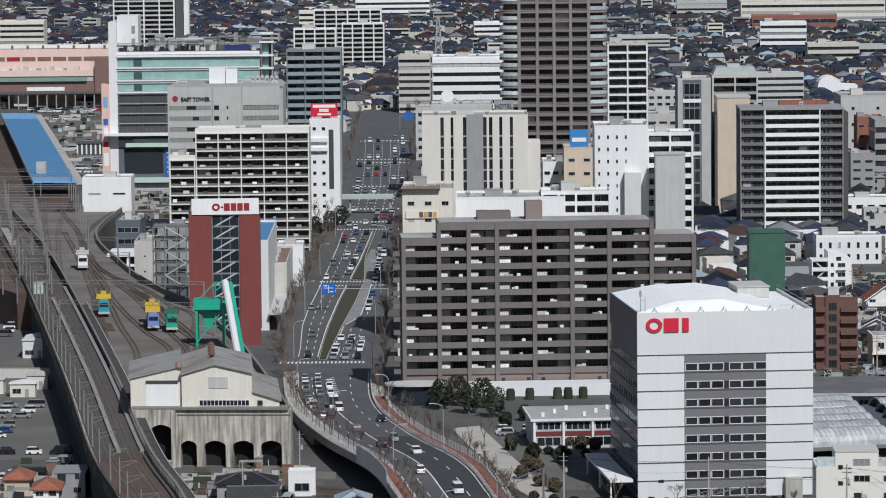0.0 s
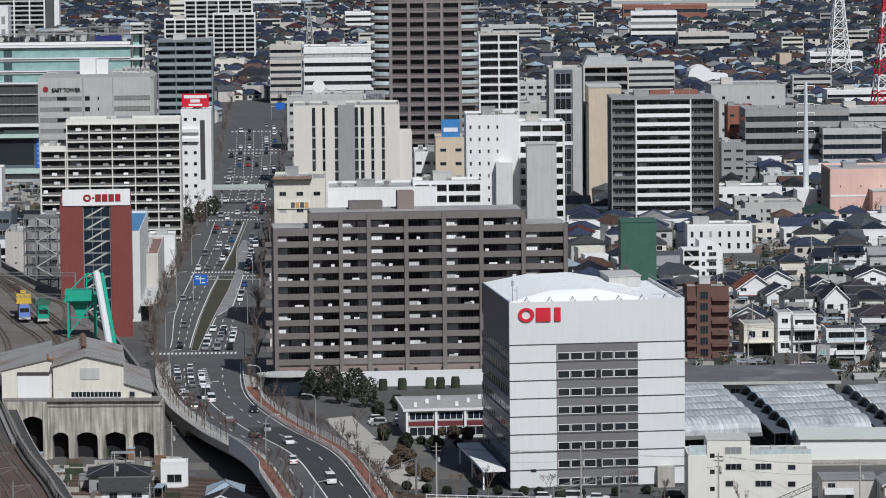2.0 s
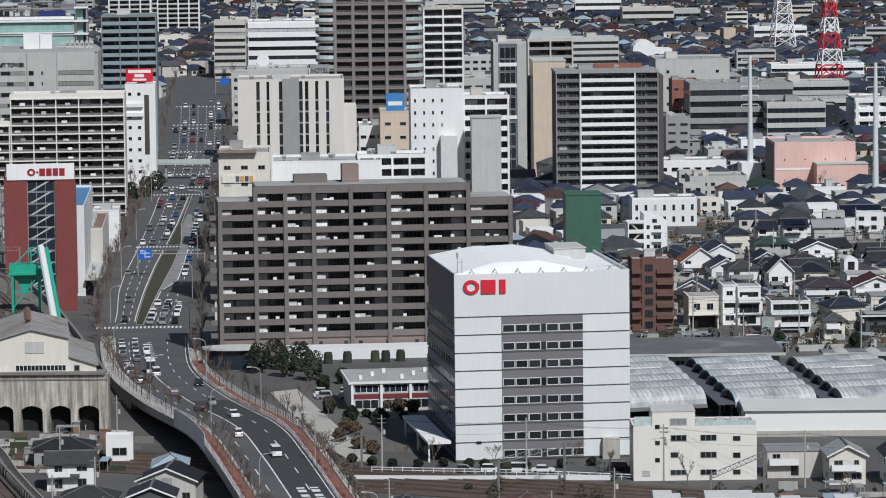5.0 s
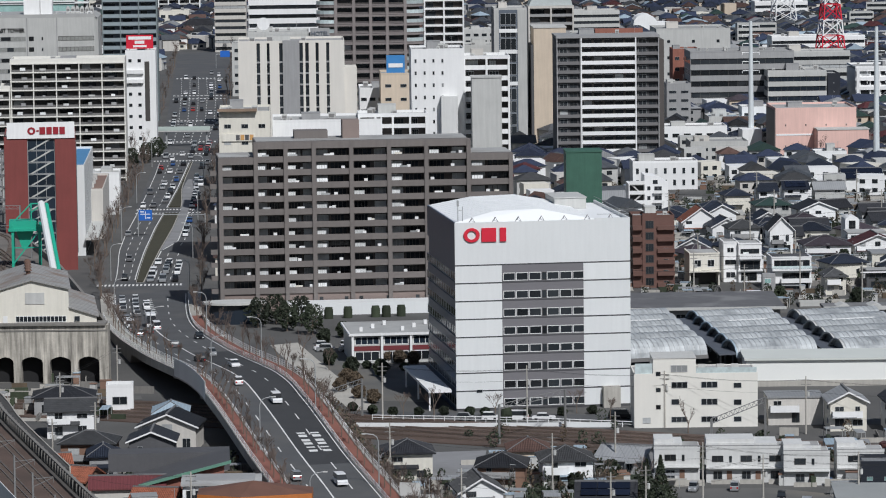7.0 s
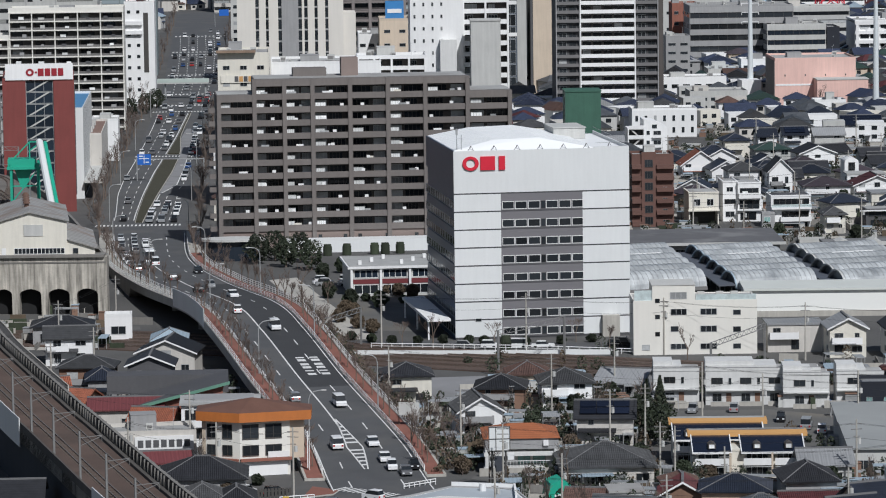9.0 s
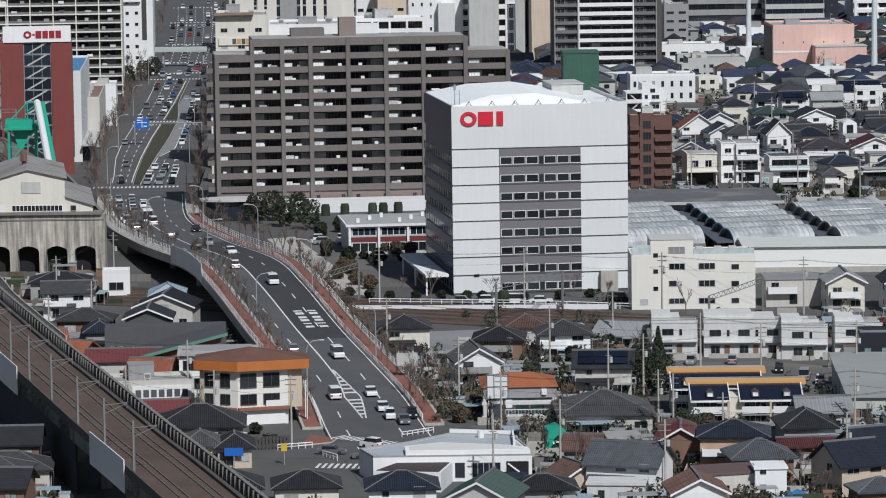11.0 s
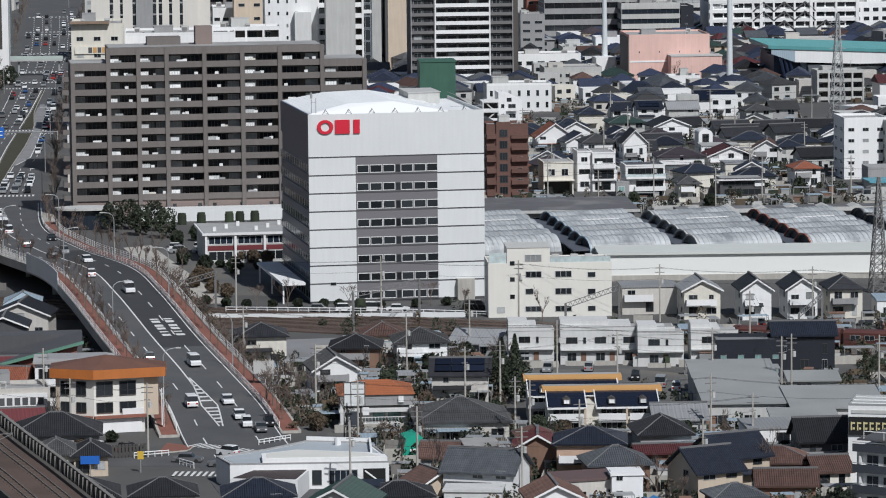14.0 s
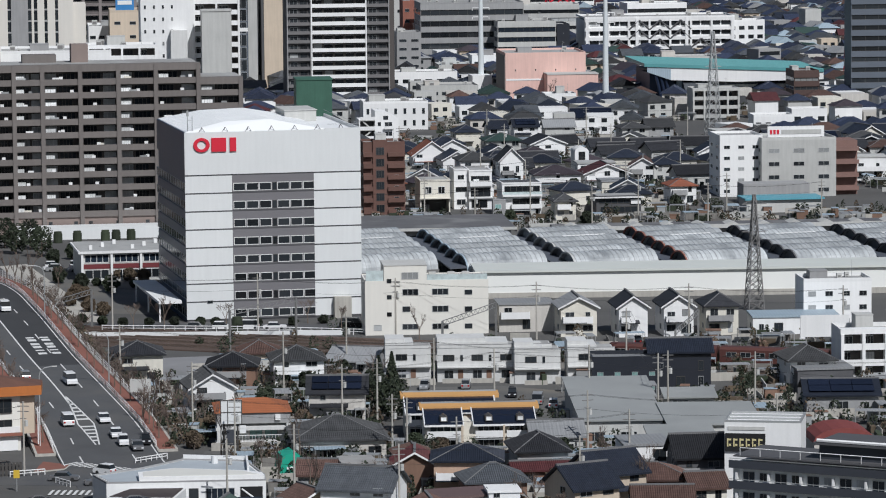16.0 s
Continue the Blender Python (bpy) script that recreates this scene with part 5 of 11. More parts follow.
green_glass(-189, 1545, R)
balcony_block("hotel_tower", -124, 1560, 21.5, 18, 17, 3.1, 3, R, SLATE, SLATE_L, "blue-grey tower with slatted balconies", "tower", fins=True, fin_w=0.4, rail_h=1.45, dark=GREY_B)
ob = block("office_building", -103.4, 1400, 10.6, 16, 36.3, R, WHITE, 9, 2, "white building with a painted recess shade below a red sign", win=(0.35, 0.3), x_range=(0, 6.5), clutter=2, side=False)
# flat dark strip on the white wall in place of a recess in shade
part("dark_recess", Shape().box(6.7, 8.4, -0.06, -0.01, 12, 33), DARKFRAME, ob)
for z in (25.5, 28.8):
    part("balcony", Shape().box(0, 6.3, -1.2, -0.02, z, z + 1.3), WHITE, ob)
sg = thing("roof_sign", -103.2, 1403, 37.0, R, "red roof sign with white lettering bars", "sign")
part("board", Shape().box(0, 9.5, 0, 0.6, 0.4, 5.2), RED, sg)
for a, b, c, d in ((0.8, 8.8, 3.6, 4.7), (3.0, 6.4, 2.1, 3.2), (2.4, 7.2, 0.9, 1.6)):
    part("bar", Shape().box(a, b, -0.06, 0, c, d), WHITE, sg)
for a in (1, 8):
    part("post", Shape().box(a, a + 0.4, 0.1, 0.5, 0, 0.5), STEEL, sg)


def brown_tower(x, y, rz):
    e = thing("residential_tower", x, y, 0, rz, "very tall taupe residential tower with curved glass corner balconies", "tower")
    w, d, fl, pitch = 35.4, 30, 35, 3.06
    h = fl * pitch
    TILE = mat("brown_tower_tile", (0.225, 0.198, 0.19), 0.75, 0.12, 5, rand=0.08)

    def outline(inset, back):
        west = [(inset + (6.2 - inset) * (1 - math.cos(math.pi / 2 * k / 5)), 4.2 + (inset - 4.2) * math.sin(math.pi / 2 * k / 5)) for k in range(6)]
        return west + [(w - a, b) for a, b in west[::-1]] + [(w - inset, back), (inset, back)]

    # wall behind the slabs in dark taupe, its recess shade put into the colour
    part("wall", Shape().prism(outline(1.5, d), 0, h), TAUPE_D, e)
    part("roof", Shape().prism(outline(0.6, d - 0.5), h, h + 3), TAUPE, e)
    slab = Shape().prism(outline(0.0, 5.0), 0, 0.62).prism(outline(-0.12, 5.0), 0.72, 0.95).mesh("slab", TILE)
    rim, inner = outline(0.15, 4.5)[:6], outline(0.3, 4.5)[:6]
    west = Shape().prism(rim + inner[::-1], 0, 1.15).mesh("glass_rail", mat("pale_rail_glass", (0.46, 0.53, 0.53), 0.2, 0.35, 1.2, rand=0.3))
    east = Shape().prism([(w - a, b) for a, b in inner] + [(w - a, b) for a, b in rim[::-1]], 0, 1.15).mesh("glass_rail", mat("pale_rail_glass", (0.46, 0.53, 0.53)))
    for i in range(fl):
        z = i * pitch + 0.6
        place("slab", slab, e, (0, 0, z))
        for me in (west, east):
            if random.random() > 0.12:
                place("glass_rail", me, e, (0, 0, z + 0.96))
        window_row(e, [(a + 0.7, z + 1.0, b, 1.9) for a, b in ((6.3, 4.4), (12.3, 4.0), (17.8, 4.0), (23.2, 4.4))], 1.45)
        part("balcony_rail", Shape().box(6.4, w - 6.4, 0.35, 0.42, z + 0.95, z + 1.55), mat("smoked_rail_glass", (0.10, 0.09, 0.088), 0.3, 0.3, 1.5, rand=0.3), e)
    col = Shape().box(-0.5, 0.5, -0.16, 1.6, 0, h).mesh("column", TILE)
    for xx in (6.4, 12.3, 17.8, 23.2, 29.1):
        place("column", col, e, (xx, 0, 0))
    return e


brown_tower(-33.5, 1300, R)


def striped(x, y, rz):
    e = thing("office_building", x, y, 0, rz, "cream building with tall dark vertical window strips", "office building")
    w, d, h = 31, 22, 52
    CREAM = mat("pale_cream_tile", (0.66, 0.63, 0.575), 0.75, 0.06, 6.0, streak=0.06)
    part("wall", Shape().box(0, w, 0.5, d, 0, h), CREAM, e)
    for a, b in ((0, 5.4), (6.4, 8.4), (9.2, 12.0), (18.9, 19.6), (20.6, 22.6), (23.5, 25.7), (26.6, 31)):
        part("pier", Shape().box(a, b, 0, 0.5, 0, h), CREAM, e)
    part("grey_shaft", Shape().box(13.0, 17.9, -0.4, 0.5, 0, h + 0.8), GREY_M, e)
    for a, b in ((5.4, 6.4), (8.4, 9.2), (12.0, 13.0), (17.9, 18.9), (19.6, 20.6), (22.6, 23.5), (25.7, 26.6)):
        part("window_strip", Shape().box(a, b, 0.35, 0.5, 0, h), GLASS, e)
        s = Shape()
        for i in range(15):
            s.box(a, b, 0.25, 0.35, 3.3 * i, 3.3 * i + 0.5)
        part("spandrel", s, GREY_M, e)
    part("annex", Shape().box(w, w + 3.6, 2, 16, 0, 44.5), CREAM, e)
    flat_roof(e, w, d, h, CREAM)
    roof_clutter(e, w, d, h, 5, 3)
    return e


striped(-52.8, 1160, R)
shop = block("shop_building", -52.8, 1043, 13.5, 24, 40, R, OFFWHITE, 9, 3, "cream and white building with a yellow-green sign board", win=(0.4, 0.25), clutter=4)
part("sign_board", Shape().box(0.8, 9.4, -0.35, -0.05, 32.8, 34.8), OFFWHITE, shop)
for k in range(4):
    part("sign_bar", Shape().box(4.4 + k * 1.2, 5.4 + k * 1.2, -0.42, -0.35, 33.1, 34.5), YELLOWR if k % 2 else GREY_D, shop)
part("awning_roof", Shape().box(-0.3, 10, -1.6, 1.0, 40.7, 41.3), mat("rusty_gutter", (0.25, 0.18, 0.13), 0.8, 0.3, 2.0), shop)
block("shop_building", -39.0, 1050, 29, 22, 37.0, R, WHITE, 9, 2, "plain white building with few windows", win=(0.12, 0.25), clutter=5)
balcony_block("apartment_block", -16.5, 1060, 18.5, 14, 12, 2.95, 4, R, WHITE, WHITE, "white apartment block with stacked balconies", base=2, rail_h=1.1, per_bay=False)
wt = block("apartment_tower", -2.3, 1110, 14.8, 18, 52, R, WHITE, 15, 4, "white tower with small square windows", win=(0.22, 0.3), clutter=4, side=False, x_range=(0, 10))
part("shaft", Shape().box(8.2, 12.8, -3.0, 0, 0, 39.5), PLASTER, wt)
balcony_block("apartment_tower", 12.3, 1112, 13.0, 16, 16, 3.0, 2, R, WHITE, WHITE, "white tower with deep balconies and a blank stair shaft", side=False, base=1.5, rail_h=1.3, per_bay=False)
st = thing("stair_tower", 14.5, 1100, 0, R, "blank white stair tower", "tower")
part("shaft", Shape().box(0, 8.2, 0, 7, 0, 45), GREY_L, st)
part("cap", Shape().box(-0.2, 8.4, -0.2, 7.2, 45, 45.4), GREY_L, st)
block("office_building", -18, 1190, 13, 18, 36, R, WHITE, 10, 5, "white office building with a ribbon of windows", style="punched", win=(0.65, 0.3), clutter=2)
bl = block("hotel_building", -11.5, 1175, 9.0, 16, 41.3, R, BEIGE, 10, 2, "beige building with a sloping side and a blue sign", win=(0.4, 0.25), clutter=0)
part("sign", Shape().box(1.8, 7.2, 0.3, 0.9, 42, 47.2), BLUE, bl, "blue roof sign")
part("sign_bar", Shape().box(2.4, 6.6, 0.22, 0.3, 43.6, 44.8), WHITE, bl)
balcony_block("apartment_tower", 1.8, 1420, 14.4, 14, 20, 3.0, 2, R, BEIGE_L, WHITE, "pale tower with white balconies", base=1, rail_h=0.8, fin_mat=WHITE)
block("office_building", -64, 1500, 26, 22, 53, R, WHITE, 15, 6, "white office tower with dark ribbon windows", style="bands", win=(1, 0.42), clutter=4)
hb = block("hotel_building", -53.4, 1240, 19.2, 18, 50.5, R, GREY_L, 14, 5, "grey hotel building with dishes on its roof", win=(0.6, 0.35), clutter=4)
part("dish", Shape().tube((5.0, 2, 53.6), (5.0, 2.6, 53.6), 2.0, 1.4, 14).tube((5.0, 2.5, 50.5), (5.0, 2.5, 53.6), 0.2), WHITE, hb, "white round dish")
ht = thing("roof_sign", -33.8, 1239, 47.7, R, "dark hotel sign with white lettering on a frame", "sign")
part("board", Shape().box(0, 6.0, 0, 0.5, 0, 4.6), GREY_M, ht)
lettering(ht, "HOTEL", 0.25, 2.2, 1.9, GREY_B, y=-0.1, wide=0.92)
for a in (0.1, 5.5):
    part("post", Shape().box(a, a + 0.4, 0.5, 0.9, -47.7, 4.4), STEEL_D, ht)
block("office_building", 16, 1450, 20, 18, 34, R, GREY_L, 9, 5, "grey office with window rows", win=(0.7, 0.35), clutter=3)
bg = block("office_building", 26.4, 1400, 11.6, 18, 49.6, R, GREY_B, 11, 2, "slim tower of black glass with pale bands", style="ribbon", win=(1, 0.9), sill=0.05, clutter=1, trim=GREY_L, pane=GLASS, x_range=(1.6, 8.4), side=False)
part("pale_edge", Shape().box(0, 1.7, -0.3, -0.01, 0, 49.6).box(8.3, 11.6, -0.3, -0.01, 0, 49.6), GREY_L, bg)
for z in (41.6, 34.2, 23.0):
    part("white_band", Shape().box(1.8, 8.2, -0.3, -0.08, z, z + 1.3), WHITE, bg)
block("apartment_tower", 33.5, 1420, 5.0, 16, 46, R, WHITE, 14, 1, "slim plain white apartment tower", clutter=1)
bt = balcony_block("apartment_tower", 39.8, 1447, 16.6, 14, 15, 3.05, 2, R, BEIGE_L, GREY_M, "beige tower block with a pale glazed roof box", base=2.0, rail_h=1.0, fin_mat=BEIGE_L, per_bay=False, clutter=0)
part("roof_slope", Shape().extrude_y([(0.3, 48.7), (16.3, 48.7), (15.4, 51.6), (1.6, 51.6)], 1.0, 12), mat("pale_roof_glass", (0.46, 0.50, 0.50), 0.3, 0.2, 2.0), bt)
part("roof_box", Shape().box(5.6, 10.2, 2.0, 8.0, 51.6, 52.6), GREY_L, bt)
bw = thing("apartment_tower", 40.9, 1420, 0, R, "tall plain beige wall of a slim tower", "tower")
part("wall", Shape().box(0, 11.6, 0, 18, 0, 42), BEIGE, bw)
# charcoal slab on the west side, its colour standing for that side's shade
part("dark_side", Shape().box(-0.9, -0.002, 0.2, 18, 0, 36), GREY_D, bw)
part("cap", Shape().box(-0.2, 11.8, -0.2, 18.2, 42, 42.5), GREY_L, bw)


def pale_tower(x, y, rz):
    e = thing("apartment_tower", x, y, 0, rz, "tall tower with white balconies between dark brown wings", "apartment block")
    w, d, pitch, fl = 34, 20, 2.93, 15
    h = fl * pitch
    GREY_M2 = mat("slate_rail", (0.16, 0.155, 0.155), 0.7, 0.1)
    for a, b in ((0, 8.0), (26.2, w)):
        part("wing", Shape().box(a, b, 1.2, d, 0, h), GREY_D, e)
        rail = Shape().box(a + 0.2, b - 0.2, 0.1, 0.3, 0, 1.1).box(a + 0.2, b - 0.2, 0.3, 1.2, 0, 0.15).mesh("balcony", GREY_M2)
        for i in range(fl):
            place("balcony", rail, e, (0, 0, i * pitch))
            window(e, a + 1.0, i * pitch + 0.2, 2.6, 2.2, 1.14, None, FRAME, 1)
            window(e, a + 4.4, i * pitch + 0.2, 2.4, 2.2, 1.14, GLASS, DARKFRAME, 1)
        part("fin", Shape().box(a, a + 0.3, -0.1, 1.2, 0, h).box(b - 0.3, b, -0.1, 1.2, 0, h), GREY_M, e)
    part("core", Shape().box(8.0, 26.2, 1.6, d, 0, h), TAUPE_D, e)
    rail = Shape().box(8.4, 26.0, -0.2, 0.0, 0, 1.25).box(8.4, 26.0, 0.0, 1.5, 0, 0.2).mesh("balcony", WHITE)
    for i in range(fl):
        place("balcony", rail, e, (0, 0, i * pitch))
        window_row(e, [(9.0 + j * 3.5, i * pitch + 0.25, 2.7, 2.2) for j in range(5)], 1.6)
    part("white_fin", Shape().box(8.0, 8.35, -0.3, 1.6, 0, h).box(26.05, 26.4, -0.3, 1.6, 0, h), WHITE, e)
    part("cornice", Shape().box(-0.2, w + 0.2, -0.3, d, h, h + 0.8), GREY_M, e)
    part("stair_house", Shape().box(14, 30, 15, 19, h + 0.8, h + 2.2), BRICK, e)
    part("east_side", Shape().box(w, w + 1.8, 2, d, 0, h - 1), TAUPE_D, e)
    roof_clutter(e, w, d, h + 0.8, 3, 8)
    return e


pale_tower(45.4, 1315, R)
gb = thing("sheeted_tower", 36.7, 1000, 0, R, "tower clad in dark green metal sheet", "tower")
part("wall", Shape().box(0, 9.0, 0, 9, 0, 32.3), GREEN_W, gb)
part("cap", Shape().box(-0.15, 9.15, -0.15, 9.15, 32.3, 32.7), GREEN_W, gb)
part("vent", Shape().box(0.8, 2.0, -0.1, 0, 20, 21.5), GREY_D, gb)

# ---- east side: larger buildings ----
block("office_building", 107, 1569, 41, 24, 23.5, R, GREY_M, 5, 10, "grey office block with dark horizontal louvres", style="bands", win=(1, 0.5), clutter=8, trim=GREY_M, top=1.5)
block("warehouse", 99, 1660, 31, 30, 28, R, GREY_L, 4, 3, "plain light grey warehouse block", win=(0.12, 0.2), clutter=2)
block("shop_building", 102, 1600, 10.5, 14, 23, R, BRICK, 5, 3, "orange-brown brick building with plain windows", win=(0.5, 0.3), clutter=1)
block("shop_building", 92, 1480, 9, 14, 17, R, GREY_M, 5, 2, "slim grey building with a blue roof shed", win=(0.6, 0.35), clutter=2)
block("office_building", 136.5, 1557, 23.0, 20, 16.5, R, GREY_L, 4, 8, "grey office with dark glass bands", style="bands", win=(1, 0.5), pane=GLASS_BLUE, clutter=9, top=1.2)
block("office_building", 160.2, 1560, 5.0, 18, 15.0, R, NAVYWALL, 4, 1, "slim dark blue-black slab of offices", win=(0.1, 0.1), clutter=0, side=False)
pk = block("hall_building", 122.5, 1368, 28.0, 26, 15.5, R, PINK, 2, 4, "salmon pink windowless hall", win=(0.05, 0.1), clutter=2, side=False)
part("low_wing", Shape().box(13.4, 31.0, -9, -0.05, 0, 9.0), PINK, pk)
part("wing_roof", Shape().box(13.2, 31.2, -9.2, -0.1, 9.0, 9.35), GREY_L, pk)
# taupe sheet over the pink west wall, painting it as the shaded side
part("dark_side", Shape().box(-0.3, -0.01, 0, 24, 0, 15.2), TAUPE, pk)
part("white_band", Shape().box(0.2, 13.0, -0.12, -0.01, 6.6, 7.2), WHITE, pk)

block("office_building", 91.4, 1342, 19.6, 16, 6.4, R, GREY_L, 2, 3, "grey two-storey building with long window bands", win=(0.8, 0.45), clutter=3, side=False)
block("house", 129.8, 1304, 10.4, 9, 5.8, R, WHITE, 2, 3, "small white cube-shaped house with a flat roof", win=(0.35, 0.3), clutter=1, side=False)
block("shop_building", 107, 1470, 22, 16, 5.2, R, GREY_L, 1, 4, "low pale shed beside the mast", win=(0.7, 0.5), clutter=5, deck=BLUEGREY, side=False)


def frame_building(x, y, rz):
    e = thing("hospital_building", x, y, 0, rz, "large white building with external crossed bracing", "hospital")
    w, d, fl, pitch = 60, 24, 6, 3.7
    h = fl * pitch - 5.4
    part("wall", Shape().box(0, w, 1.0, d, 0, h), WHITE, e)
    for i in range(fl):
        z = i * pitch - 5.4
        if z > -1:
            window_row(e, [(2.2 + j * 4.05, z + 1.2, 3.5, 1.9) for j in range(14)], 1.0)
        part("beam", Shape().box(0, w, 0, 0.9, z + 3.0, z + 4.3), WHITE, e)
    for xx in (0.4, 20.3, 40.2, 58.6):
        part("column", Shape().box(xx, xx + 1.2, -0.2, 0.9, 0, h + 0.8), WHITE, e)
    for i, bays in ((0, (0, 2, 4)), (1, (1, 3, 5)), (2, (2, 3, 4)), (3, (2, 3, 4))):
        z = 1.7 + i * pitch
        for b in bays:
            a = 1.0 + b * 8.3
            for p, q in ((a, a + 4.15), (a + 8.3, a + 4.15)):
                part("brace", Shape().tube((p, 0.1, z if i else z + pitch), (q, 0.1, z + pitch if i else z), 0.36, n=6), GREY_D, e)
    for b in range(1, 7):
        part("pier", Shape().box(0.6 + b * 8.3, 1.4 + b * 8.3, -0.1, 0.9, 0, h), WHITE, e)
    flat_roof(e, w, d, h + 0.6, WHITE)
    roof_clutter(e, w, d, h + 0.6, 10, 5)
    return e


frame_building(171.5, 1563, R)


def gymnasium(x, y, rz):
    e = thing("sports_hall", x, y, 0, rz, "white sports hall with a sloping teal metal roof", "hall")
    w, d = 62, 40
    DEEPNAVY = mat("deep_navy_cladding", (0.022, 0.036, 0.075), 0.55, 0.15, 4.0)
    part("wall", Shape().extrude_y([(7, 0), (w, 0), (w, 9.4), (7, 11.4)], 2, d), DEEPNAVY, e)
    part("white_wall", Shape().extrude_y([(22, 0), (w, 0), (w, 7.0), (17, 7.0)], 1.4, 2.0), WHITE, e)
    part("column", Shape().box(14.5, 16.2, -0.5, 2, 0, 10.6), BLUEGREY, e)
    for j in range(10):
        window(e, 17 + j * 4.1, 7.4, 3.8, 1.7, 1.9, GLASS, DARKFRAME, 2)
    part("roof", Shape().extrude_y([(3, 13.7), (w + 2, 11.1), (w + 2, 12.1), (3, 14.8)], -3, d), TEAL, e, "teal standing-seam roof")
    for k in range(15):
        part("roof_seam", Shape().extrude_y([(3, 14.8), (w + 2, 12.1), (w + 2, 12.25), (3, 14.95)], -2.5 + k * 2.9, -2.3 + k * 2.9), mat("pale_teal_seam", (0.14, 0.34, 0.35), 0.45, 0.1), e)
    part("eave", Shape().extrude_y([(4, 11.9), (12, 9.1), (w * 0.55, 8.2), (w + 2, 8.6), (w + 2, 11.0), (4, 13.6)], -2.6, -2.2), WHITE, e)
    part("eave_end", Shape().extrude_y([(4, 11.9), (12, 9.1), (12, 12.9), (4, 13.6)], -2.66, -2.61), BLUEGREY, e)
    part("dark_corner", Shape().box(5.5, 7, 2, 20, 0, 11.2), DEEPNAVY, e)
    for k in range(3):
        part("strut", Shape().tube((7 + k * 1.5, -2, 10.8), (10 + k * 1.5, 1, 0), 0.5, n=6), DEEPNAVY, e)
    for j in range(9):
        window(e, 34 + j * 2.9, 5.2, 2.6, 1.9, 2.0, GLASS, WHITE, 1)
    return e


gymnasium(162, 1325, R)
balcony_block("apartment_block", 173.7, 1266, 15.2, 11, 3, 2.9, 4, 2, GREY_L, GREY_L, "low grey apartment block with balconies", base=0.6, side=False, clutter=1)
block("house_block", 181, 1185, 12, 9, 7.0, 2, WHITE, 2, 4, "white flat-roofed house with square windows", clutter=0)
block("house_block", 195, 1200, 11, 9, 7.5, 2, WHITE, 2, 3, "white two-storey house with broad openings", clutter=0)
block("office_building", 212, 1300, 8.4, 14, 12.6, 2, mat("dark_brown_tile", (0.085, 0.052, 0.045), 0.8, 0.15, 3.0), 4, 3, "dark brown building with balconies", style="bands", win=(1, 0.4), clutter=1)
cl = block("clinic_building", 145.8, 1012, 11.2, 14, 15.2, 3, WHITE, 5, 3, "white five-storey building with a blank stair wall", win=(0.42, 0.3), clutter=0)
cg = block("school_building", 156.2, 1009, 19.5, 15, 14.6, 3, GREY_L, 4, 3, "light grey school building with a white roof sign", win=(0.45, 0.32), clutter=2)
part("sign_board", Shape().box(1.6, 16.4, 0.3, 0.6, 15.4, 18.2), WHITE, cg, "white roof sign board")
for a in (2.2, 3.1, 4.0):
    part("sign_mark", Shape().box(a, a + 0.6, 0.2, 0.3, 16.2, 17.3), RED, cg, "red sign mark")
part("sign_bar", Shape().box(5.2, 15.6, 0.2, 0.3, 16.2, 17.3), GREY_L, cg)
part("sign_frame", Shape().box(2, 2.2, 0.6, 2.5, 14.6, 18).box(9, 9.2, 0.6, 2.5, 14.6, 18).box(15.8, 16, 0.6, 2.5, 14.6, 18), STEEL, cg)
for i in range(4):
    part("balcony", Shape().box(19.5, 26, 2.0, 2.2, 1.2 + 3.4 * i, 2.3 + 3.4 * i).box(19.5, 26, 2.2, 4.0, 1.2 + 3.4 * i, 1.4 + 3.4 * i), mat("dull_rose_brick", (0.22, 0.13, 0.11)), cg)
part("stair_wing", Shape().box(19.5, 26, 4.0, 13, 0, 14), mat("dull_rose_brick", (0.22, 0.13, 0.11), 0.85, 0.15, 3.0), cg)
part("blue_shed", Shape().box(-8, 9, -16, -8, 0, 5.0), GREY_M, cg)
ts = thing("market_shed", 146.4, 970, 0, 3, "long shed with a bright turquoise roof", "shed")
part("wall", Shape().box(0, 19, 0, 9, 0, 3.2), GREY_L, ts)
part("roof", Shape().box(-0.5, 19.5, -0.8, 9.5, 3.2, 3.6), mat("turquoise_sheet", (0.12, 0.36, 0.44), 0.5, 0.15, 3.0, bands=("X", 0.5)), ts)
# apartments behind the houses
block("apartment_block", 66.5, 1243, 20.4, 12, 8.4, R, WHITE, 2, 7, "white flat-roofed office with tall narrow windows", win=(0.3, 0.5), clutter=2)
BROWNBRICK = mat("brown_brick_tile", (0.135, 0.072, 0.058), 0.85, 0.18, 2.0, rand=0.06)
ba = block("apartment_block", 52.3, 981, 10.4, 10, 17.4, R, BROWNBRICK, 6, 1, "brown brick six-storey apartment block with dark balconies", win=(0.3, 0.25), x_range=(6.4, 10.2), clutter=1)
part("stair_tower", Shape().box(2.4, 6.0, -0.5, 0.0, 0, 18.6), BROWNBRICK, ba)
for i in range(6):
    window(ba, 3.2, 0.6 + i * 2.85, 2.0, 1.9, -0.52, GLASS, DARKFRAME, 2)
    part("balcony", Shape().box(0.0, 2.3, -1.1, 0.0, 0.2 + i * 2.85, 1.3 + i * 2.85), BROWNBRICK, ba)
    part("balcony_end", Shape().box(6.1, 10.4, -1.1, -0.02, 0.2 + i * 2.85, 1.2 + i * 2.85), BROWNBRICK, ba)
block("office_building", 83.5, 1389, 24, 14, 8, R, WHITE, 2, 6, "low white building with a row of windows", win=(0.6, 0.4), clutter=2)
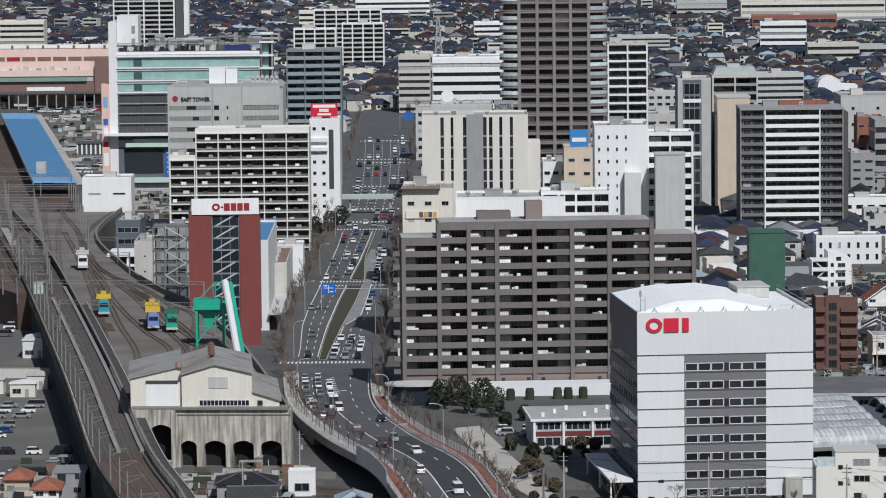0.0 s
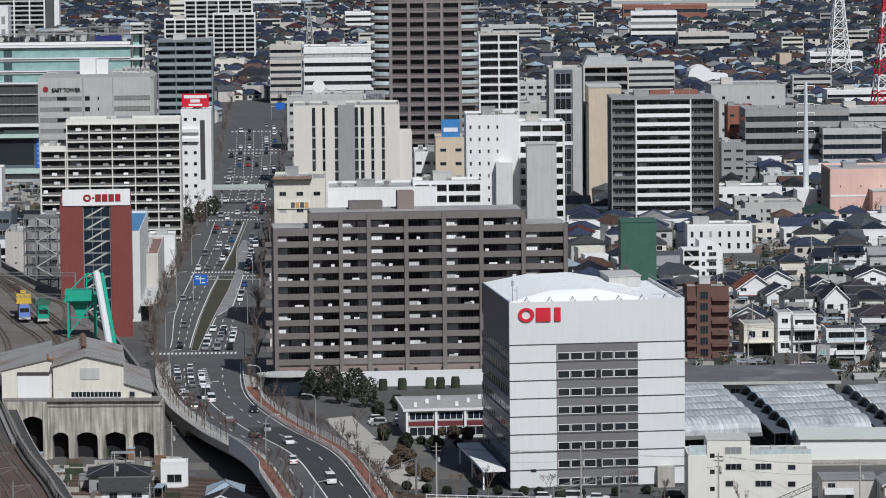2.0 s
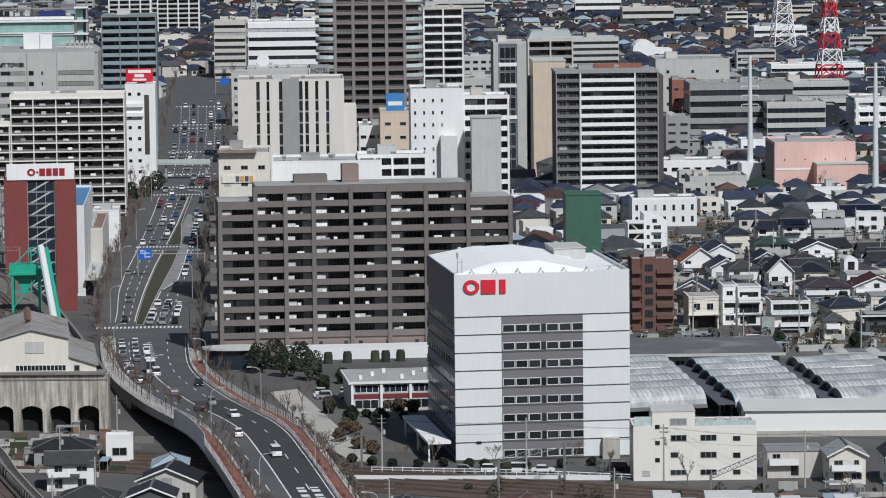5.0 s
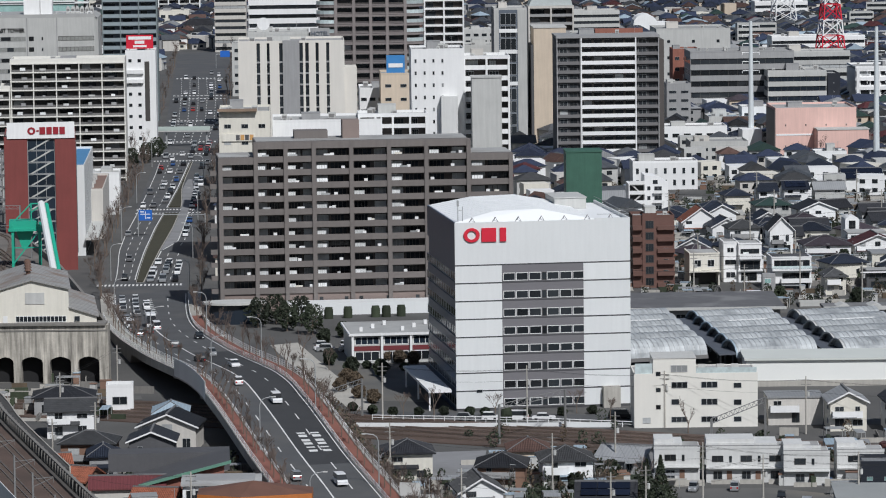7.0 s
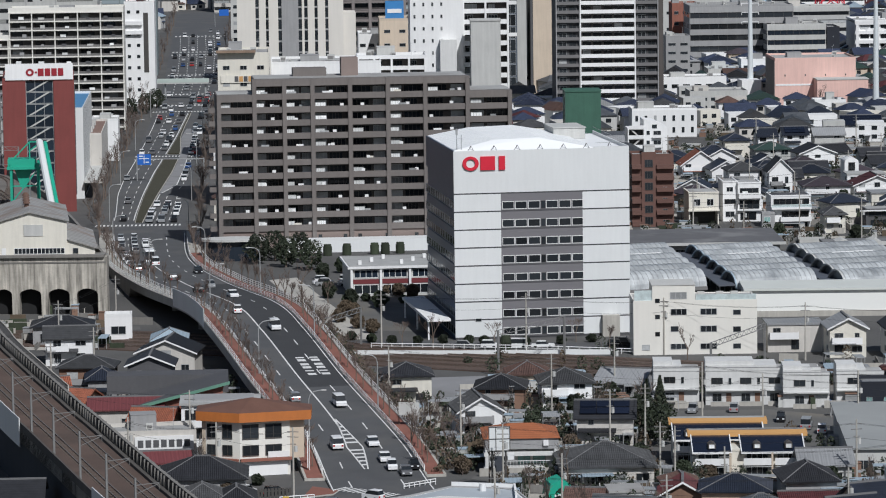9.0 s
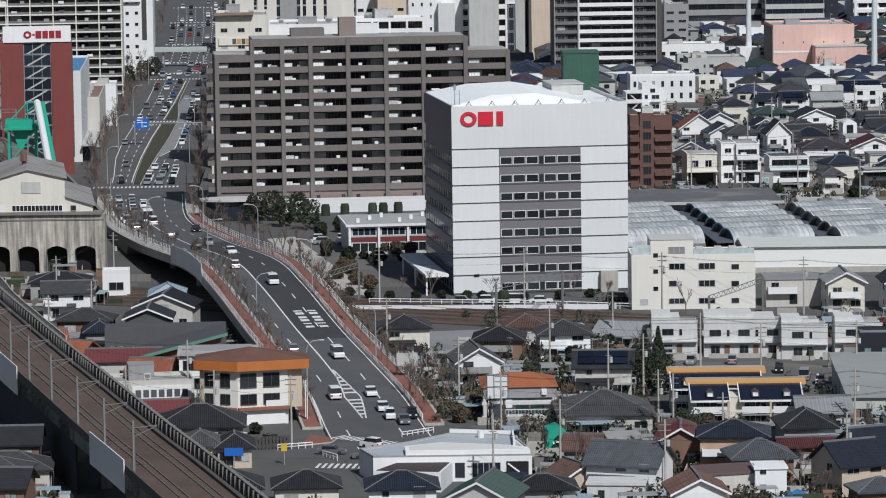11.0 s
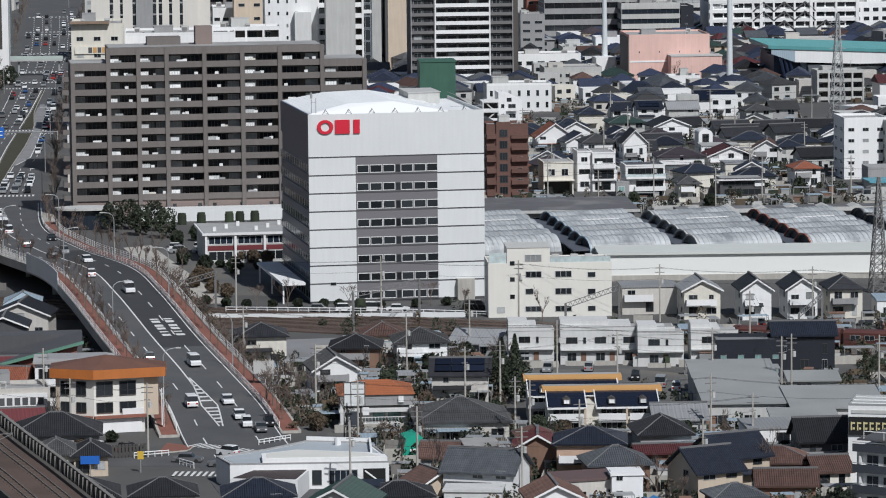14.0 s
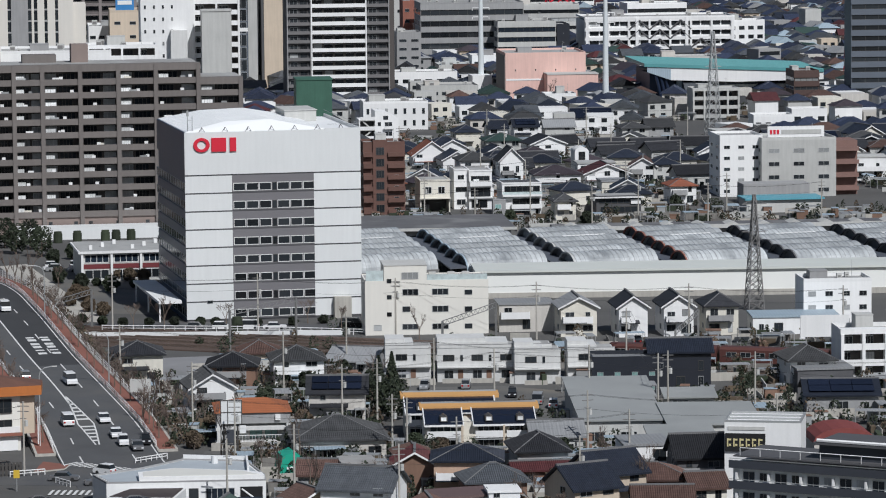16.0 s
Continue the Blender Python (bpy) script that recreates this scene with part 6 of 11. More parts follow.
yb = thing("apartment_block", 40.2, 752, 0, 0.5, "cream four-storey building with paired windows and a glass roof rail", "apartment block")
OCC.append((38, 66, 749, 766))
part("wall", Shape().box(0, 23.6, 0, 12, 0, 10.2), WARMWHITE, yb)
flat_roof(yb, 23.6, 12, 10.2, WARMWHITE, None, 0.25)
part("stair_head", Shape().box(3.6, 11.8, 0.002, 9, 10.45, 13.3), WARMWHITE, yb)
part("stair_roof", Shape().box(3.5, 11.9, -0.1, 9.1, 13.3, 13.45), GREY_L, yb)
part("glass_rail", Shape().box(11.9, 23.4, 0.1, 0.16, 10.45, 11.5), mat("pale_rail_glass", (0.60, 0.64, 0.63), 0.3, 0.1), yb, "pale glass roof rail")
part("left_screen", Shape().box(0.2, 3.5, 0.1, 0.16, 10.45, 12.4), mat("pale_rail_glass", (0.60, 0.64, 0.63)), yb, "pale glass roof screen")
for z in (10.0, 6.9, 3.6):
    window(yb, 4.15, z, 0.9, 0.8, 0, GLASS, DARKFRAME, 0)
window(yb, 7.0, 10.7, 3.2, 1.3, 0, CURTAIN, FRAME, 2)
for x, z, w2, h2 in ((7.1, 7.6, 3.1, 1.2), (12.75, 7.6, 3.2, 1.2), (19.0, 7.5, 1.5, 1.0), (7.1, 4.4, 1.5, 1.1), (12.75, 4.3, 3.2, 1.2), (19.0, 4.2, 1.5, 1.1), (7.05, 1.05, 3.1, 1.05), (12.75, 1.0, 3.2, 1.1), (19.0, 1.0, 1.5, 1.0)):
    window(yb, x, z, w2, h2, 0, GLASS, FRAME, 2 if w2 > 2 else 0)
window(yb, 1.6, 0.9, 1.5, 1.1, 0, CURTAIN, FRAME, 1)
for x in (12.6, 16.2, 19.0):
    part("roof_unit", Shape().box(x, x + 1.4, 5, 6, 10.3, 11.4), GREY_L, yb)
an = thing("annex_building", -15.3, 848, 0, 6, "low white-framed annex with a dark red band and flat grey roof", "annex")
OCC.append((-17, 4, 845, 872))
part("wall", Shape().box(0, 20, 0.5, 20, 0, 6.0), GREY_L, an)
part("roof_slab", Shape().box(-0.6, 20.6, -0.4, 20.5, 6.0, 6.5), WHITE, an)
part("roof", Shape().box(-0.2, 20.2, 0, 20, 6.5, 6.58), ROOFDECK, an)
part("red_band", Shape().box(0.1, 19.9, 0.36, 0.5, 2.7, 3.7), mat("dark_red_panel", (0.16, 0.03, 0.035), 0.6, 0.1), an)
for k in range(4):
    part("column", Shape().box(k * 6.3, k * 6.3 + 0.5, -0.2, 0.5, 0, 6.0), WHITE, an)
    if k < 3:
        window(an, k * 6.3 + 0.8, 4.0, 5.2, 1.7, 0.5, GLASS_BLUE, WHITE, 3)
        window(an, k * 6.3 + 0.8, 0.5, 5.2, 2.0, 0.5, GLASS, WHITE, 2)
for k in range(6):
    part("roof_vent", Shape().box(2 + k * 3, 2.7 + k * 3, 3 + (k % 3) * 5, 3.7 + (k % 3) * 5, 6.58, 7.5), WHITE, an)


def arched_depot(x, y, rz):
    e = thing("railway_depot", x, y, 0, rz, "pale railway shed on a stained concrete base with dark arches", "depot")
    w, h = 32.5, 12.2
    bays = [(3.9, 8.2, 7.9, -0.9), (10.0, 13.4, 4.4, 0), (15.0, 19.5, 4.4, 0), (21.0, 25.4, 4.4, 0), (26.9, 31.3, 4.4, 0)]
    edge = 0.0
    for a, b, z, y0 in bays:
        part("pier", Shape().box(edge, a, y0, 3, 0, z), STREAKED, e)
        pts = [(a, h), (b, h), (b, z)] + [(a + (b - a) * t, z + 0.45 + 0.8 * math.sin(math.pi * t)) for t in (0.95, 0.85, 0.7, 0.5, 0.3, 0.15, 0.05)] + [(a, z)]
        part("arch", Shape().extrude_y(pts[::-1], y0 + 0.02, 2.9), STREAKED, e)
        part("wall_panel", Shape().box(edge, a, y0 + 0.01, 3, z, h), STREAKED, e)
        # a black sheet behind the arch stands in for the deep shade inside
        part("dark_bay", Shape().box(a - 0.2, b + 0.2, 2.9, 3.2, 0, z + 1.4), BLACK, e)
        edge = b
        if y0 < 0:
            part("buttress", Shape().box(b, b + 0.9, -1.2, 3, 0, h), STREAKED, e)
            edge = b + 0.9
    part("pier", Shape().box(edge, 33.3, 0, 4, 0, h), STREAKED, e)
    part("string_course", Shape().box(9.3, 33.2, -0.12, 0, h - 1.2, h - 0.9), CONC_D, e)
    part("ledge", Shape().box(-0.3, w + 0.3, -0.6, 4, h, h + 0.5), CONC_D, e)
    def lean(shape):
        # the shed runs back at a slight angle to its front
        shape.v = [(px - 0.135 * py, py, pz) for px, py, pz in shape.v]
        return shape

    part("annex_wall", lean(Shape().extrude_y([(-0.4, h), (10.2, h), (10.2, 21.0), (-0.4, 18.5)], 2.2, 30)), OFFWHITE, e, "pale rendered annex wall")
    part("gable_wall", lean(Shape().extrude_y([(10.4, h - 0.3), (25.2, h - 0.3), (25.2, 19.7), (17.4, 21.5), (10.4, 19.4)], 1.2, 32)), OFFWHITE, e, "pale rendered gable wall")
    part("lean_to_wall", lean(Shape().extrude_y([(25.2, h - 0.3), (31.0, h - 0.3), (31.0, 13.9), (25.2, 15.7)], 1.5, 34)), OFFWHITE, e)
    part("annex_roof", lean(Shape().extrude_y([(-0.9, 18.35), (10.4, 21.0), (10.4, 21.3), (-0.9, 18.65)], 1.8, 31)), RUST, e, "rust-stained corrugated roof")
    part("roof", lean(Shape().extrude_y([(10.0, 19.3), (17.4, 21.5), (25.7, 19.6), (25.7, 19.9), (17.4, 21.85), (10.0, 19.65)], 0.7, 33)), RUST, e, "rust-stained corrugated roof")
    part("lean_to_roof", lean(Shape().extrude_y([(25.2, 15.75), (31.5, 13.8), (31.5, 14.1), (25.2, 16.05)], 1.0, 36)), RUST, e)
    part("wall_upper", lean(Shape().box(25.0, 25.2, 1.3, 32, 15.6, 19.6)), OFFWHITE, e)
    part("valley_rust", lean(Shape().extrude_y([(9.2, 20.85), (10.6, 20.6), (10.6, 20.75), (9.2, 21.2)], 1.7, 9.0)), mat("orange_rust", (0.26, 0.11, 0.05), 0.9, 0.35, 1.0), e, "bright rust stain in the roof valley")
    for k in range(4):
        part("roof_vent", lean(Shape().tube((17.0, 12 + k * 5.5, 21.5), (17.0, 12 + k * 5.5, 22.4), 0.55, 0.45, 8).tube((17.0, 12 + k * 5.5, 22.4), (17.0, 12 + k * 5.5, 23.1), 0.85, 0.4, 8)), mat("rusty_vent", (0.13, 0.075, 0.055), 0.85, 0.3, 0.6), e, "rusty round roof vent")
    part("roller_door", Shape().box(2.6, 9.3, 2.05, 2.2, h + 0.4, h + 5.2), WHITE, e)
    part("door_head", Shape().box(2.6, 9.3, 1.95, 2.05, h + 5.2, h + 5.9), DARKFRAME, e)
    window(e, 13.9, h + 0.6, 10.6, 1.3, 1.2, GLASS, WHITE, 12)
    part("vent", Shape().box(16.0, 20.0, 1.08, 1.2, h + 4.4, h + 6.8), GREY_L, e)
    part("door", Shape().box(11.3, 12.2, 1.1, 1.2, h - 0.2, h + 1.9), WHITE, e)
    window(e, 26.2, h + 0.7, 1.1, 1.1, 1.3, GLASS, FRAME, 0)
    return e


arched_depot(-98.8, 824, -1.5)

# ---- the wholesale market with rows of plastic vaults ----
mk = thing("market_wall", 66, 806, 0, -1.0, "long low white market building", "market")
part("wall", Shape().box(0, 95, 0, 14, 0, 5.4), mat("market_white", (0.80, 0.805, 0.77), 0.7, 0.04, 9.0), mk)
part("roof", Shape().box(-0.4, 95.4, -0.6, 14.2, 5.4, 5.8), mat("market_roof", (0.62, 0.64, 0.60), 0.6, 0.08, 8.0), mk, "pale sheet roof")
part("lower_band", Shape().box(0, 95, -0.25, -0.02, 0, 1.2), CONC, mk)


RIB = mat("dull_vault_rib", (0.33, 0.34, 0.345), 0.5, 0.2, 2.0, metal=0.2)


def vault_block(x, y, length, count, end, label, mouth=None):
    """Plastic barrel vaults side by side, running along x, with a sheet in each arched end."""
    e = thing("vault_roof", x, y, 0, 17, label, "market roof", "vaults of the market")
    span, rise = 9.7, 3.4
    for j in range(count):
        y0 = j * span
        off = 2.1 * j
        arc = [(y0 + span * 0.5 - span * 0.48 * math.cos(math.pi * k / 10), 3.9 + rise * math.sin(math.pi * k / 10)) for k in range(11)]
        ring = arc + [(p, q - 0.15) for p, q in arc][::-1]
        s = Shape().extrude_y(ring, off, length + off)
        s.v = [(b, a, c) for a, b, c in s.v]
        part("vault", s, VAULT, e)
        ribs = Shape()
        for k in range(int(length / 1.1)):
            rib = [(p, q + 0.07) for p, q in arc] + [(p, q - 0.02) for p, q in arc][::-1]
            xx = off + 0.3 + k * 1.1
            ribs.extrude_y(rib, xx, xx + (0.2 if k % 3 == 0 else 0.1))
        ribs.v = [(b, a, c) for a, b, c in ribs.v]
        tagged(part("rib_set", ribs, RIB, e), kind="stuff")
        # the default grey of this end sheet paints the shaded interior behind it
        s = Shape().extrude_y([(p, q - 0.16) for p, q in arc], off + 1.0, off + 1.1)
        s.v = [(b, a, c) for a, b, c in s.v]
        part("end_opening", s, mouth or mat("shaded_interior_tone", (0.15, 0.16, 0.17), 0.8, 0.3, 2.0), e)
        rim = [(p, q + 0.12) for p, q in arc] + [(y0 + span / 2 + (p - y0 - span / 2) * 0.94, 3.9 + (q - 3.9) * 0.93) for p, q in arc][::-1]
        s = Shape().extrude_y(rim, off - 0.25, off + 0.1)
        s.v = [(b, a, c) for a, b, c in s.v]
        part("end_rim", s, end, e)
        part("beam", Shape().box(off, length + off, y0 - 0.25, y0 + 0.25, 3.2, 3.95), STEEL_D, e)
        for xx in (off + 0.4,):
            part("post", Shape().box(xx, xx + 0.25, y0 - 0.12, y0 + 0.12, 0, 3.2), STEEL, e)
    part("ridge_light", Shape().box(5 + 2.1 * (count - 3), length - 4 + 2.1 * (count - 3), span * (count - 2.5), span * (count - 2.5) + 0.5, 7.2, 7.4), WHITE, e)
    s = Shape()
    s.prism([(-4.6, -1.0), (-0.9, -1.0), (-0.9 + 2.1 * count, span * count), (-4.6 + 2.1 * count, span * count)], 4.9, 5.2)
    part("walkway_roof", s, mat("slate_walkway_roof", (0.095, 0.105, 0.125), 0.6, 0.2, 3.0), e, "dark blue-grey walkway roof")
    for yy in (2, span * count * 0.5, span * count - 3):
        xx = -3.5 + 2.1 * yy / span
        part("walkway_post", Shape().box(xx - 0.15, xx + 0.15, yy, yy + 0.3, 0, 4.9), STEEL_D, e)
    return e


vault_block(42.0, 821, 18.5, 6, GREY_M, "ribbed arched plastic market roofs with ends toned as shade")
vault_block(65.5, 820, 18.0, 6, BLUEGREY, "ribbed grey plastic barrel roofs over the market")
vault_block(88.0, 820, 19.0, 6, GREY_L, "smooth pale plastic barrel roofs over the market", VAULT)
vault_block(111.5, 819, 18.5, 6, BRICK, "pale plastic barrel roofs with brick-red end rims")
vault_block(134.5, 818, 18.5, 6, GREY_D, "weathered pale barrel roofs over the market")
vault_block(157.5, 817, 18.5, 6, GREY_D, "ribbed pale barrel roofs at the market edge")
wk = thing("market_hall", 46.2, 905.5, 0, 0.5, "long flat grey market shed roof", "market")
DARKSHED = mat("dark_shed_roof", (0.12, 0.12, 0.125), 0.85, 0.25, 4.0, grime=(0.2, 0.2, 0.2))
part("roof", Shape().box(0, 36.5, -6, 25, 4.4, 4.8), DARKSHED, wk)
part("wall", Shape().box(1, 35.5, -4, 24, 0, 4.4), GREY_M, wk)
part("edge", Shape().box(-0.2, 36.7, -6.3, -6, 4.3, 4.95), GREY_L, wk)
for k in range(7):
    window(wk, 2 + k * 4.8, 1.2, 3.4, 2.0, -4, GLASS if k % 3 else LACE, FRAME, 2)
wl = thing("market_hall", 92, 904, 0, 2.0, "long grey market shed with a canopy roof", "market")
part("roof", Shape().box(0, 90, 0, 8, 3.6, 4.1), DARKSHED, wl)
part("wall", Shape().box(1, 89, 1.5, 7.5, 0, 3.6), GREY_M, wl)
part("edge", Shape().box(-0.2, 90.2, -0.3, 0, 3.3, 4.2), GREY_L, wl)
for k in range(12):
    part("skylight", Shape().extrude_y([(3 + k * 7.4, 4.1), (6 + k * 7.4, 4.1), (4.5 + k * 7.4, 4.7)], 1, 6), GREY_L, wl)

# ---- houses ----


def tile_ribs(s, p, pitch=0.31):
    """Raised rows of rounded tiles down a roof face whose first edge is the eave."""
    p = [Vector(q) for q in p]
    u = (p[1] - p[0]).normalized()
    nrm = u.cross(p[-1] - p[0]).normalized()
    nrm = nrm if nrm.z > 0 else -nrm
    v = nrm.cross(u)
    v = v if v.z > 0 else -v
    flat = [((q - p[0]).dot(u), (q - p[0]).dot(v)) for q in p]
    a = pitch / 2
    while a < (p[1] - p[0]).length:
        ts = [b0 + (b1 - b0) * (a - a0) / (a1 - a0) for (a0, b0), (a1, b1) in zip(flat, flat[1:] + flat[:1]) if (a0 - a) * (a1 - a) < 0]
        if len(ts) == 2 and abs(ts[1] - ts[0]) > 0.4:
            c, d = p[0] + u * a + v * min(ts), p[0] + u * a + v * max(ts)
            e, top = u * 0.09, nrm * 0.075
            s.poly([c - e, c + top, d + top, d - e]).poly([c + top, c + e, d + e, d + top]).poly([c - e, c + e, c + top])
        a += pitch


def roof_tiles(e, w, d, h, rise, style, roof):
    """The tile rows of a house's roof, past counting."""
    s, o = Shape(), 0.6
    x, y = w / 2 + o, d / 2 + o
    if style == "hip":
        r, q = max(0.4, w / 2 - d / 2) if w > d else 0.0, 0.0 if w > d else d / 2 - w / 2
        t0, t1, z = (-r, -q, h + rise), (r, q, h + rise), h + 0.12
        k = [(-x, -y, z), (x, -y, z), (x, y, z), (-x, y, z)]
        faces = ([k[0], k[1], t1, t0], [k[1], k[2], t1], [k[2], k[3], t0, t1], [k[3], k[0], t0]) if w > d else ([k[0], k[1], t0], [k[1], k[2], t1, t0], [k[2], k[3], t1], [k[3], k[0], t0, t1])
    elif style == "gable":
        top = h + rise + 0.27
        faces = ([(-x, -y, h), (x, -y, h), (x, 0, top), (-x, 0, top)], [(x, y, h), (-x, y, h), (-x, 0, top), (x, 0, top)])
    else:
        top = h + rise + 0.27
        faces = ([(-x, y, h), (-x, -y, h), (0, -y, top), (0, y, top)], [(x, -y, h), (x, y, h), (0, y, top), (0, -y, top)])
    for f in faces:
        tile_ribs(s, f)
    tagged(part("tile_rows", s, roof, e), kind="stuff")


def house_kind(name, w, d, h, wall, roof, style, seed, rise=1.9, balcony=False, solar=False, label="house"):
    """A house by its centre: walls, a pitched roof with overhanging eaves, windows, door, balcony."""
    rng = random.Random(seed)
    e = thing(name, 0, -500 - seed * 20, 0, 0, label, "house")
    part("wall", Shape().box(-w / 2, w / 2, -d / 2, d / 2, 0, h), wall, e)
    o = 0.6
    s = Shape()
    if style == "flat":
        s.box(-w / 2 - 0.2, w / 2 + 0.2, -d / 2 - 0.2, d / 2 + 0.2, h, h + 0.35)
    elif style == "hip":
        r = max(0.4, w / 2 - d / 2) if w > d else 0.4
        ry = 0.4 if w > d else d / 2 - w / 2
        if w > d:
            ry = 0.0
        else:
            r = 0.0
        base = [(-w / 2 - o, -d / 2 - o), (w / 2 + o, -d / 2 - o), (w / 2 + o, d / 2 + o), (-w / 2 - o, d / 2 + o)]
        lo = [(px, py, h - 0.1) for px, py in base]
        hi = [(px, py, h + 0.12) for px, py in base]
        t0, t1 = ((-r, 0, h + rise), (r, 0, h + rise)) if w > d else ((0, -ry, h + rise), (0, ry, h + rise))
        s.poly(lo[::-1])
        for i in range(4):
            j = (i + 1) % 4
            s.poly([lo[i], lo[j], hi[j], hi[i]])
        if w > d:
            s.poly([hi[0], hi[1], t1, t0]).poly([hi[1], hi[2], t1]).poly([hi[2], hi[3], t0, t1]).poly([hi[3], hi[0], t0])
        else:
            s.poly([hi[0], hi[1], t0]).poly([hi[1], hi[2], t1, t0]).poly([hi[2], hi[3], t1]).poly([hi[3], hi[0], t0, t1])
        s.box(t0[0] - 0.15, t1[0] + 0.15, t0[1] - 0.15, t1[1] + 0.15, h + rise - 0.12, h + rise + 0.14, 1)
        for q, t in zip(hi, (t0, t1, t1, t0) if w > d else (t0, t0, t1, t1)):
            s.tube(q, t, 0.12, n=4, m=1)
    else:
        # gable; the ridge runs along x ("gable") or along y ("front")
        a, b = (d, w) if style == "gable" else (w, d)
        prof = [(-a / 2 - o, h - 0.25), (0, h + rise), (a / 2 + o, h - 0.25), (a / 2 + o, h + 0.0), (0, h + rise + 0.27), (-a / 2 - o, h + 0.0)]
        s2 = Shape().extrude_y(prof, -b / 2 - o, b / 2 + o)
        s2.box(-0.2, 0.2, -b / 2 - o, b / 2 + o, h + rise + 0.15, h + rise + 0.42, 1)
        tri = Shape().extrude_y([(-a / 2, h), (a / 2, h), (0, h + rise)], -b / 2, b / 2)
        if style == "gable":
            s2.v = [(-py, px, pz) for px, py, pz in s2.v]
            tri.v = [(-py, px, pz) for px, py, pz in tri.v]
        s = s2
        part("gable_wall", tri, wall, e)
        if style == "front":
            bar = Shape().extrude_y([(-a / 2 - o, h - 0.35), (0, h + rise - 0.1), (a / 2 + o, h - 0.35), (a / 2 + o, h - 0.05), (0, h + rise + 0.22), (-a / 2 - o, h - 0.05)], -b / 2 - o - 0.06, -b / 2 - o - 0.01)
            part("bargeboard", bar, WHITE, e)
    part("roof", s, [roof, RIDGE], e)
    n = max(2, int(w / 3.2))
    fl = 2 if h > 4.2 else 1
    for i in range(fl):
        for j in range(n):
            if rng.random() < 0.74:
                ww = rng.choice((0.9, 1.5, 1.7, 2.0))
                hh = rng.choice((0.9, 1.2, 1.8)) if i else rng.choice((1.2, 1.9))
                x = -w / 2 + (j + 0.5) * w / n - ww / 2
                window(e, x, 0.5 + i * 2.8 if hh > 1.5 else 1.0 + i * 2.8, ww, hh, -d / 2, None, rng.choice((FRAME, DARKFRAME, FRAME)))
    for i in range(fl):
        side_windows(e, -w / 2, [-d * 0.2], 1.0 + 2.8 * i, 1.5, 1.1)
    if balcony and fl == 2:
        bx, bw2 = -w / 2 + 0.3, w * rng.uniform(0.45, 0.9)
        s = Shape().box(bx, bx + bw2, -d / 2 - 1.2, -d / 2 - 1.08, 2.6, 3.9).box(bx, bx + bw2, -d / 2 - 1.08, -d / 2, 2.6, 2.75).box(bx, bx + 0.12, -d / 2 - 1.08, -d / 2, 2.75, 3.9).box(bx + bw2 - 0.12, bx + bw2, -d / 2 - 1.08, -d / 2, 2.75, 3.9)
        part("balcony", s, rng.choice((WHITE, wall, GREY_M)), e)
    if fl == 2 and style in ("hip", "gable", "front") and rng.random() < 0.7:
        s = Shape().extrude_y([(-d / 2 - 1.3, 2.65), (-d / 2, 3.1), (-d / 2, 3.25), (-d / 2 - 1.3, 2.8)], -w / 2 + 0.2, w / 2 - w * 0.3)
        s.v = [(py, px, pz) for px, py, pz in s.v]
        s.f = [q[::-1] for q in s.f]
        part("porch_roof", s, roof, e)
    if solar and style in ("gable",):
        k = rise / (d / 2 + o)
        for c in range(3):
            for r in range(2):
                xx = -w / 2 + 0.5 + c * (w - 1) / 3
                y0, y1 = -d / 2 + 0.2 + r * d * 0.22, -d / 2 + d * 0.22 * (r + 1)
                z0, z1 = h + rise + (y0 * k) + 0.40, h + rise + (y1 * k) + 0.40
                s = Shape().poly([(xx, y0, z0), (xx + (w - 1) / 3 - 0.1, y0, z0), (xx + (w - 1) / 3 - 0.1, y1, z1), (xx, y1, z1)]).poly([(xx, y0, z0 - 0.05), (xx, y1, z1 - 0.05), (xx + (w - 1) / 3 - 0.1, y1, z1 - 0.05), (xx + (w - 1) / 3 - 0.1, y0, z0 - 0.05)])
                part("solar_panel", s, SOLAR, e)
    return e


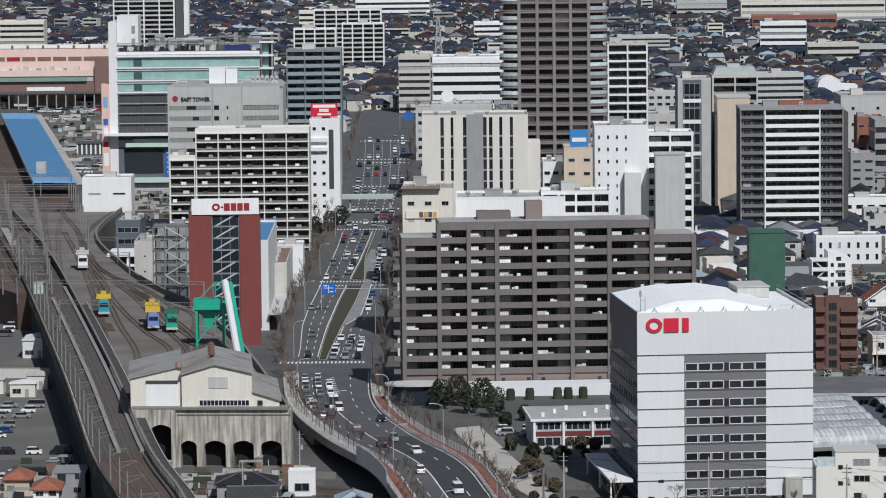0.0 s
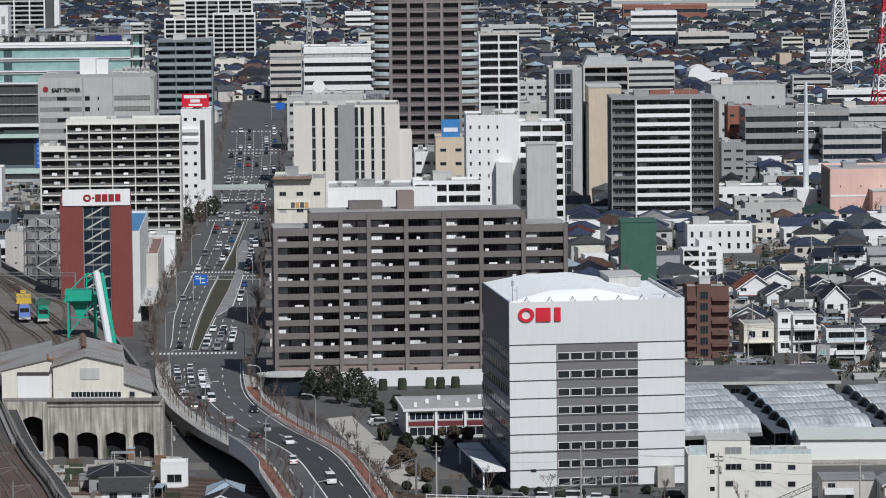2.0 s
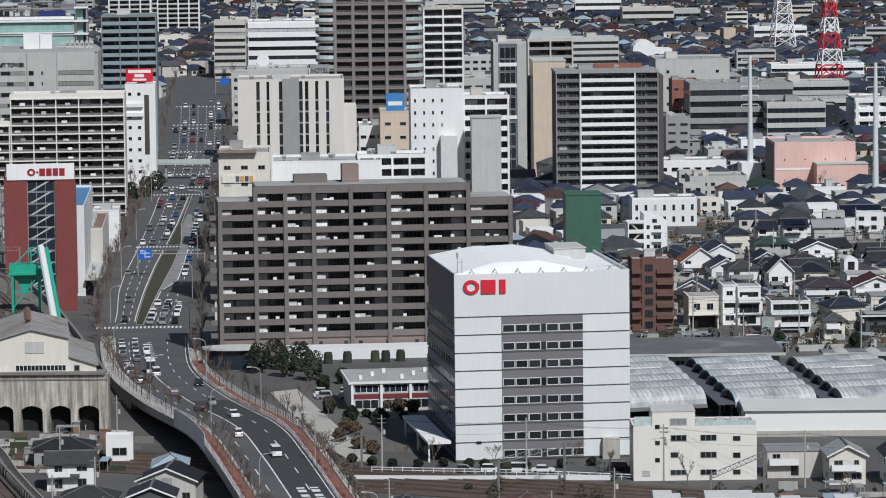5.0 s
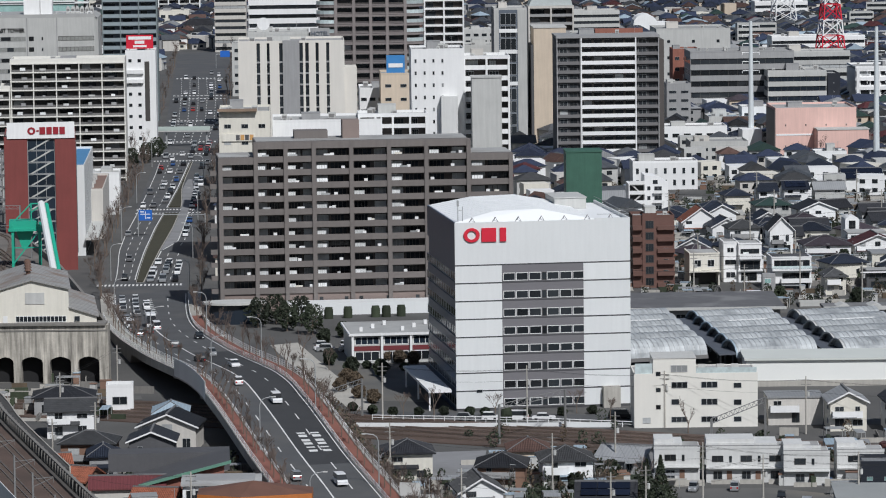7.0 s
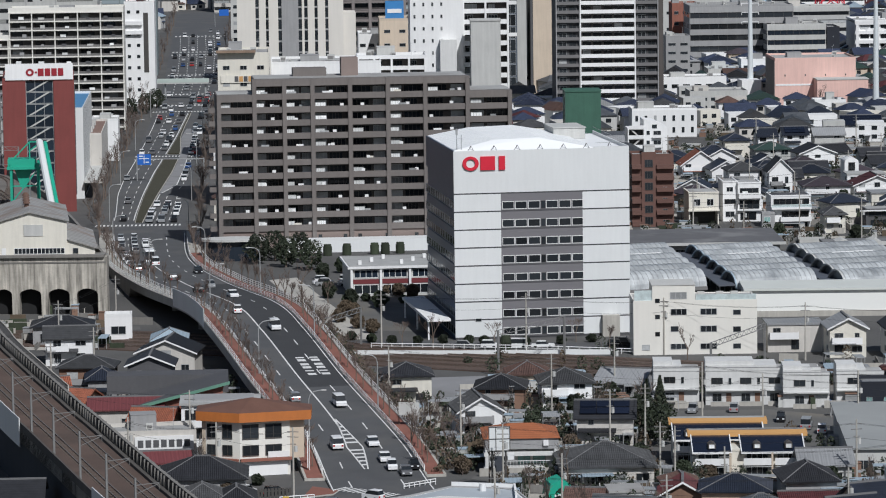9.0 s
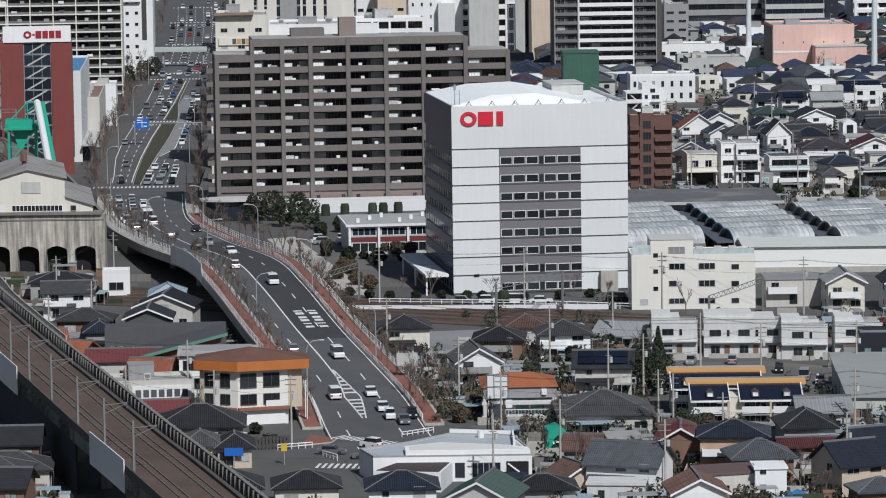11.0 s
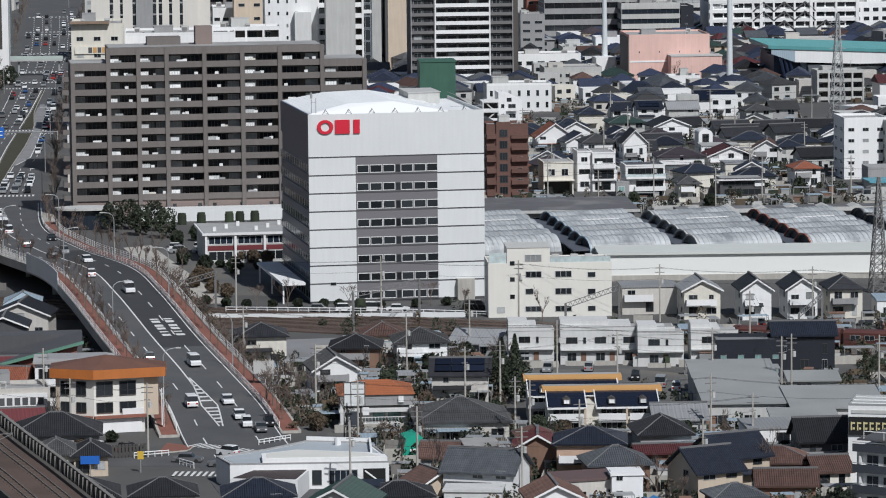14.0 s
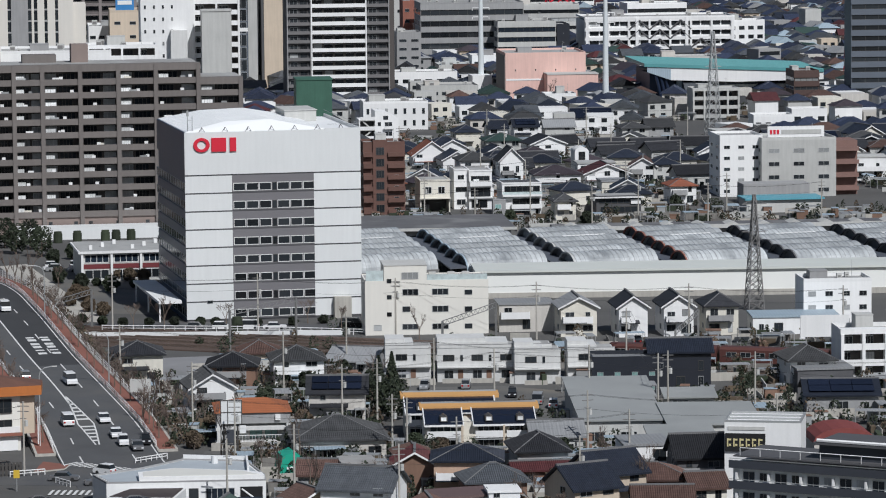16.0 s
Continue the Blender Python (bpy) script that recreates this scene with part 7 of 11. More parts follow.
KINDS = [
    house_kind("house", 9, 8, 5.8, WHITE, TILE_D, "hip", 1, balcony=True, label="white two-storey house with a dark tiled hip roof"),
    house_kind("house", 8, 9, 5.8, OFFWHITE, TILE_B, "front", 2, rise=2.4, balcony=True, label="cream house with a navy gabled roof"),
    house_kind("house", 10, 8, 5.6, BEIGE_L, TILE_G, "hip", 3, label="beige house with a grey tiled hip roof"),
    house_kind("house", 9, 7.5, 5.7, WHITE, TILE_D, "gable", 4, solar=True, label="white house with solar panels on a dark roof"),
    house_kind("house", 11, 8.5, 5.4, BROWN, TILE_D, "gable", 5, balcony=True, label="brown-walled house with a dark tiled roof"),
    house_kind("house", 9, 8, 5.6, GREY_L, TILE_BR, "hip", 6, balcony=True, label="light grey house with a brown tiled roof"),
    house_kind("house", 8.5, 8, 5.7, BEIGE, TILE_R, "hip", 7, label="tan house with a reddish tiled roof"),
    house_kind("house", 12, 9, 3.4, BEIGE_L, TILE_G, "hip", 8, rise=2.2, label="low old house with a broad grey tiled roof"),
    house_kind("house", 8, 8, 6.0, GREY_D, TILE_D, "front", 9, rise=1.6, label="charcoal house with a dark gabled roof"),
    house_kind("house", 9, 8, 6.2, WHITE, GREY_L, "flat", 10, balcony=True, label="white box-shaped house with a flat roof"),
    house_kind("house", 10, 7, 5.6, WHITE, TILE_B, "gable", 11, balcony=True, label="white house with a blue-black tiled roof"),
    house_kind("house", 7.5, 8.5, 5.8, OFFWHITE, TILE_D, "front", 12, rise=2.6, label="narrow cream house with a steep dark gable"),
    house_kind("house", 9, 7, 3.0, GREY_M, SHEET, "gable", 13, rise=1.2, label="grey shed with a sheet-metal roof"),
    house_kind("house", 9.5, 8, 5.7, BROWN, TILE_G, "hip", 14, balcony=True, label="dark brown timbered house with a grey roof"),
    house_kind("house", 9.5, 8, 3.7, OFFWHITE, TILE_B, "hip", 15, rise=2.1, label="low cream house with a navy tiled hip roof"),
    house_kind("house", 10, 7.5, 3.5, GREY_L, TILE_D, "gable", 16, rise=2.0, label="low grey house with a black tiled gable roof"),
    house_kind("house", 8, 8, 3.9, WHITE, TILE_B, "front", 17, rise=2.2, label="low white house with a navy gable facing the street"),
    house_kind("house", 9, 9, 3.6, BEIGE_L, TILE_P, "hip", 18, rise=2.2, label="low beige house with a purple-brown hip roof"),
]
FRESH = set(range(len(KINDS)))
USED = []
BLOCKED = []


def keep_clear(x0, x1, y0, y1):
    BLOCKED.append((x0, x1, y0, y1))


def free(x, y, r):
    if any(a - r < x < b + r and c - r < y < d + r for a, b, c, d in BLOCKED + OCC):
        return False
    return all((x - u) ** 2 + (y - v) ** 2 > (r + q) ** 2 * 0.72 for u, v, q in USED)


def road_gap(x, y):
    return min(math.hypot(x - p[0], y - p[1]) - p[3] for p, n in road_line[::3])


def via_gap(x, y):
    return min(math.hypot(x - p[0], y - p[1]) for p, n in via[::2])


def put_house(i, x, y, rz=0.0, group="houses of the neighbourhood"):
    if i in FRESH:
        FRESH.discard(i)
        h = KINDS[i]
        h.matrix_basis = pose(x, y, 0, 0, 0, rz)
    else:
        h = copy_thing(KINDS[i], pose(x, y, 0, 0, 0, rz))
    h["group"] = group
    USED.append((x, y, 5.2))
    return h


def house(x, y, rz, w, d, h, wall, roof, style, rise, label, balcony=False, solar=False):
    e = house_kind("house", w, d, h, wall, roof, style, len(USED) + 40, rise, balcony, solar, label)
    if y < 725 and style != "flat" and roof.name.endswith("tiles") and not solar:
        roof_tiles(e, w, d, h, rise, style, roof)
    e.location, e.rotation_euler = (x, y, 0), (0, 0, radians(rz))
    USED.append((x, y, 0.6 * max(w, d)))
    return e

# ---- houses of the foreground and the middle ground, one by one ----
house(-3.0, 696.4, 4, 8.3, 9.0, 5.2, OFFWHITE, TILE_D, "hip", 2.0, "cream two-storey house with a dark hip roof")
house(18.7, 709.9, 2, 7.0, 8.0, 3.2, BEIGE, TILE_BR, "hip", 2.0, "low house with a dull red hip roof")
house(13.5, 684.2, -4, 8.2, 9.0, 4.6, BROWN, TILE_D, "hip", 2.0, "dark timber house with a black tiled hip roof", balcony=True)
house(24.7, 688.3, 3, 8.8, 9.0, 4.8, WHITE, TILE_G, "hip", 2.2, "white house with a grey tiled hip roof", balcony=True)
house(36.2, 702.8, -18, 8.3, 12.0, 2.8, GREY_M, SHEET, "gable", 1.6, "grey sheds with sheet roofs by the railway")
house(8.9, 659.0, 8, 7.2, 9.0, 4.6, WHITE, TILE_G, "front", 2.2, "old white-gabled house with grey tiles", balcony=True)
house(29.9, 647.5, -4, 9.2, 8.0, 4.9, BEIGE_L, TILE_D, "gable", 2.2, "beige house with dark roof and broad solar panels", solar=True)
house(28.1, 612.1, 2, 14.1, 14.0, 3.2, BEIGE_L, TILE_G, "hip", 3.0, "low broad house with a large grey tiled roof")
house(29.2, 555.4, -20, 10.2, 8.5, 4.6, WHITE, TILE_S, "gable", 2.6, "white half-timbered house with a blue-grey tiled gable roof")
house(23.7, 579.4, -10, 5.0, 7.0, 2.8, BEIGE_L, TILE_BR, "gable", 1.6, "small old house with a brown roof")
house(29.8, 586.7, 4, 5.0, 6.0, 3.0, GREY_L, ROOFDECK, "flat", 0.5, "small grey flat-roofed house")
house(38.4, 589.8, 4, 5.0, 8.0, 3.4, BEIGE, TILE_BR, "hip", 1.6, "low tan house with a brown roof")
house(45.4, 573.8, -5, 9.7, 9.0, 5.4, SALMON_B, TILE_B, "hip", 2.0, "salmon-walled house with a navy tiled roof", balcony=True)
house(48.2, 563.5, 5, 8.6, 8.0, 3.9, BROWN, TILE_S, "hip", 2.3, "old low house with weathered grey tiles")
house(57.6, 592.4, 3, 7.7, 10.0, 3.6, GREY_M, TILE_D, "hip", 2.4, "low house with a wide dark hip roof")
house(61.7, 607.4, 1, 7.8, 8.0, 3.4, GREY_L, SHEET, "gable", 1.8, "grey house with a plain grey roof")
house(64.6, 562.0, 24, 8.0, 8.4, 5.0, BEIGE, TILE_B, "gable", 2.8, "beige house with a steep blue-black gable roof")
house(59.8, 551.6, 24, 7.2, 8.6, 4.8, BEIGE, TILE_B, "gable", 2.8, "beige house with a steep navy gable roof")
house(72.5, 583.5, 2, 7.0, 9.0, 5.6, WHITE, SHEET, "flat", 0.6, "white box house with a grey roof edge", balcony=True)
house(79.1, 573.5, 3, 7.2, 8.0, 5.2, GREY_D, TILE_D, "gable", 2.8, "black house with a dark roof and dormer", balcony=True)
house(71.6, 567.0, -3, 10.8, 9.0, 3.2, BROWN, TILE_BR, "hip", 2.0, "low house with dark green-brown roof")
house(78.5, 561.2, 6, 5.0, 7.0, 2.8, OFFWHITE, TILE_BR, "gable", 1.6, "small cream house with a brown tiled roof")
house(71.1, 757.5, 1, 10.5, 8.0, 5.2, BEIGE_L, SHEET, "flat", 0.5, "beige flat-roofed house pair with balconies", balcony=True)
house(80.2, 749.4, 2, 6.9, 9.0, 5.6, OFFWHITE, SHEET, "front", 1.8, "cream house with a pale grey gable roof", balcony=True)
house(90.3, 747.7, 2, 5.5, 10.0, 5.7, WHITE, TILE_D, "front", 2.0, "white house with a dark gable roof", balcony=True)
house(99.0, 748.1, 2, 5.7, 10.0, 5.7, WHITE, TILE_D, "front", 2.0, "white house with a black gable roof", balcony=True)
house(107.4, 748.0, 2, 6.2, 9.0, 5.5, OFFWHITE, TILE_D, "hip", 2.2, "pale house with a charcoal hip roof", balcony=True)
house(112.2, 675.3, 4, 7.8, 10.0, 5.0, WHITE, TILE_G, "hip", 2.2, "white house with a grey hip roof", balcony=True)
house(113.9, 670.8, 3, 9.7, 9.0, 4.0, GREY_D, SHEET, "flat", 0.5, "black flat-roofed house beside the workshops")
house(121.5, 746.0, -2, 16.4, 9.0, 3.4, WHITE, BLUEGREY, "flat", 0.4, "long low white house with a blue roof edge")
house(113.0, 646.0, -4, 11.8, 10.0, 3.4, GREY_M, TILE_B, "gable", 1.8, "long grey house with solar panels on its roof", solar=True)
house(-48.1, 750.5, 2, 6.2, 9.0, 4.8, WHITE, BLUEGREY, "hip", 1.9, "white house with a pale blue-grey sheet roof")
house(-67.4, 753.0, 4, 8.9, 9.0, 5.2, WHITE, TILE_G, "gable", 1.6, "white house with a grey roof below the railway wall", balcony=True)
house(-47.2, 736.0, -6, 10.8, 9.0, 4.6, BEIGE_L, TILE_D, "front", 2.2, "house with a black tiled gable roof")
house(-57.1, 700.9, 5, 5.0, 8.0, 4.6, GREY_M, TILE_B, "hip", 1.8, "house with a navy hip roof")
house(-65.8, 694.8, 12, 6.0, 8.0, 3.6, BEIGE, TILE_R, "gable", 1.8, "low house with weathered orange tiles")
house(-59.3, 680.6, -20, 4.6, 8.0, 3.6, BROWN, TILE_R, "gable", 1.8, "house with an orange-brown tiled roof")
house(-50.7, 671.9, 3, 12.1, 8.0, 3.8, BEIGE_L, MAROON, "gable", 1.3, "low house with a brown-red roof")
house(-34.1, 603.5, 2, 13.1, 11.0, 3.4, GREY_M, TILE_D, "hip", 2.8, "low house with a wide black tiled roof")
house(-33.1, 585.0, 4, 6.2, 8.0, 3.2, OFFWHITE, TILE_G, "hip", 2.0, "small cream house with a grey roof")
house(-28.0, 584.7, 3, 5.0, 8.0, 3.0, BEIGE, TILE_D, "hip", 1.8, "small house with a dark roof")
house(-26.8, 548.1, 3, 8.1, 9.0, 3.4, GREY_M, TILE_D, "hip", 2.2, "small house with a charcoal hip roof")
house(-16.4, 549.4, 3, 8.8, 8.0, 3.1, OFFWHITE, TILE_D, "hip", 2.0, "small cream house with a dark hip roof by the crossing")
house(-3.0, 538.4, 2, 9.2, 8.0, 4.7, WHITE, TILE_B, "hip", 2.0, "white house with a dark blue hip roof")
house(8.4, 529.0, -14, 8.6, 10.0, 5.0, GREY_L, TILE_GN, "front", 2.3, "house with a dark green tiled gable roof")
house(-71.2, 781.9, 3, 11.5, 9.0, 3.6, GREY_M, TILE_D, "hip", 1.8, "low house with a dark roof beside the depot")
house(-107.1, 788.0, 3, 6.3, 9.0, 5.0, GREY_M, SHEET, "flat", 0.6, "grey house below the viaduct")
house(-117.9, 789.7, 2, 5.0, 8.0, 3.4, BEIGE, TILE_R, "hip", 1.8, "low house with an orange tiled roof")
house(-108.8, 766.2, 3, 5.0, 8.0, 5.0, WHITE, TILE_R, "hip", 1.8, "white house with an orange tiled roof", balcony=True)
house(77.4, 1103.0, 4, 10.4, 9.0, 4.4, WHITE, TILE_R, "front", 3.8, "white house with a broad orange gable roof", balcony=True)
house(95.6, 1058.0, 4, 6.2, 8.0, 6.4, WHITE, TILE_D, "front", 3.4, "white timber-framed house with a steep gable", balcony=True)
house(92.6, 1167.9, 6, 7.4, 9.0, 5.4, OFFWHITE, TILE_B, "hip", 2.0, "pale house with a navy roof", balcony=True)
house(87.1, 1075.0, 6, 8.3, 9.0, 5.2, WHITE, TILE_G, "hip", 2.2, "white house with a grey hip roof", balcony=True)
house(105.6, 1036.0, 3, 12.0, 11.0, 4.7, WHITE, TILE_P, "hip", 2.2, "white house with a broad purple-brown hip roof", balcony=True)
house(118.2, 1054.9, 2, 10.1, 7.0, 5.6, WHITE, ROOFDECK, "flat", 0.4, "white house with an arched tower front", balcony=True)
house(119.0, 1040.0, 4, 12.0, 10.0, 4.4, WHITE, TILE_M, "front", 2.4, "white house with a dark red gable roof", balcony=True)
house(119.3, 1015.6, 3, 8.7, 8.0, 4.4, OFFWHITE, SHEET, "flat", 0.4, "cream house with a flat sheet roof")
house(100.4, 965.1, 3, 5.0, 8.0, 4.4, OFFWHITE, TILE_G, "hip", 1.8, "small pale house with a grey roof", balcony=True)
house(131.5, 1056.7, -8, 7.1, 9.0, 4.6, WHITE, TILE_BR, "front", 2.2, "white house with a purple-brown roof", balcony=True)
house(136.8, 1056.4, 5, 7.0, 9.0, 5.0, GREY_L, TILE_B, "hip", 1.8, "grey house with a navy roof")
house(133.4, 996.8, 6, 6.6, 8.0, 4.8, WHITE, TILE_R, "hip", 1.8, "white house with a red roof", balcony=True)
house(111.6, 1126.5, 12, 10.2, 9.0, 5.2, WHITE, TILE_D, "front", 2.0, "white house with dark roof and long balcony", balcony=True)
house(101.0, 1143.6, 4, 10.1, 10.0, 4.8, GREY_L, TILE_GN, "hip", 2.0, "house with a green tiled roof")
house(102.9, 1182.9, 6, 5.5, 8.0, 5.2, WHITE, TILE_B, "gable", 2.0, "white house with a blue-black roof")
house(112.1, 1190.2, 4, 7.2, 8.0, 5.0, WHITE, TILE_B, "gable", 2.0, "white house with solar roof", solar=True)
house(137.3, 1237.8, 3, 11.9, 10.0, 4.0, WHITE, SOLAR, "gable", 2.4, "low building with a large solar roof")
house(122.4, 1190.9, 2, 8.9, 8.0, 4.8, GREY_L, SHEET, "gable", 1.8, "grey house with a ribbed sheet roof")
house(143.4, 1178.4, 6, 8.0, 9.0, 5.0, GREY_L, TILE_G, "hip", 1.8, "grey house with a dark hip roof")
house(139.2, 1147.6, -10, 8.7, 9.0, 4.2, OFFWHITE, TILE_G, "front", 1.8, "cream house with a low grey gable")
house(151.7, 1183.4, 3, 8.0, 9.0, 5.0, GREY_M, TILE_G, "gable", 2.0, "grey house with a plain grey roof")

# ---- the front row behind the market ----


def banded_house(x, y, w, d, h, rz, wall, bands, label, roof=None, extras=()):
    """A flat-roofed house whose front is made of bands: (x0, x1, z0, z1, what); what: glass, rail, recess, grey, ledge."""
    e = thing("house", x, y, 0, rz, label, "house")
    cut = max([b[3] for b in bands if b[4] == "open"] or [0.0])
    if cut:
        part("wall", Shape().box(0, w, 0, d, cut, h).box(0, 0.3, 0, d, 0, cut).box(w - 0.3, w, 0, d, 0, cut).box(0.3, w - 0.3, d * 0.5, d, 0, cut), wall, e)
    else:
        part("wall", Shape().box(0, w, 0, d, 0, h), wall, e)
    part("roof", Shape().box(0.25, w - 0.25, 0.25, d - 0.25, h, h + 0.08), roof or ROOFDECK, e)
    part("coping", Shape().box(-0.1, w + 0.1, -0.12, 0.25, h - 0.05, h + 0.3).box(-0.1, 0.25, 0.25, d, h, h + 0.3).box(w - 0.25, w + 0.1, 0.25, d, h, h + 0.3), wall, e)
    for x0, x1, z0, z1, what in bands:
        if what == "glass":
            window(e, x0, z0, x1 - x0, z1 - z0, 0, GLASS, DARKFRAME, max(0, int((x1 - x0) / 1.4) - 1))
        elif what == "pane":
            window(e, x0, z0, x1 - x0, z1 - z0, 0, GLASS, FRAME_W, 1)
        elif what == "rail":
            part("balcony", Shape().box(x0, x1, -1.4, -1.25, z0, z1).box(x0, x1, -1.25, 0, z0, z0 + 0.18).box(x0, x0 + 0.15, -1.25, 0, z0 + 0.18, z1).box(x1 - 0.15, x1, -1.25, 0, z0 + 0.18, z1), wall, e)
        elif what == "glassrail":
            part("balcony_glass", Shape().box(x0, x1, -1.38, -1.3, z0, z1), mat("pale_rail_glass", (0.60, 0.64, 0.63)), e, "pale glass balcony rail")
        elif what == "ledge":
            part("ledge", Shape().box(x0, x1, -0.8, -0.004, z0, z1), wall, e)
        elif what == "grey":
            part("grey_bay", Shape().box(x0, x1, -2.2, -0.004, z0, z1), GREY_M, e, "charcoal grey front bay")
            window(e, x0 + 0.5, z0 + (z1 - z0) * 0.45, (x1 - x0) * 0.5, (z1 - z0) * 0.3, -2.2, GLASS_GREEN, FRAME_W, 1)
    for name, shape, mt in extras:
        part(name, shape, mt, e)
    return e


# a dark sheet before the garage's cream back wall paints the shade inside
banded_house(66.6, 984, 7.5, 11, 7.9, 3, OFFWHITE, ((0.3, 7.2, 0, 3.3, "open"), (-0.2, 7.7, 3.4, 3.7, "ledge"), (1.2, 2.9, 4.6, 6.5, "pane"), (4.5, 6.2, 4.6, 6.5, "pane")), "cream house over an open garage",
             extras=(("garage_back", Shape().box(0.3, 7.2, 5.3, 5.45, 0, 3.3), DARKFRAME), ("shelf", Shape().box(0.8, 2.6, 3.0, 4.4, 0, 1.6), STEEL_D)))
banded_house(75.6, 991, 3.6, 9, 9.9, 3, WHITE, ((0.9, 2.6, 7.4, 8.7, "pane"), (0.4, 3.2, 4.4, 5.6, "glass"), (0.6, 3.0, 1.0, 2.6, "pane")), "narrow white house tower with three storeys")
banded_house(79.3, 990, 5.8, 9, 9.6, 3, WHITE, ((0.5, 5.2, 7.2, 8.4, "glass"), (0.1, 5.7, 5.9, 7.1, "rail"), (0.4, 5.4, 3.2, 5.4, "glass"), (-0.2, 6.0, 2.8, 3.1, "ledge"), (0.6, 4.6, 0.4, 2.4, "glass")), "white three-storey house with strip balconies",
             extras=(("laundry", Shape().box(1.0, 2.4, -1.0, -0.95, 6.9, 7.7), LACE),))
banded_house(86.0, 972, 9.8, 9, 8.0, 3, WHITE, ((0.6, 9.4, 5.6, 7.4, "glass"), (0.0, 9.8, 4.9, 5.4, "rail"), (0.0, 9.8, 5.4, 6.1, "glassrail"), (2.6, 9.3, 2.6, 4.3, "glass"), (2.2, 9.8, 1.9, 3.0, "rail"), (0.6, 9.0, 0.1, 1.7, "glass"), (-2.6, 0.6, 0, 4.4, "grey")), "modern white house with broad balconies and a grey bay", roof=GREY_D)
banded_house(109.4, 972.5, 11.2, 9, 4.3, 3, GREY_D, ((0.6, 8.4, 2.6, 3.9, "glass"), (-0.6, 11.6, 4.0, 4.35, "ledge"), (1.0, 10.2, 0.4, 1.9, "glass")), "long black house with a white roof edge",
             extras=(("white_edge", Shape().box(-1.6, 11.8, -1.0, -0.82, 4.05, 4.4), WHITE), ("white_bay", Shape().box(8.6, 11.0, -0.3, -0.02, 2.5, 3.7), WHITE)))
at_ = thing("house", 113.6, 1061, 0, 3, "narrow white house tower with an arched top", "house")
arch = [(0, 0), (3.8, 0), (3.8, 8.0)] + [(1.9 + 1.9 * math.cos(math.pi * k / 8), 8.0 + 1.2 * math.sin(math.pi * k / 8)) for k in range(1, 8)] + [(0, 8.0)]
part("wall", Shape().extrude_y(arch, 0, 7), WHITE, at_)
window(at_, 1.0, 5.8, 1.8, 2.2, 0, GLASS, DARKFRAME, 1)
window(at_, 0.8, 1.2, 1.2, 1.6, 0, GLASS, FRAME, 1)


def zigzag_flats(x, y, rz):
    """White flats with an open zigzag stair at one end and a sloping parapet."""
    e = thing("apartment_house", x, y, 0, rz, "white four-storey flats with an open zigzag stair", "apartment house")
    w, d, h = 11.2, 10, 11.6
    part("wall", Shape().extrude_y([(4.4, 0), (w, 0), (w, h), (7.8, h + 1.7), (4.4, h + 2.2)], 0, d).box(0.0, 4.4, 2.6, d, 0, h - 0.4), WHITE, e)
    part("stair_end", Shape().box(-0.2, 0.1, 0, 2.6, 0, h - 0.4), WHITE, e)
    for i in range(4):
        z = 2.8 * i
        part("landing", Shape().box(0.1, 4.4, 0, 2.6, z + 2.5, z + 2.75), GREY_L, e)
        part("stair_flight", Shape().extrude_y([(0.4, z), (1.0, z), (3.9, z + 2.6), (3.3, z + 2.6)] if i % 2 == 0 else [(3.3, z), (3.9, z), (1.0, z + 2.6), (0.4, z + 2.6)], 0.4, 1.2), GREY_L, e)
        part("rail", Shape().box(0.1, 4.4, 0.02, 0.12, z + 2.75, z + 3.7), WHITE, e)
        # charcoal sheet on the white wall behind the stair, painted as its shade
        part("dark_back", Shape().box(0.3, 4.3, 2.5, 2.59, z + 0.2, z + 2.4), GREY_D, e)
        window(e, 5.2, z + 1.0, 0.9, 1.1, 0, GLASS, DARKFRAME, 0)
        window(e, 7.2, z + 0.9, 2.2, 1.2, 0, GLASS, FRAME, 1)
        part("balcony", Shape().box(6.9, 9.6, -0.9, -0.78, z + 0.1, z + 0.9).box(6.9, 9.6, -0.78, 0, z + 0.1, z + 0.2), WHITE, e)
    window(e, 6.8, h - 0.4, 1.4, 1.1, 0, GLASS, DARKFRAME, 0)
    return e


zigzag_flats(60.0, 1141, 3)
for x0, x1, y0, y1 in ((58, 73, 1138, 1153), (65, 97, 968, 1003), (107, 122, 968, 984), (112, 119, 1058, 1070)):
    keep_clear(x0, x1, y0, y1)

# ---- particular buildings of the foreground ----


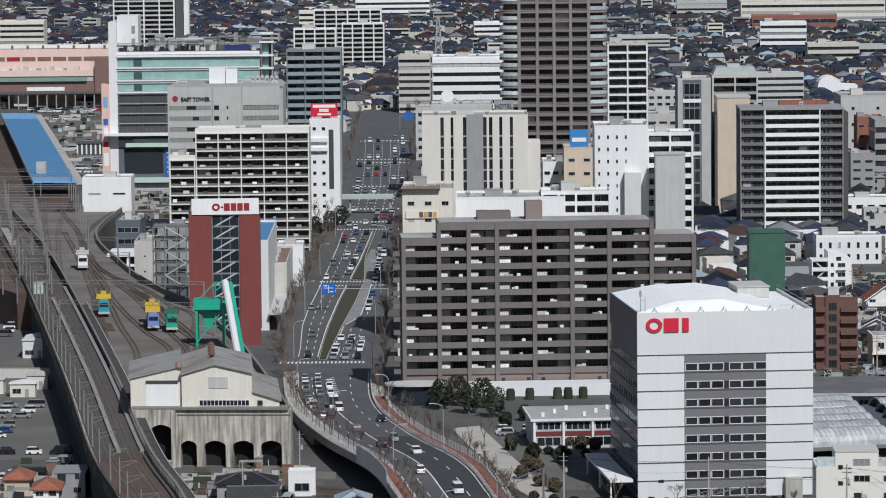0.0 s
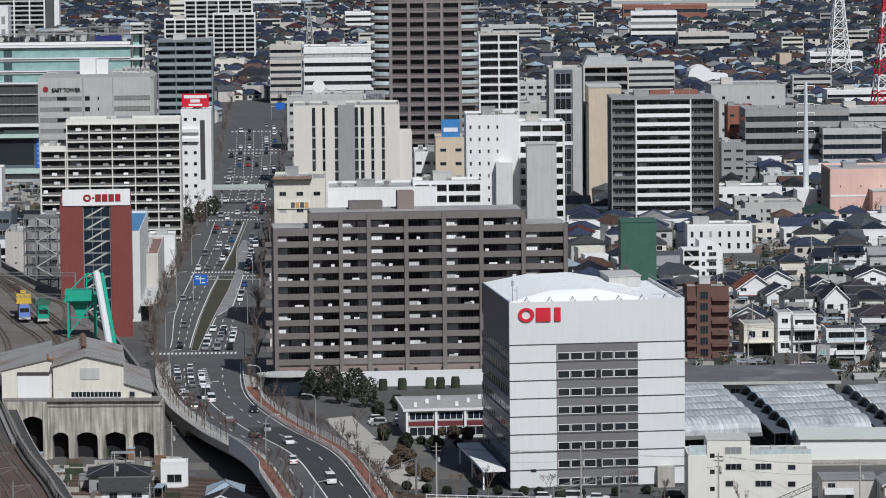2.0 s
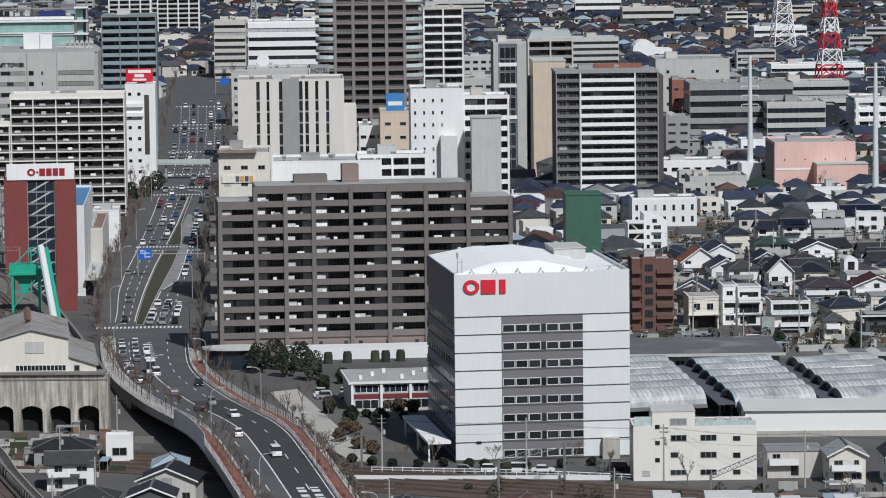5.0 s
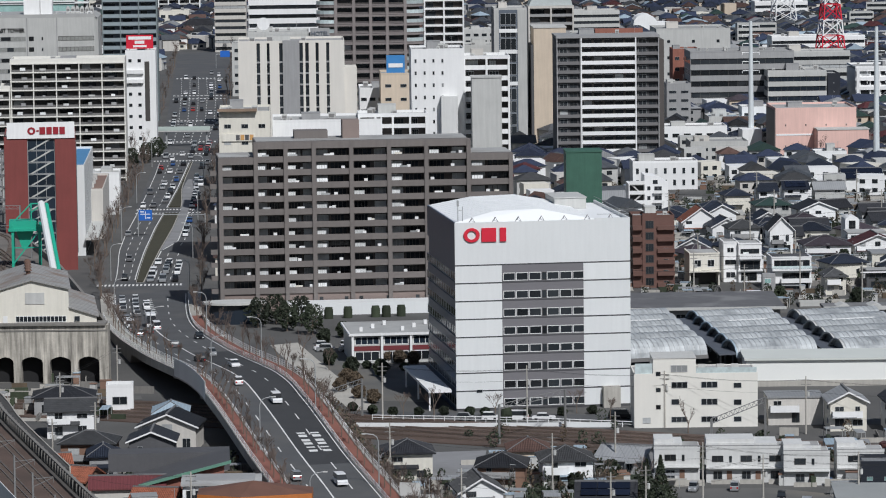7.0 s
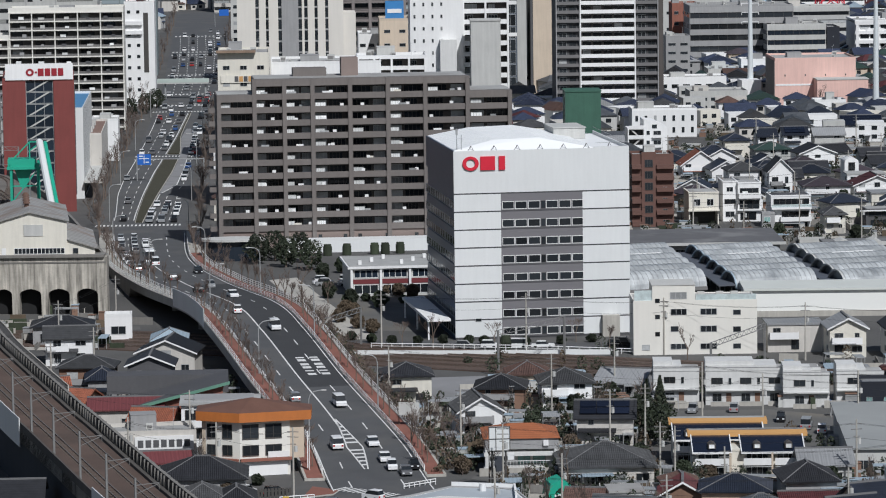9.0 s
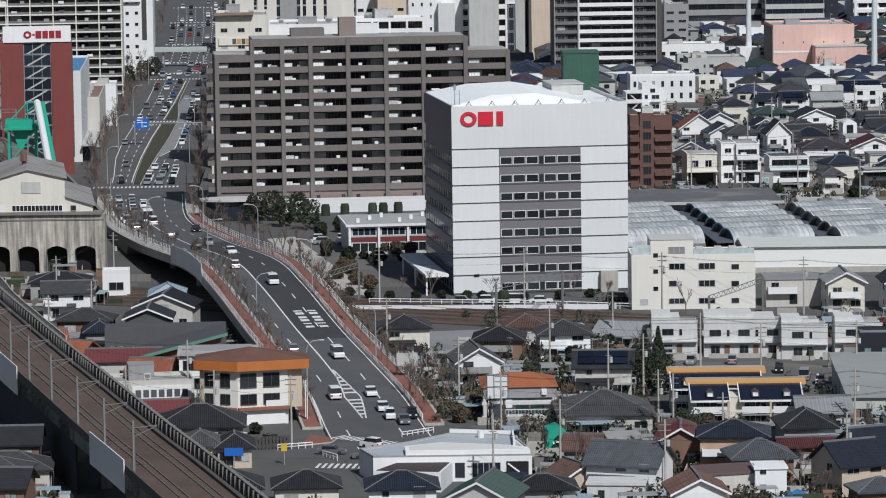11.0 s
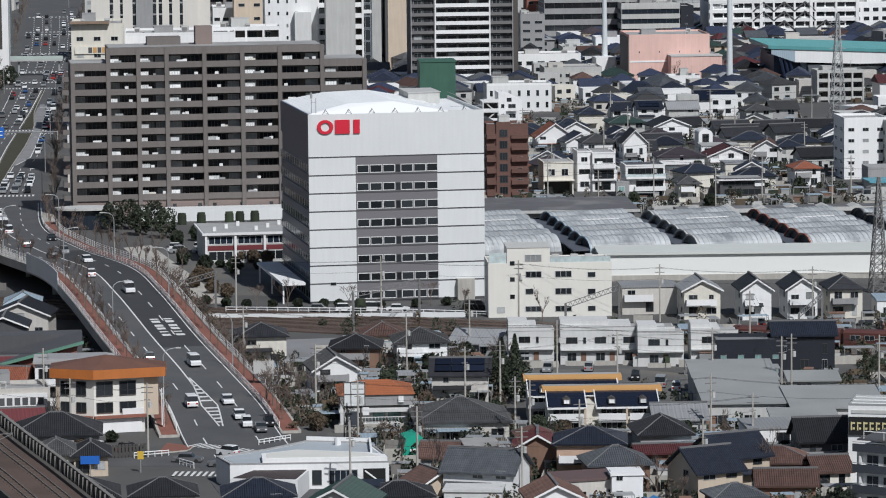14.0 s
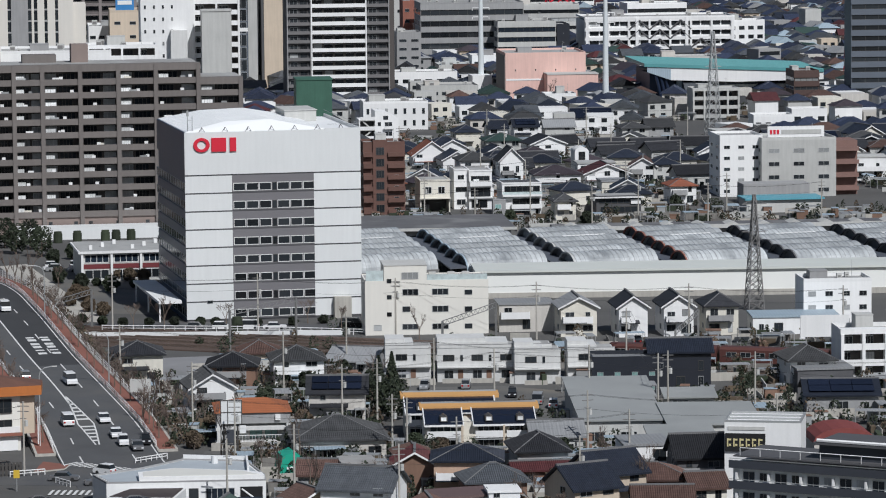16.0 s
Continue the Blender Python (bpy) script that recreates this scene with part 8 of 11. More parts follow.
def terrace_house(x, y):
    """A pale two-storey house with deep front terraces under a low orange hip roof."""
    e = thing("terrace_house", x, y, 0, 1.5, "pale house with deep terraces and a low orange tiled roof", "house")
    w, d = 11.6, 12.5
    part("wall", Shape().box(0.3, w - 0.3, 2.2, d, 0, 4.9), GREY_L, e)
    part("upper_front", Shape().box(0, w, 0.9, 2.2, 3.9, 5.6), GREY_M, e, "grey rendered upper front")
    part("floor_slab", Shape().box(-0.2, w + 0.2, 0, 2.2, 2.95, 3.45).box(-0.2, w + 0.2, 0, 2.2, 0.9, 1.2), PLASTER, e)
    for xx in (0, w - 0.7):
        part("column", Shape().box(xx, xx + 0.7, 0.05, 0.7, 0, 3.9), PLASTER, e)
    for xx in (1.6, 5.2, 7.6):
        window(e, xx, 1.3, 2.0, 1.6, 2.2, GLASS_GREEN if xx > 5 else GLASS, DARKFRAME, 1)
    s = Shape()
    for k in range(20):
        s.box(0.8 + k * 0.52, 0.86 + k * 0.52, 0.1, 0.16, 1.2, 2.1)
    s.box(0.7, w - 0.7, 0.08, 0.18, 2.1, 2.2)
    tagged(part("terrace_rail", s, WHITE, e), kind="stuff")
    lo = [(-0.3, 0.6, 5.6), (w + 0.3, 0.6, 5.6), (w + 0.3, d + 0.5, 5.6), (-0.3, d + 0.5, 5.6)]
    a, b = (4.2, d / 2 + 0.4, 7.2), (w - 3.6, d / 2 + 0.4, 7.2)
    s = Shape().poly([lo[0], lo[1], b, a]).poly([lo[1], lo[2], b]).poly([lo[2], lo[3], a, b]).poly([lo[3], lo[0], a]).poly(lo[::-1])
    part("roof", s, mat("orange_roof_tiles", (0.36, 0.12, 0.05), 0.75, 0.2, 2.0, rand=0.1, bands=("Z", 0.12)), e, "faded orange tiled hip roof")
    part("air_unit", Shape().box(9.2, 10.0, 0.5, 0.9, 4.4, 5.3), WHITE, e)
    part("boundary_wall", Shape().box(-1.0, w + 1.0, -1.4, -1.25, 0, 1.3), CONC, e)


terrace_house(9.6, 618.5)
keep_clear(8, 23, 615, 634)


def orange_house(x, y):
    e = thing("corner_shop", x, y, 0, 0, "white corner building with a bold orange roof band", "shop building")
    # plan: a blunt corner towards the avenue
    plan = [(0, 2.6), (6.2, 0), (16.6, 2.6), (16.6, 8), (0, 8)]
    inner = [(0.35, 2.9), (6.2, 0.35), (14.0, 2.3), (14.0, 7.8), (0.35, 7.8)]
    part("wall", Shape().prism(inner, 0, 9.0), WARMWHITE, e)
    part("tan_wing", Shape().prism([(12.6, 2.2), (16.2, 3.1), (16.2, 7.6), (12.6, 7.6)], 2.6, 9.0), BEIGE, e)
    part("tan_corner", Shape().prism([(0.1, 3.0), (2.0, 2.2), (2.0, 2.5), (0.1, 7.0)], 0, 9.0), BEIGE, e)
    over = [(-0.8, 2.3), (6.2, -0.8), (17.4, 2.1), (17.4, 8.4), (-0.8, 8.4)]
    part("roof_band", Shape().prism(over, 8.8, 10.3), ORANGE, e, "orange painted roof band")
    s = Shape()
    for i in range(5):
        j = (i + 1) % 5
        s.poly([(*over[i], 10.3), (*over[j], 10.3), (8.0, 5.0, 12.0)])
    part("roof", s, mat("brown_red_tiles", (0.14, 0.07, 0.05), 0.75, 0.2, 2.0), e)
    for a, b, rz in (((6.6, 0.36), 4, 14.0), ((0.9, 2.55), 2, -22.5)):
        for k in range(2):
            for z, hh in ((6.0, 2.3), (3.3, 1.7)):
                ln = 3.1 if b == 4 else 2.0
                ox = a[0] + k * 3.7 * math.cos(radians(rz)) if b == 4 else a[0] + k * 2.7 * math.cos(radians(rz))
                oy = a[1] + (k * 3.7 if b == 4 else k * 2.7) * math.sin(radians(rz))
                window(e, ox, z, ln * 0.85, hh, oy - 0.02, GLASS, DARKFRAME, 1, rz)
    part("awning", Shape().prism([(6.4, -0.6), (14.4, 1.4), (14.2, 2.2), (6.2, 0.2)], 2.5, 2.9).prism([(1.4, 1.5), (6.0, -0.5), (6.0, 0.3), (1.4, 2.3)], 2.5, 2.9), BRICK, e, "faded red awning")
    part("shutter", Shape().prism([(6.6, 0.2), (13.6, 1.95), (13.6, 2.1), (6.6, 0.4)], 0.1, 2.4), WHITE, e)
    part("sign", Shape().prism([(10.6, 1.05), (13.9, 1.9), (13.9, 2.05), (10.6, 1.2)], 2.95, 3.9), WHITE, e)
    part("banner", Shape().box(16.7, 16.85, 2.0, 3.0, 1.0, 6.8).box(17.0, 17.1, 2.1, 2.2, 0, 7.0), WHITE, e)


orange_house(-35.2, 619.5)
keep_clear(-37, -17, 616, 632)
wf = thing("apartment_house", -40.0, 650, 0, 2, "white three-storey flats with dark window bands and flat roof", "apartment house")
part("wall", Shape().box(0, 12.8, 0, 9, 0, 7.0), WHITE, wf)
part("roof_slab", Shape().box(-0.3, 13.1, -0.6, 9.2, 7.0, 7.35), ROOFDECK, wf)
part("roof_step", Shape().box(2.0, 12.0, 2.0, 8.4, 7.35, 7.6), GREY_M, wf)
for k, (a, b) in enumerate(((0.6, 4.4), (4.9, 6.0), (6.9, 12.2))):
    window(wf, a, 4.5, b - a, 1.7, 0, GLASS, DARKFRAME, 2 if b - a > 2 else 0)
    window(wf, a, 1.4, b - a, 1.7, 0, GLASS, DARKFRAME, 2 if b - a > 2 else 0)
part("balcony", Shape().box(0.2, 12.6, -1.0, -0.85, 3.4, 4.5).box(0.2, 12.6, -0.85, -0.02, 3.4, 3.55), WHITE, wf)
part("pier", Shape().box(6.2, 6.7, -1.05, -0.02, 0, 6.9), WHITE, wf)
keep_clear(-42, -24, 646, 662)


def white_modern():
    e = thing("white_house", 0, 566, 0, 0, "low modern white building with stepped flat roofs", "building")
    plan = [(-7.2, 0.5), (15.7, 0.5), (15.7, 5.0), (13.4, 18.0), (4.0, 20.6), (-2.3, 13.0), (-9.3, 7.6)]
    inner = [(-6.4, 1.1), (15.1, 1.1), (15.1, 5.0), (12.9, 17.4), (4.2, 19.9), (-1.8, 12.5), (-8.4, 7.4)]
    part("wall", Shape().prism(plan, 0, 3.7), WHITE, e)
    part("roof", Shape().prism(inner, 3.7, 3.78), mat("blue_grey_roof_sheet", (0.42, 0.46, 0.49), 0.6, 0.12, 4.0, grime=(0.36, 0.39, 0.41)), e, "pale blue-grey roof sheet")
    lip = Shape()
    for a, b, c, d in zip(plan, plan[1:] + plan[:1], inner[0:], inner[1:] + inner[:1]):
        lip.prism([a, b, (b[0] * 0.6 + d[0] * 0.4, b[1] * 0.6 + d[1] * 0.4), (a[0] * 0.6 + c[0] * 0.4, a[1] * 0.6 + c[1] * 0.4)], 3.7, 3.95)
    part("roof_lip", lip, GREY_M, e)
    part("upper_volume", Shape().prism([(-2.5, 0.7), (9.8, 0.7), (15.5, 0.7), (15.2, 3.4), (12.8, 5.2), (2.6, 8.6), (-2.7, 5.6)], 3.78, 4.5), WHITE, e)
    part("upper_roof", Shape().prism([(-1.9, 1.2), (14.8, 1.2), (12.4, 4.6), (2.7, 8.0), (-2.0, 5.2)], 4.5, 4.56), mat("cream_roof_sheet", (0.68, 0.67, 0.62), 0.7, 0.08, 4.0), e, "cream roof sheet")
    part("rear_screen", Shape().prism([(4.0, 20.4), (13.4, 17.8), (13.4, 18.1), (4.0, 20.8)], 3.7, 4.5).prism([(13.2, 8.0), (13.5, 8.0), (13.5, 18.0), (13.2, 18.0)], 3.7, 4.6), WHITE, e)
    part("tank", Shape().tube((8.6, 16.5, 3.78), (8.6, 16.5, 4.9), 0.5, n=10), WHITE, e)
    window(e, 4.6, 0.6, 1.4, 2.2, 0.5, GLASS, DARKFRAME, 0)
    window(e, 7.0, 0.6, 4.2, 2.2, 0.5, GLASS_BLUE, FRAME, 4)
    # a flat black sheet on the wall paints the porch's shade
    part("porch_void", Shape().box(12.0, 15.2, 0.44, 0.5, 0.3, 2.9), BLACK, e)
    part("brace", Shape().tube((12.2, 0.4, 2.6), (14.8, 0.4, 0.6), 0.16, n=5), WHITE, e)
    part("garage_wall", Shape().prism([(-7.1, -6.3), (2.5, -8.2), (4.2, 0.2), (-4.0, 0.4)], 0, 2.9), WHITE, e)
    part("garage_roof", Shape().prism([(-6.7, -5.9), (2.2, -7.7), (3.8, -0.1), (-3.8, 0.1)], 2.9, 3.0), mat("dark_brown_sheet", (0.055, 0.042, 0.04), 0.7, 0.15, 3.0), e, "dark brown flat garage roof")


white_modern()
keep_clear(-12, 18, 556, 590)
keep_clear(-10, 12, 688, 727)
keep_clear(-34, 12, 584, 618)
keep_clear(-34, -4, 540, 590)
keep_clear(-60, -36, 606, 700)


def yellow_row(x, y, w, groups, label):
    """Terraced flats under dark mono-pitch panels, in groups, with a broad ochre ridge."""
    e = thing("apartment_house", x, y, 0, -1, label, "apartment house")
    part("wall", Shape().box(0, w, 0, 8, 0, 4.6), OFFWHITE, e)
    s = Shape().extrude_y([(5.0, 5.75), (7.2, 6.0), (8.9, 6.1), (8.9, 6.45), (7.0, 6.5), (5.0, 6.3)], -0.5, w + 0.7).swap()
    part("ridge_band", s, YELLOWR, e, "ochre roof band")
    part("ridge_top", Shape().box(-0.2, w + 0.4, 7.2, 8.8, 6.45, 6.52), ROOFDECK, e)
    for a, b in groups:
        part("roof", Shape().extrude_y([(-1.0, 4.1), (5.0, 5.8), (5.0, 6.0), (-1.0, 4.35)], a, b).swap(), SOLAR, e, "black solar roof slope")
        for xx in (a - 0.12, b - 0.05):
            part("verge", Shape().extrude_y([(-1.15, 4.05), (5.0, 5.85), (5.0, 6.15), (-1.15, 4.45)], xx, xx + 0.17).swap(), WHITE, e)
        part("eave", Shape().box(a, b, -1.2, -1.0, 4.0, 4.3), WHITE, e)
        n = max(1, round((b - a) / 5.0))
        for k in range(n):
            c, bw = a + (b - a) * (k + 0.5) / n, (b - a) / n
            part("dormer", Shape().extrude_y([(c - 0.6, 4.7), (c + 0.6, 4.7), (c + 0.6, 5.4), (c, 5.8), (c - 0.6, 5.4)], -0.4, 1.8), DARKFRAME, e)
            window(e, c - 0.42, 4.8, 0.84, 0.6, -0.42, LACE, FRAME_W, 1)
            part("balcony", Shape().box(c - bw * 0.44, c + bw * 0.44, -1.2, -1.08, 2.2, 3.3).box(c - bw * 0.44, c + bw * 0.44, -1.08, 0, 2.2, 2.35), WHITE, e)
            window(e, c - bw * 0.36, 2.5, bw * 0.72, 1.6, 0, GLASS, FRAME, 3)
            window(e, c - bw * 0.36, 0.3, bw * 0.72, 1.7, 0, GLASS, FRAME, 3)
            part("shade_rail", Shape().box(c - bw * 0.44, c + bw * 0.44, -1.3, -1.2, 1.9, 2.05), FRAME, e)
            part("pier", Shape().box(c + bw * 0.44, c + bw * 0.5, -1.25, 0, 0, 4.2), BEIGE, e)


yellow_row(41.8, 612.6, 17.6, ((0.0, 6.0), (7.6, 17.4)), "cream flats with black solar roof slopes and ochre ridge")
yellow_row(39.6, 625.0, 14.6, ((0.0, 14.4),), "second row of cream flats with an ochre roof band")
keep_clear(36, 65, 610, 646)
keep_clear(41, 73, 646, 685)


def stepped_house(x, y, w, h, rz, label):
    """A white box house whose parapet steps down."""
    e = thing("terraced_house", x, y, 0, rz, label, "house", "white stepped houses")
    part("wall", Shape().box(0, w, 0, 8, 0, h - 1.6).box(0, w * 0.62, 0.6, 8, h - 1.6, h - 0.7).box(0, w * 0.42, 0.9, 7, h - 0.7, h), PLASTER, e)
    part("roof", Shape().box(0.2, w - 0.2, 0.9, 7.8, h - 1.6, h - 1.5), ROOFDECK, e)
    part("parapet", Shape().box(-0.05, w + 0.05, -0.08, 0.12, h - 1.6, h - 1.05), PLASTER, e)
    part("coping", Shape().box(-0.08, w + 0.08, -0.12, 0.16, h - 1.05, h - 0.97), GREY_M, e)
    part("ledge", Shape().box(0, w, -0.9, -0.002, 2.55, 2.75), PLASTER, e)
    n = max(1, int(w / 5))
    for k in range(n):
        xx = (k + 0.28) * w / n
        window(e, xx - 0.4, 3.7, 2.0, 1.1, 0, GLASS, DARKFRAME, 1)
        window(e, xx + 2.6, 3.6, 0.5, 1.2, 0, GLASS, FRAME, 0)
        window(e, xx - 0.2, 0.6, 1.6, 1.5, 0, GLASS, FRAME, 1)
        part("door", Shape().box(xx + 2.2, xx + 3.1, -0.06, 0, 0.05, 2.1), BROWN, e)
        part("step_wall", Shape().box(xx - 0.6, xx + 3.4, -1.6, -1.5, 0, 0.8), CONC, e)


stepped_house(40.3, 690, 8.0, 7.4, -2, "white cubic house with a stepped parapet")
stepped_house(49.3, 688, 20.0, 7.6, -2, "long white terraced house with a stepped parapet")
stepped_house(62.5, 684, 8.0, 7.2, -2, "white cubic house beside the terrace")
stepped_house(72.0, 686, 8.2, 7.0, -2, "white cubic corner house with a stepped parapet")
keep_clear(38, 82, 684, 702)
nv = block("shop_building", 74.2, 668, 11.8, 8, 6.0, -2, NAVYWALL, 2, 4, "dark navy clad shop with small pale windows", win=(0.35, 0.28), clutter=0, pane=GLASS_GREEN, deck=SHEET)
nh = house(90.3, 677, -2, 10.4, 8, 6.6, NAVYWALL, TILE_B, "gable", 1.7, "dark navy house with a steep navy roof")
keep_clear(72, 100, 664, 684)
for x, y, w, d, h, mt in ((66.6, 613, 12.6, 22, 4.2, "roofs"), (67.4, 636, 13.2, 17, 4.6, "roofs"), (79.6, 607, 14.2, 18, 4.2, "roofs"), (75.4, 595, 9.6, 11, 3.6, "roofs"), (84, 645, 8, 6, 2.8, "roofs")):
    e = thing("workshop", x, y, 0, -2, "low workshop with a plain light grey sheet roof", "workshop", "workshops")
    part("wall", Shape().box(0, w, 0, d, 0, h), GREY_L, e)
    part("roof", Shape().extrude_y([(-0.5, h), (d + 0.5, h + 0.7), (d + 0.5, h + 0.95), (-0.5, h + 0.25)], -0.5, w + 0.5).swap(), WORKROOF, e)
    for k in range(int(w / 5)):
        window(e, 1 + k * 5, 1.0, 2.6, 1.5, 0, GLASS, FRAME, 2)
    keep_clear(x - 1, x + w + 1, y - 1, y + d + 1)


def corner_flats(x, y, rz):
    """Grey flats with dark balcony bands and a sign on the roof."""
    e = thing("apartment_block", x, y, 0, rz, "pale blue-grey flats with dark slate balcony bands", "apartment block")
    w, d, fl, p = 30, 11, 3, 2.9
    h = 0.3 + fl * p
    part("wall", Shape().box(0, w, 0.9, d, 0, h), WHITE_P, e)
    for i in range(fl + 1):
        part("balcony", Shape().box(-0.3, w, 0, 0.15, i * p - 0.25, i * p + 0.85).box(-0.3, w, 0.15, 0.9, i * p - 0.1, i * p + 0.08), NAVYBAND, e)
        part("rail", Shape().box(-0.3, w, 0.02, 0.1, i * p + 1.05, i * p + 1.13), STEEL, e)
        if i < fl:
            for k in range(6):
                window(e, 1.5 + k * 4.8, i * p + 0.3, 1.8, 1.9, 0.9, GLASS_BLUE, FRAME, 1)
                window(e, 4.0 + k * 4.8, i * p + 0.9, 1.1, 1.2, 0.9, None, FRAME, 1)
                part("fin", Shape().box(k * 4.8 + 0.6, k * 4.8 + 0.85, 0.2, 0.9, i * p + 0.1, i * p + 2.0), WHITE, e)
    part("roof", Shape().box(0, w, 0.9, d, h + 0.9, h + 1.1), GREY_D, e)
    part("penthouse", Shape().box(12, w, 3, d, h + 1.1, h + 3.2), NAVYBAND, e)
    part("penthouse_roof", Shape().box(11.5, w + 0.3, 2, d + 0.3, h + 3.2, h + 3.5), GREY_D, e)
    for k in range(10):
        part("roof_post", Shape().tube((1 + k * 3.0, 1.0, h + 1.1), (1 + k * 3.0, 1.0, h + 2.2), 0.05, n=4), WHITE, e)
    part("roof_rail", Shape().tube((1, 1.0, h + 2.2), (28, 1.0, h + 2.2), 0.07, n=5), WHITE, e)
    part("pipe", Shape().tube((12, 2.2, h + 3.8), (w, 2.2, h + 3.8), 0.25), WHITE, e)
    return e


corner_flats(79.4, 541, -32)
GOLD = mat("pale_gold_sign", (0.62, 0.55, 0.30), 0.5, 0.1)
sb = thing("restaurant", 81.6, 562, 0, -14, "white roof house with a black sign of gold bars", "restaurant")
part("wall", Shape().box(0, 11.0, 0, 9, 0, 11.6), WHITE, sb)
board = part("sign_board", Shape().box(0.1, 5.9, -0.3, -0.02, 7.4, 10.0), BLACK, sb, "black sign board")
for k in range(6):
    part("sign_bar", Shape().box(0.4 + k * 0.9, 0.58 + k * 0.9, -0.38, -0.3, 8.1, 9.3).box(0.58 + k * 0.9, 1.0 + k * 0.9, -0.38, -0.3, 9.0, 9.25).box(0.66 + k * 0.9, 0.98 + k * 0.9, -0.38, -0.3, 8.2, 8.5), GOLD, board)
part("sign_line", Shape().box(0.5, 5.8, -0.1, -0.02, 10.5, 11.0), GREY_L, sb)
part("roof_frame", Shape().box(0, 11.0, 0, 0.25, 11.6, 11.9).box(0, 11.0, 2.9, 3.1, 11.6, 11.9).box(0, 11.0, 5.9, 6.1, 11.6, 11.9).box(0, 11.0, 8.75, 9, 11.6, 11.9).box(0, 0.25, 0.25, 8.75, 11.6, 11.9).box(10.75, 11.0, 0.25, 8.75, 11.6, 11.9), STEEL, sb)
keep_clear(78, 112, 535, 580)
rh = thing("red_barn", 96.5, 573, 0, 0, "low building with a rounded dark red roof", "building")
part("wall", Shape().box(0, 9, 0, 8, 0, 6.5), BEIGE_L, rh)
part("roof", Shape().extrude_y([(0, 6.5)] + [(4.5 - 4.7 * math.cos(math.pi * k / 8), 6.5 + 2.2 * math.sin(math.pi * k / 8)) for k in range(9)] + [(9, 6.5)], -0.3, 8.3), REDTILE, rh)


def sloped_shop(x, y):
    """Large dark mono-pitch roof with a green edge over brick walls."""
    e = thing("shop_hall", x, y, 0, 3, "brick hall with a dark sloping roof and green edge", "shop building")
    part("wall", Shape().extrude_y([(0, 0), (19, 0), (19, 7.4), (0, 2.6)], 1, 13), BRICK, e)
    part("roof", Shape().extrude_y([(-1, 2.5), (20, 7.7), (20, 8.1), (-1, 2.9)], 0.4, 14), GREY_D, e)
    part("green_edge", Shape().extrude_y([(-1.2, 2.3), (20.2, 7.6), (20.2, 8.1), (-1.2, 2.8)], 0.0, 0.4), mat("dull_green_edge", (0.13, 0.27, 0.2), 0.5, 0.12, 3.0), e, "dull green roof edge")
    part("back_roof", Shape().box(-1, 20, 14, 20, 4.2, 7.4), GREY_D, e)
    window(e, 12.2, 1.0, 4.2, 3.0, 0.98, GLASS_GREEN, WHITE, 2)
    window(e, 17.0, 2.0, 1.2, 3.2, 0.98, GLASS_GREEN, WHITE, 0)


sloped_shop(-53, 668)
keep_clear(-55, -32, 666, 690)
sh = block("shop_building", -52.5, 632, 16, 9, 4.8, 8, BEIGE_L, 1, 3, "low building with a long white sign board", clutter=1)
board = part("sign_board", Shape().box(6, 15.5, -0.35, -0.05, 2.2, 4.6), WHITE, sh, "white sign board with dark bars")
for k in range(7):
    part("sign_bar", Shape().box(6.5 + k * 1.25, 7.4 + k * 1.25, -0.4, -0.35, 2.8, 4.0), GREY_D, board)
keep_clear(-57, -38, 627, 642)
wb = block("hut", -63, 783, 5.4, 5, 4.6, 3, WHITE, 1, 1, "white prefabricated hut by the railway", clutter=0, side=False)
gt = thing("tarpaulin_shed", 18.4, 592, 0, 8, "small shed under a bright green tarpaulin", "shed")
part("cover", Shape().extrude_y([(0, 0), (4.2, 0), (4.2, 2.2), (2.4, 3.6), (0.6, 3.0)], 0, 5), CRANEGREEN, gt)
part("mark", Shape().box(1.2, 2.8, -0.06, 0, 1.0, 1.4), WHITE, gt)

bt = thing("tarpaulin", 50.6, 544.5, 0, 12, "crumpled bright blue tarpaulin over a pile", "tarpaulin")
part("sheet", Shape().extrude_y([(0, 0), (3.4, 0), (3.0, 1.3), (2.1, 1.7), (1.4, 1.3), (0.6, 1.6)], 0, 2.6), BLUE, bt)
# hoarding frame beside the terrace house
hf = thing("billboard", 9.8, 604, 0, 5, "tall billboard frame on dark steel legs", "billboard")
for xx in (0.5, 2.6):
    part("leg", Shape().box(xx, xx + 0.28, 0, 0.3, 0, 10.0), DARKFRAME, hf)
board = part("board", Shape().box(0.1, 3.4, -0.2, -0.02, 6.2, 10.0), WHITE_P, hf)
for k in range(4):
    part("batten", Shape().box(0.1 + k * 1.07, 0.2 + k * 1.07, -0.3, -0.2, 6.2, 10.0), DARKFRAME, board)
for k in range(3):
    part("rail", Shape().box(0.1, 3.4, -0.28, -0.2, 6.2 + k * 1.85, 6.3 + k * 1.85), DARKFRAME, board)
part("lower_board", Shape().box(1.0, 2.4, -0.2, -0.02, 3.0, 5.4), NAVYBAND, hf)
part("sign_box", Shape().box(3.0, 4.0, -0.3, -0.02, 4.8, 6.0), WHITE, hf)

